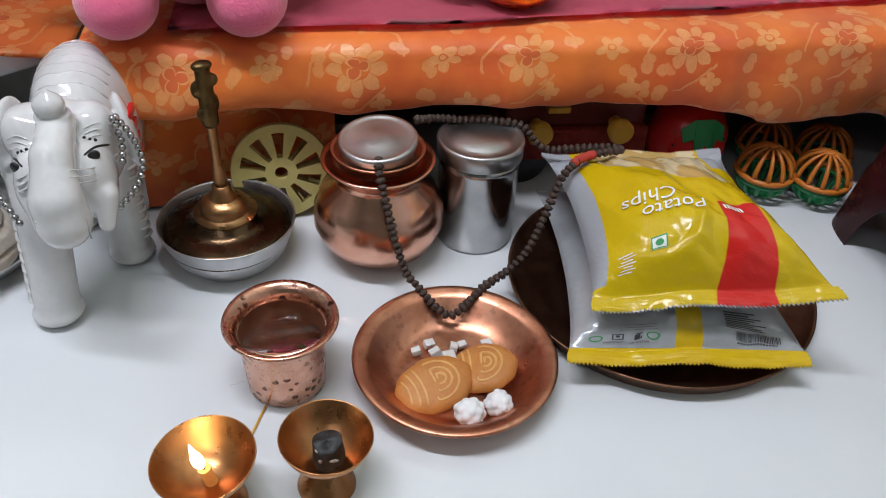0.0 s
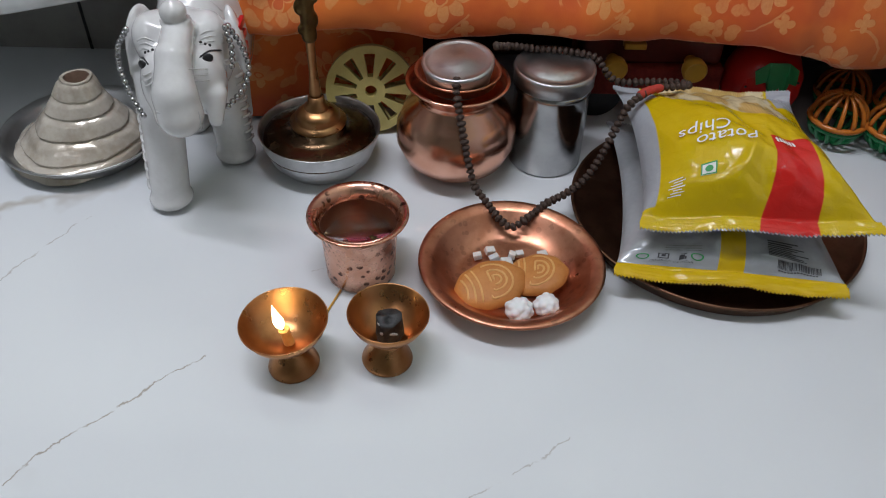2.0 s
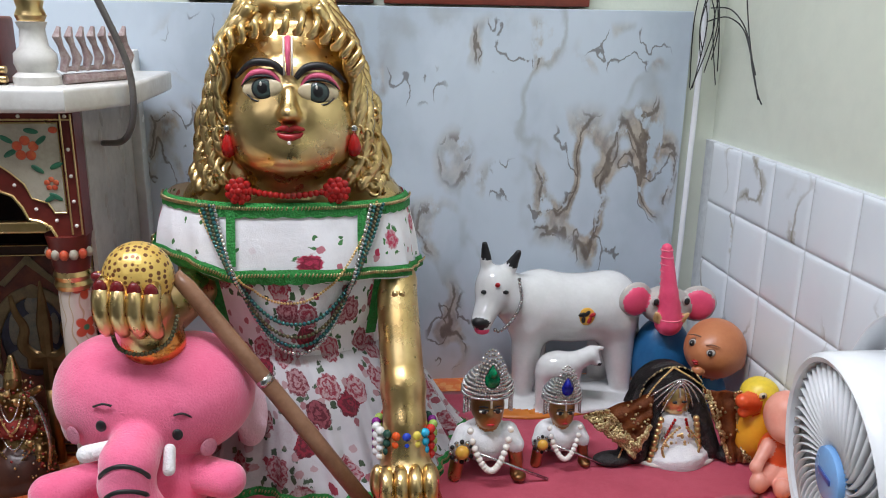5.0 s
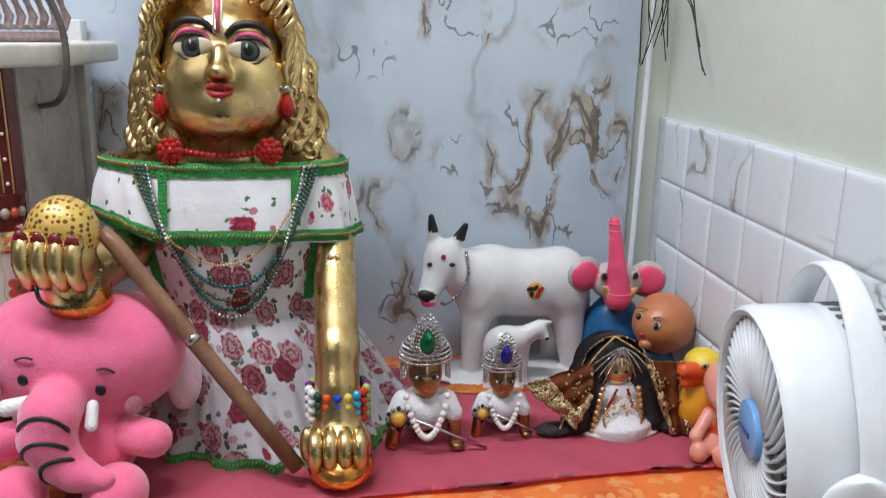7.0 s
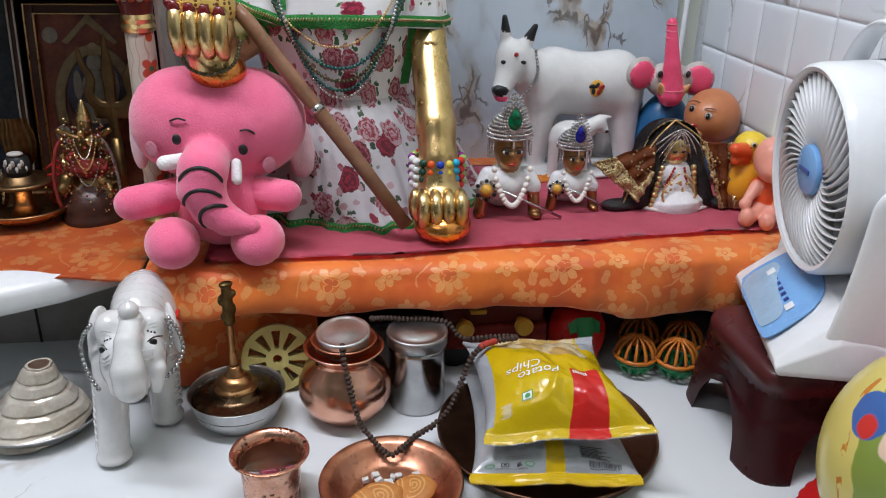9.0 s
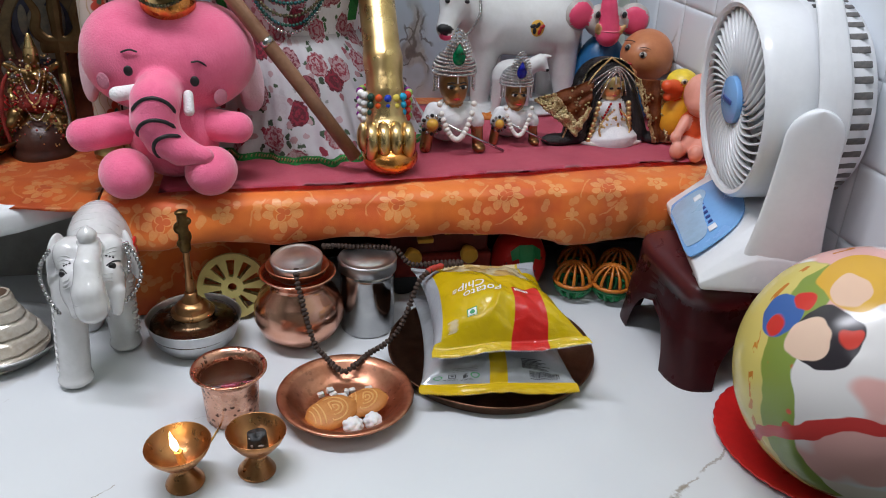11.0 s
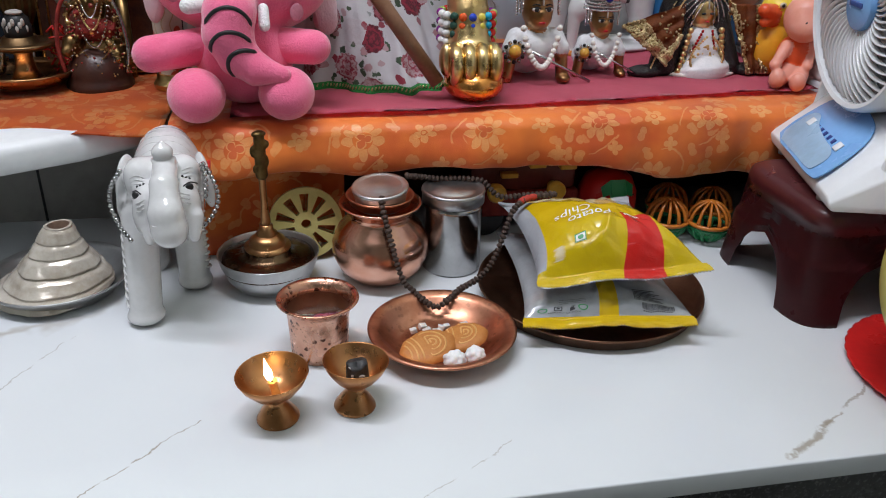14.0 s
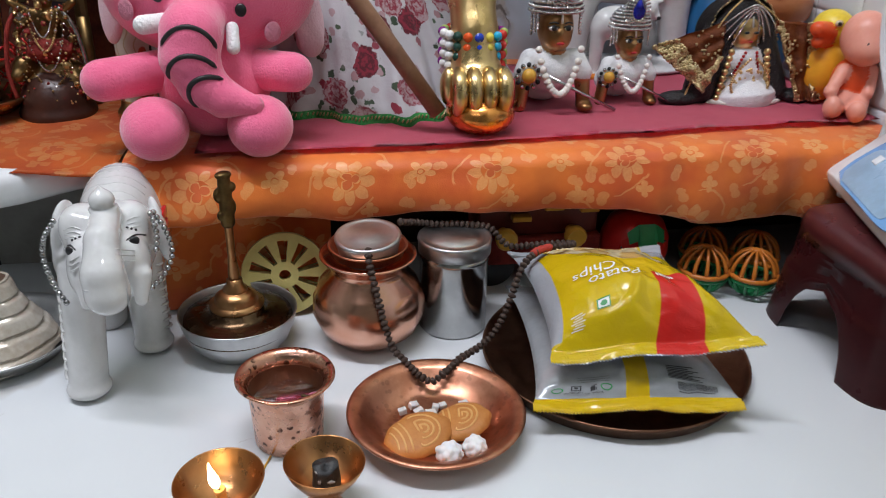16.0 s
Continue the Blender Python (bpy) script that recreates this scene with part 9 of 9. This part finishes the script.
tube(bm, [(x, SF - 0.0012, z) for x, z in arch_line], 0.0014, 6)
for x0 in (-0.098, -0.1065, -0.382, -0.3735):
    tube(bm, [(x0, SF - 0.0008, 0.404), (x0, SF - 0.0008, 0.510)], 0.0009, 6)
tube(bm, [(-0.382, SF - 0.0008, 0.5055), (-0.098, SF - 0.0008, 0.5055)], 0.0009, 6)
for s in (1, -1):
    pts = cream if s > 0 else [(-0.480 - x, z) for x, z in cream]
    tube(bm, [(x, SF - 0.0012, z) for x, z in pts + pts[:1]], 0.0008, 6)
part("gold_line", rel(bm), M_GOLD, arch, "raised gold lines")
bm = bmesh.new()
for x, z in ((-0.1023, 0.412), (-0.1023, 0.434), (-0.1023, 0.4565), (-0.1023, 0.480), (-0.1023, 0.5085), (-0.140, 0.5085), (-0.180, 0.5085), (-0.220, 0.5085), (-0.1185, 0.417), (-0.1345, 0.4275), (-0.150, 0.4490), (-0.168, 0.4645), (-0.196, 0.479)):
    ball(bm, (x, SF - 0.0012, z), 0.0017, 8)
    ball(bm, (-0.480 - x, SF - 0.0012, z), 0.0017, 8)
part("white_stud", rel(bm), M_PEARL, arch, "white studs")["kind"] = "stuff"

M_PILLAR, nt, bs = nodes_of("painted_pillar")
co = coords(nt, uv=True)
fl, ht, rn, _ = flower_mask(nt, co, 26.0, 0.30, 4, 0.25, 0.15)
wv = node(nt, "ShaderNodeTexWave", Scale=30.0, Distortion=9.0, Detail=1.0)
nt.links.new(co, wv.inputs["Vector"])
c = blend(nt, noise_tex(nt, co, 60, 4), (0.62, 0.58, 0.50), (0.50, 0.45, 0.38))
c = blend(nt, math_node(nt, "MULTIPLY", step(nt, wv.outputs["Fac"], 0.93, 0.97), 0.6), c, (0.36, 0.24, 0.08))
c = blend(nt, fl, c, (0.46, 0.07, 0.03))
c = blend(nt, ht, c, (0.03, 0.15, 0.07))
nt.links.new(c, bs.inputs["Base Color"])
bs.inputs["Roughness"].default_value = 0.3
for x in (-0.1155, -0.3645):
    pil = part("pillar", (lambda bm: (bmesh.ops.translate(bm, verts=bm.verts, vec=V(x, 0.741, 0) - SB), bm)[1])(sheet(lambda u, v: ((0.0142 + 0.0006 * math.sin(v * 3)) * math.cos(TAU * u), 0.0142 * math.sin(TAU * u), 0.158 + 0.194 * v, u * 0.09, v * 0.194), 32, 24, closed=True)), M_PILLAR, shrine, "white pillar painted with red flowers", sharp=80)
    ringp = lathe([(0.0, 0.350), (0.0155, 0.350), (0.0172, 0.3545), (0.0155, 0.3585), (0.0172, 0.363), (0.0155, 0.3675), (0.0, 0.368)], 32)
    bmesh.ops.translate(ringp, verts=ringp.verts, vec=V(x, 0.741, 0))
    part("gold_ring", rel(ringp), M_GOLD, pil, "double gold ring")
    capp = bmesh.new()
    lathe([(0.0, 0.367), (0.0150, 0.367), (0.0172, 0.378), (0.0180, 0.392), (0.0200, 0.402), (0.0, 0.4025)], 32, bm=capp)
    bmesh.ops.translate(capp, verts=capp.verts, vec=V(x, 0.741, 0))
    part("capital", rel(capp), M_MAROON_PAINT, pil, "maroon painted capital")
    for k in range(7):
        a = -math.pi * (k + 0.5) / 7
        bm = bmesh.new()
        ball(bm, (x + 0.0176 * math.cos(a), 0.741 + 0.0176 * math.sin(a), 0.385), (0.0042, 0.0042, 0.0050), 10)
        part("painted_bud", rel(bm), M_PETAL_PAINT if k % 2 else M_CREAM_PAINT, pil)
    basep = lathe([(0.0, 0.143), (0.0200, 0.143), (0.0205, 0.148), (0.0165, 0.153), (0.0160, 0.159), (0.0, 0.160)], 32)
    bmesh.ops.translate(basep, verts=basep.verts, vec=V(x, 0.741, 0))
    part("plinth", rel(basep), M_GOLD, pil)
roof = outline_solid(bmesh.new(), [(-0.42, 0.704), (-0.094, 0.704), (-0.052, 0.772), (-0.052, 0.925), (-0.42, 0.925)], 0.513, 0.534, bevel=0.004)
part("roof_slab", rel(roof), surface("roof_marble", (0.72, 0.71, 0.68), (0.60, 0.58, 0.55), 24, 0.22), shrine, "white marble roof slab")
part("lintel", rel(box(bmesh.new(), (-0.382, 0.790, 0.388), (-0.100, 0.800, 0.400), 0.002)), M_GOLD, shrine)
# lattice side wall and its post
side = bmesh.new()
box(side, (-0.1015, 0.757, 0.143), (-0.0975, 0.918, 0.512))
side_part = part("side_wall", rel(side), M_GREY_WHITE, shrine, "grey-white marble side wall with carved vines")
bm = bmesh.new()
for s in range(2):
    for k in range(22):
        z, y = 0.170 + 0.0155 * k, 0.812 + 0.062 * s + 0.010 * math.sin(k * 1.5 + s)
        ball(bm, (-0.0975, y, z), (0.0016, 0.0052, 0.0085), 8, turn=(28 if k % 2 else -28, 0, 0))
part("carving", rel(bm), M_GREY_WHITE, side_part, "carved vine relief")["kind"] = "stuff"
part("corner_post", rel(box(bmesh.new(), (-0.108, 0.922, 0.141), (-0.088, 0.944, 0.556), 0.002)), surface("post_marble", (0.62, 0.64, 0.64), (0.52, 0.54, 0.54), 24, 0.25), shrine, "plain white marble corner post")
part("back_wall", rel(box(bmesh.new(), (-0.40, 0.915, 0.143), (-0.110, 0.920, 0.512))), M_DARK_WOOD, shrine, "dark wooden back of the shrine")
part("left_wall", rel(box(bmesh.new(), (-0.392, 0.757, 0.143), (-0.388, 0.915, 0.512))), M_DARK_WOOD, shrine)
# roof ornaments
for x in (-0.124, -0.300):
    pst = lathe([(0.0, 0.534), (0.0190, 0.534), (0.0195, 0.541), (0.0150, 0.545), (0.0175, 0.552), (0.0170, 0.560), (0.0115, 0.566), (0.0100, 0.580), (0.0125, 0.586), (0.0, 0.587)], 32)
    bmesh.ops.translate(pst, verts=pst.verts, vec=V(x, 0.737, 0))
    pp = part("roof_post", rel(pst), surface("post_white", (0.70, 0.68, 0.64), (0.58, 0.56, 0.52), 40, 0.3), shrine, "turned white marble post")
    gl = lathe([(0.0, 0.586), (0.0105, 0.586), (0.0125, 0.591), (0.0100, 0.597), (0.0115, 0.603), (0.0, 0.606)], 24)
    bmesh.ops.translate(gl, verts=gl.verts, vec=V(x, 0.737, 0))
    part("gold_cap", rel(gl), M_GOLD, pp)
par = bmesh.new()
u, d = V(-0.103, 0.738, 0), V(0.038, 0.060, 0)
dn = d.normalized()
for k in range(7):
    p = u + d * (k / 6)
    tube(par, [(p.x, p.y, 0.545), (p.x + dn.x * 0.004, p.y + dn.y * 0.004, 0.556), (p.x, p.y, 0.566), (p.x - dn.x * 0.003, p.y - dn.y * 0.003, 0.574), (p.x, p.y, 0.582)], [0.0030, 0.0042, 0.0026, 0.0040, 0.0018], 8)
tube(par, [u + V(0, 0, 0.5385), u + d + V(0, 0, 0.5385)], 0.0046, 8)
tube(par, [u + V(0, 0, 0.547), u + d + V(0, 0, 0.547)], 0.0022, 8)
part("parapet", rel(par), surface("parapet_paint", (0.30, 0.20, 0.20), (0.46, 0.38, 0.36), 200, 0.5), shrine, "dull maroon carved parapet")
part("roof_block", rel(box(bmesh.new(), (-0.205, 0.730, 0.534), (-0.150, 0.770, 0.590), 0.003)), M_MAROON_PAINT, shrine, "maroon block with gold bars")
bm = bmesh.new()
for z in (0.539, 0.547):
    tube(bm, [(-0.210, 0.729, z), (-0.146, 0.729, z)], 0.0032, 10)
part("gold_bar", rel(bm), M_GOLD, shrine)
bm = bmesh.new()
tube(bm, spline([(-0.088, 0.750, 0.640), (-0.066, 0.755, 0.585), (-0.0535, 0.757, 0.545), (-0.0535, 0.757, 0.505), (-0.066, 0.766, 0.482), (-0.094, 0.800, 0.474)], 40), 0.0030, 10)
single("power_cable", bm, surface("cable_grey", (0.10, 0.09, 0.085), (0.14, 0.13, 0.12), 60, 0.4), "dark grey cable looped down the shrine's side", "cable")

# framed pictures inside the shrine: one with a painted arch, a darker one with a pale edge
def shrine_picture(label, place, half, tall, rim, edge, canvas):
    ob = thing("framed_picture", label, "picture", place, (-8, 0, 0), "shrine pictures")
    for lo, hi in (((-half, -0.004, 0), (-half + rim, 0.010, tall)), ((half - rim, -0.004, 0), (half, 0.010, tall)), ((-half + rim, -0.004, tall - rim), (half - rim, 0.010, tall)), ((-half + rim, -0.004, 0), (half - rim, 0.010, rim))):
        part("frame", box(bmesh.new(), lo, hi, 0.002), M_DARK_WOOD, ob)
    for r, m in ((0.0, edge), (rim - 0.001, edge)):
        bm = bmesh.new()
        a, b = half - r - 0.001, tall - r - 0.001
        tube(bm, [(-a, -0.0048, r + 0.001), (a, -0.0048, r + 0.001), (a, -0.0048, b), (-a, -0.0048, b), (-a, -0.0048, r + 0.001)], 0.0013, 6)
        part("moulding", bm, m, ob, "thin bright moulding")
    part("canvas", box(bmesh.new(), (-half + rim, 0.002, rim), (half - rim, 0.008, tall - rim)), canvas, ob, "dim painted picture")
    return ob


pic = shrine_picture("dim framed devotional picture with gold edging inside the shrine", (-0.190, 0.803, 0.1440), 0.066, 0.224, 0.011, M_GOLD, surface("picture_red", (0.20, 0.060, 0.035), (0.09, 0.03, 0.028), 40, 0.2))
shrine_picture("dark framed picture with a pale edge inside the shrine", (-0.325, 0.806, 0.1440), 0.060, 0.255, 0.008, M_GREY_WHITE, surface("picture_blue", (0.035, 0.045, 0.060), (0.02, 0.02, 0.025), 30, 0.15))
M_TAN_PAINT = surface("painted_tan", (0.24, 0.17, 0.085), (0.16, 0.11, 0.06), 80, 0.4)
bm = bmesh.new()
tube(bm, [(0.002 + 0.041 * math.cos(a), 0.0015, 0.112 + 0.062 * math.sin(a)) for a in (-0.35 + 3.84 * k / 34 for k in range(35))], 0.0062, 8)
for v in bm.verts:
    v.co.y = 0.0015 + (v.co.y - 0.0015) * 0.12
part("painted_arch", bm, M_TAN_PAINT, pic)
bm = bmesh.new()
upright(bm, [(-0.024, 0.180), (-0.002, 0.203), (0.026, 0.180), (0.030, 0.183), (0.006, 0.207), (0.000, 0.214), (-0.006, 0.207), (-0.030, 0.183)], 0.0002, 0.0020)
part("painted_gable", bm, M_TAN_PAINT, pic)
M_GREY_PAINT = surface("painted_grey", (0.27, 0.23, 0.17), (0.16, 0.15, 0.14), 120, 0.4)
M_NIGHT_PAINT = surface("painted_night", (0.06, 0.06, 0.10), (0.035, 0.03, 0.04), 90, 0.4)
for name, m, c, r in (("painted_sky", M_NIGHT_PAINT, (0.002, 0.0020, 0.128), (0.034, 0.0006, 0.044)), ("painted_head", M_GREY_PAINT, (0.002, 0.0013, 0.160), (0.0085, 0.0008, 0.0100)), ("painted_crown", M_TAN_PAINT, (0.002, 0.0012, 0.174), (0.0070, 0.0008, 0.0080)), ("painted_body", M_GREY_PAINT, (0.002, 0.0010, 0.132), (0.0160, 0.0008, 0.0200)), ("painted_lap", M_GREY_PAINT, (0.002, 0.0008, 0.104), (0.0270, 0.0008, 0.0130)), ("painted_arm", M_GREY_PAINT, (-0.018, 0.0010, 0.135), (0.0050, 0.0008, 0.0170)), ("painted_arm", M_GREY_PAINT, (0.022, 0.0010, 0.135), (0.0050, 0.0008, 0.0170)), ("painted_cloud", M_GREY_PAINT, (-0.042, 0.0013, 0.190), (0.0090, 0.0008, 0.0090)), ("painted_cloud", M_GREY_PAINT, (-0.040, 0.0013, 0.080), (0.0085, 0.0008, 0.0100))):
    part(name, ball(bmesh.new(), c, r, 16), m, pic)

# brass trident plate
bm = bmesh.new()
for s in (-1, 1):
    tube(bm, spline([(0, 0, 0.040), (s * 0.012, 0, 0.040), (s * 0.022, 0, 0.052), (s * 0.019, 0, 0.070), (s * 0.026, 0, 0.086), (s * 0.029, 0, 0.104)], 30), [0.0062] * 12 + [0.0058 - 0.00022 * k for k in range(18)], 8)
tube(bm, [(0, 0, 0.0), (0, 0, 0.03), (0, 0, 0.055), (0, 0, 0.075), (0, 0, 0.118)], [0.0060, 0.0060, 0.0064, 0.0078, 0.0010], 8)
box(bm, (-0.020, -0.004, 0.026), (0.020, 0.004, 0.044), 0.004)
for v in bm.verts:
    v.co.y *= 0.35
single("brass_trident", bm, M_BRASS_DULL, "flat dull brass trident before the picture", "trident", (-0.165, 0.785, 0.222), (-3, 0, 0))
part_stand = bmesh.new()
tube(part_stand, [(-0.165, 0.787, 0.143), (-0.165, 0.786, 0.226)], 0.006, 10)
single("trident_stand", part_stand, M_BRASS_OLD, "dark brass rod carrying the trident", "stand")


# ornate dark gilt figurines on dark bases
def ornate(x, y, s, seed, label):
    rng = random.Random(seed)
    q = lambda a, b, c: (x + a * s, y + b * s, 0.146 + c * s)
    k3 = lambda *r: tuple(v * s for v in r)
    pr = [("limb", 0, q(0, 0, 0.0), q(0, 0, 0.007), 0.034 * s, 0.031 * s, 0.003),
          # the mount: body, head and legs
          ("ball", 1, q(0.006, 0.004, 0.034), k3(0.024, 0.014, 0.014)), ("ball", 1, q(-0.020, -0.008, 0.042), k3(0.010, 0.011, 0.011), None, 0.006), ("ball", 1, q(-0.024, -0.017, 0.036), k3(0.006, 0.006, 0.006), None, 0.004),
          *(("limb", 1, q(a, b, 0.030), q(a, b, 0.008), 0.006 * s, 0.0048 * s, 0.004) for a, b in ((-0.012, -0.006), (-0.010, 0.012), (0.022, -0.006), (0.024, 0.012))),
          # the rider: legs, body, four arms, head and tall crown
          ("ball", 2, q(0.004, -0.004, 0.056), k3(0.021, 0.015, 0.011), None, 0.004), ("ball", 1, q(0.004, 0.0, 0.078), k3(0.012, 0.010, 0.018), None, 0.004), ("ball", 1, q(0.004, -0.002, 0.102), k3(0.0085, 0.0085, 0.0100), None, 0.003), ("limb", 3, q(0.004, 0.0, 0.110), q(0.004, 0.002, 0.128), 0.0080 * s, 0.0030 * s, 0.002),
          *(("limb", 1, q(0.004 + e * 0.011, -0.002, 0.088), q(0.004 + e * a, -0.006, c), 0.0042 * s, 0.0034 * s, 0.003) for e in (-1, 1) for a, c in ((0.024, 0.074), (0.026, 0.098)))]
    for k in range(34):
        a, c = rng.uniform(3.0, 6.4), rng.uniform(0.020, 0.100)
        w = 0.022 * (1 - c * 4.2)
        pr.append(("ball", rng.choice((1, 2, 3)), q(0.003 + (w + 0.010) * math.cos(a), 0.8 * w * math.sin(a) - 0.004, c), (rng.uniform(0.0018, 0.0036) * s,) * 3, None, 0.0015))

    def beads(bm):
        # garlands in loops over the rider and the mount, and tiny studs
        for n, (w, low, top) in enumerate(((0.010, 0.070, 0.094), (0.014, 0.058, 0.092), (0.019, 0.040, 0.088), (0.026, 0.026, 0.070))):
            for k in range(34):
                t = k / 33
                p = q(0.004 + w * (2 * t - 1), -0.014 - 0.006 * math.sin(math.pi * t), top - (top - low) * math.sin(math.pi * t) ** 0.8)
                ball(bm, p, rng.uniform(0.0009, 0.0013), 6, (4, 3, 4, 1)[n])
        for k in range(240):
            a, c = rng.uniform(3.0, 6.4), rng.uniform(0.010, 0.112)
            w = 0.030 * (1 - c * 5.2)
            ball(bm, q(0.003 + (w + 0.006) * math.cos(a), (w + 0.004) * 0.8 * math.sin(a) - 0.003, c), rng.uniform(0.0007, 0.0014), 6, rng.choice((1, 3, 3, 4, 2)))
        for e in (-1, 1):
            tube(bm, spline([q(e * 0.016, -0.004, 0.094), q(e * 0.028, -0.008, 0.076), q(e * 0.034, -0.010, 0.040), q(e * 0.030, -0.012, 0.012)], 14), 0.0022, 8, 2 if e < 0 else 4)
    return figure("ornate_figurine", pr, [M_DARK_WOOD, M_BRASS_OLD, M_RED_VELVET, M_GOLD, M_SILVER], (x, y, 0.1435), label, "figurine", 0.0018, 0.004, beads, "ornate figurines")


ornate(-0.192, 0.757, 1.0, 1, "dark gilt figurine crusted with tiny beads and tinsel")
ornate(-0.318, 0.775, 0.95, 2, "another beaded dark gilt figurine in the shadow")

# red tinsel garland heap
rng = random.Random(9)
bm = bmesh.new()
for k in range(70):
    c = V(-0.226 + rng.uniform(-0.016, 0.016), 0.772 + rng.uniform(-0.012, 0.010), 0.146 + rng.uniform(0, 0.055))
    tube(bm, [c, c + V(rng.uniform(-0.008, 0.008), rng.uniform(-0.006, 0.002), rng.uniform(-0.004, 0.010))], 0.0011, 5)
single("red_tinsel", bm, M_RED, "heap of red tinsel beside the figurine", "tinsel", kind="stuff")

# brass stand with a dark stone egg and hood
st = thing("brass_stand", "brass pedestal dish with a dark stone egg before a hood", "stand", (-0.262, 0.752, 0.1438))
part("dish", lathe([(0.0, 0.0), (0.020, 0.0), (0.034, 0.004), (0.047, 0.013), (0.050, 0.018), (0.0485, 0.0195), (0.044, 0.016), (0.030, 0.009), (0.0, 0.008)], 56), M_BRASS, st)
part("pedestal", lathe([(0.0, 0.008), (0.016, 0.008), (0.010, 0.020), (0.0085, 0.034), (0.014, 0.040), (0.0, 0.041)], 32), M_BRASS, st)
part("upper_plate", lathe([(0.0, 0.039), (0.022, 0.039), (0.033, 0.043), (0.034, 0.046), (0.030, 0.047), (0.018, 0.046), (0.016, 0.052), (0.0, 0.053)], 48), M_BRASS_DULL, st)
bm = bmesh.new()
lathe([(0.0, 0.050), (0.0125, 0.050), (0.0135, 0.060), (0.0115, 0.070), (0.006, 0.076), (0.0, 0.078)], 28, bm=bm)
part("stone_egg", bm, M_BLACK_PL, st, "dark polished stone egg")
bm = bmesh.new()
for k in range(9):
    a = -2.6 + k * 0.25
    ball(bm, (0.0122 * math.cos(a), 0.0122 * math.sin(a), 0.064 + 0.004 * math.sin(k * 2.1)), (0.0022, 0.0016, 0.0038), 8)
ball(bm, (0, -0.003, 0.076), (0.0085, 0.007, 0.0028), 12)
part("white_mark", bm, M_GREY_WHITE, st, "white paste marks")
bm = sheet(lambda u, v: ((0.0065 + 0.0125 * math.sin(min(1, v * 1.15) * math.pi * 0.75) ** 1.2) * (2 * u - 1), 0.016 - 0.006 * (1 - (2 * u - 1) ** 2) - 0.004 * v + 0.0008 * math.cos(u * 40), 0.050 + 0.062 * v), 24, 20)
bmesh.ops.solidify(bm, geom=bm.faces[:], thickness=0.002)
part("hood", bm, M_BRASS_OLD, st, "ribbed brass hood")

# pictures above the marble panel and thin dark wires in the corner
for x0, x1, c in ((-0.035, 0.170, (0.05, 0.02, 0.015)), (0.182, 0.420, (0.20, 0.04, 0.025))):
    wp = thing("wall_picture", "picture in a dark frame hung above the marble panel", "picture", ((x0 + x1) / 2, 0.9535, 0.6085), group="wall pictures")
    w = (x1 - x0) / 2
    bm = bmesh.new()
    for lo, hi in (((-w, -0.006, 0), (w, 0.008, 0.010)), ((-w, -0.006, 0.20), (w, 0.008, 0.21)), ((-w, -0.006, 0.010), (-w + 0.010, 0.008, 0.20)), ((w - 0.010, -0.006, 0.010), (w, 0.008, 0.20))):
        box(bm, lo, hi, 0.0015)
    part("frame", bm, surface("frame_brown", c, None, 40, 0.4), wp)
    part("print", box(bmesh.new(), (-w + 0.010, 0.0, 0.010), (w - 0.010, 0.006, 0.20)), surface("print_tan", (0.34, 0.20, 0.12), (0.12, 0.04, 0.03), 70, 0.4), wp)
wires = thing("loose_wires", "thin dark wires hanging loosely in the wall corner", "wires")
rng = random.Random(12)
for k in range(9):
    x, y = 0.557 + rng.uniform(-0.012, 0.018), 0.936 + rng.uniform(-0.010, 0.004)
    e = rng.uniform(0.515, 0.575)
    bm = bmesh.new()
    tube(bm, spline([(x + rng.uniform(-0.01, 0.01), y, 0.72), (x, y, 0.64), (x + rng.uniform(-0.010, 0.012), y - rng.uniform(0, 0.01), 0.59), (x + rng.uniform(-0.014, 0.012), y - 0.006, e)], 16), 0.0007, 5)
    part("wire", bm, M_BLACK_PL, wires)
for pts in ([(0.560, 0.935, 0.595), (0.568, 0.905, 0.600), (0.574, 0.875, 0.588), (0.575, 0.853, 0.562), (0.576, 0.832, 0.525), (0.576, 0.818, 0.511)], [(0.562, 0.935, 0.610), (0.570, 0.900, 0.608), (0.575, 0.868, 0.585), (0.576, 0.846, 0.545), (0.577, 0.828, 0.515)], [(0.574, 0.885, 0.66), (0.575, 0.872, 0.61), (0.576, 0.855, 0.565), (0.577, 0.840, 0.540)]):
    bm = bmesh.new()
    tube(bm, spline(pts, 24), 0.0008, 5)
    part("wire", bm, M_BLACK_PL, wires)


# ---- wall tiles, one by one ----
TILE = tile_mesh()
for i in range(20):
    for j in range(6):
        ob = new("tile", TILE)
        ob.matrix_basis = pose(0.5868, 0.9035 - 0.0746 * i, 0.4155 - 0.0742 * j)
        ob.parent = tiles
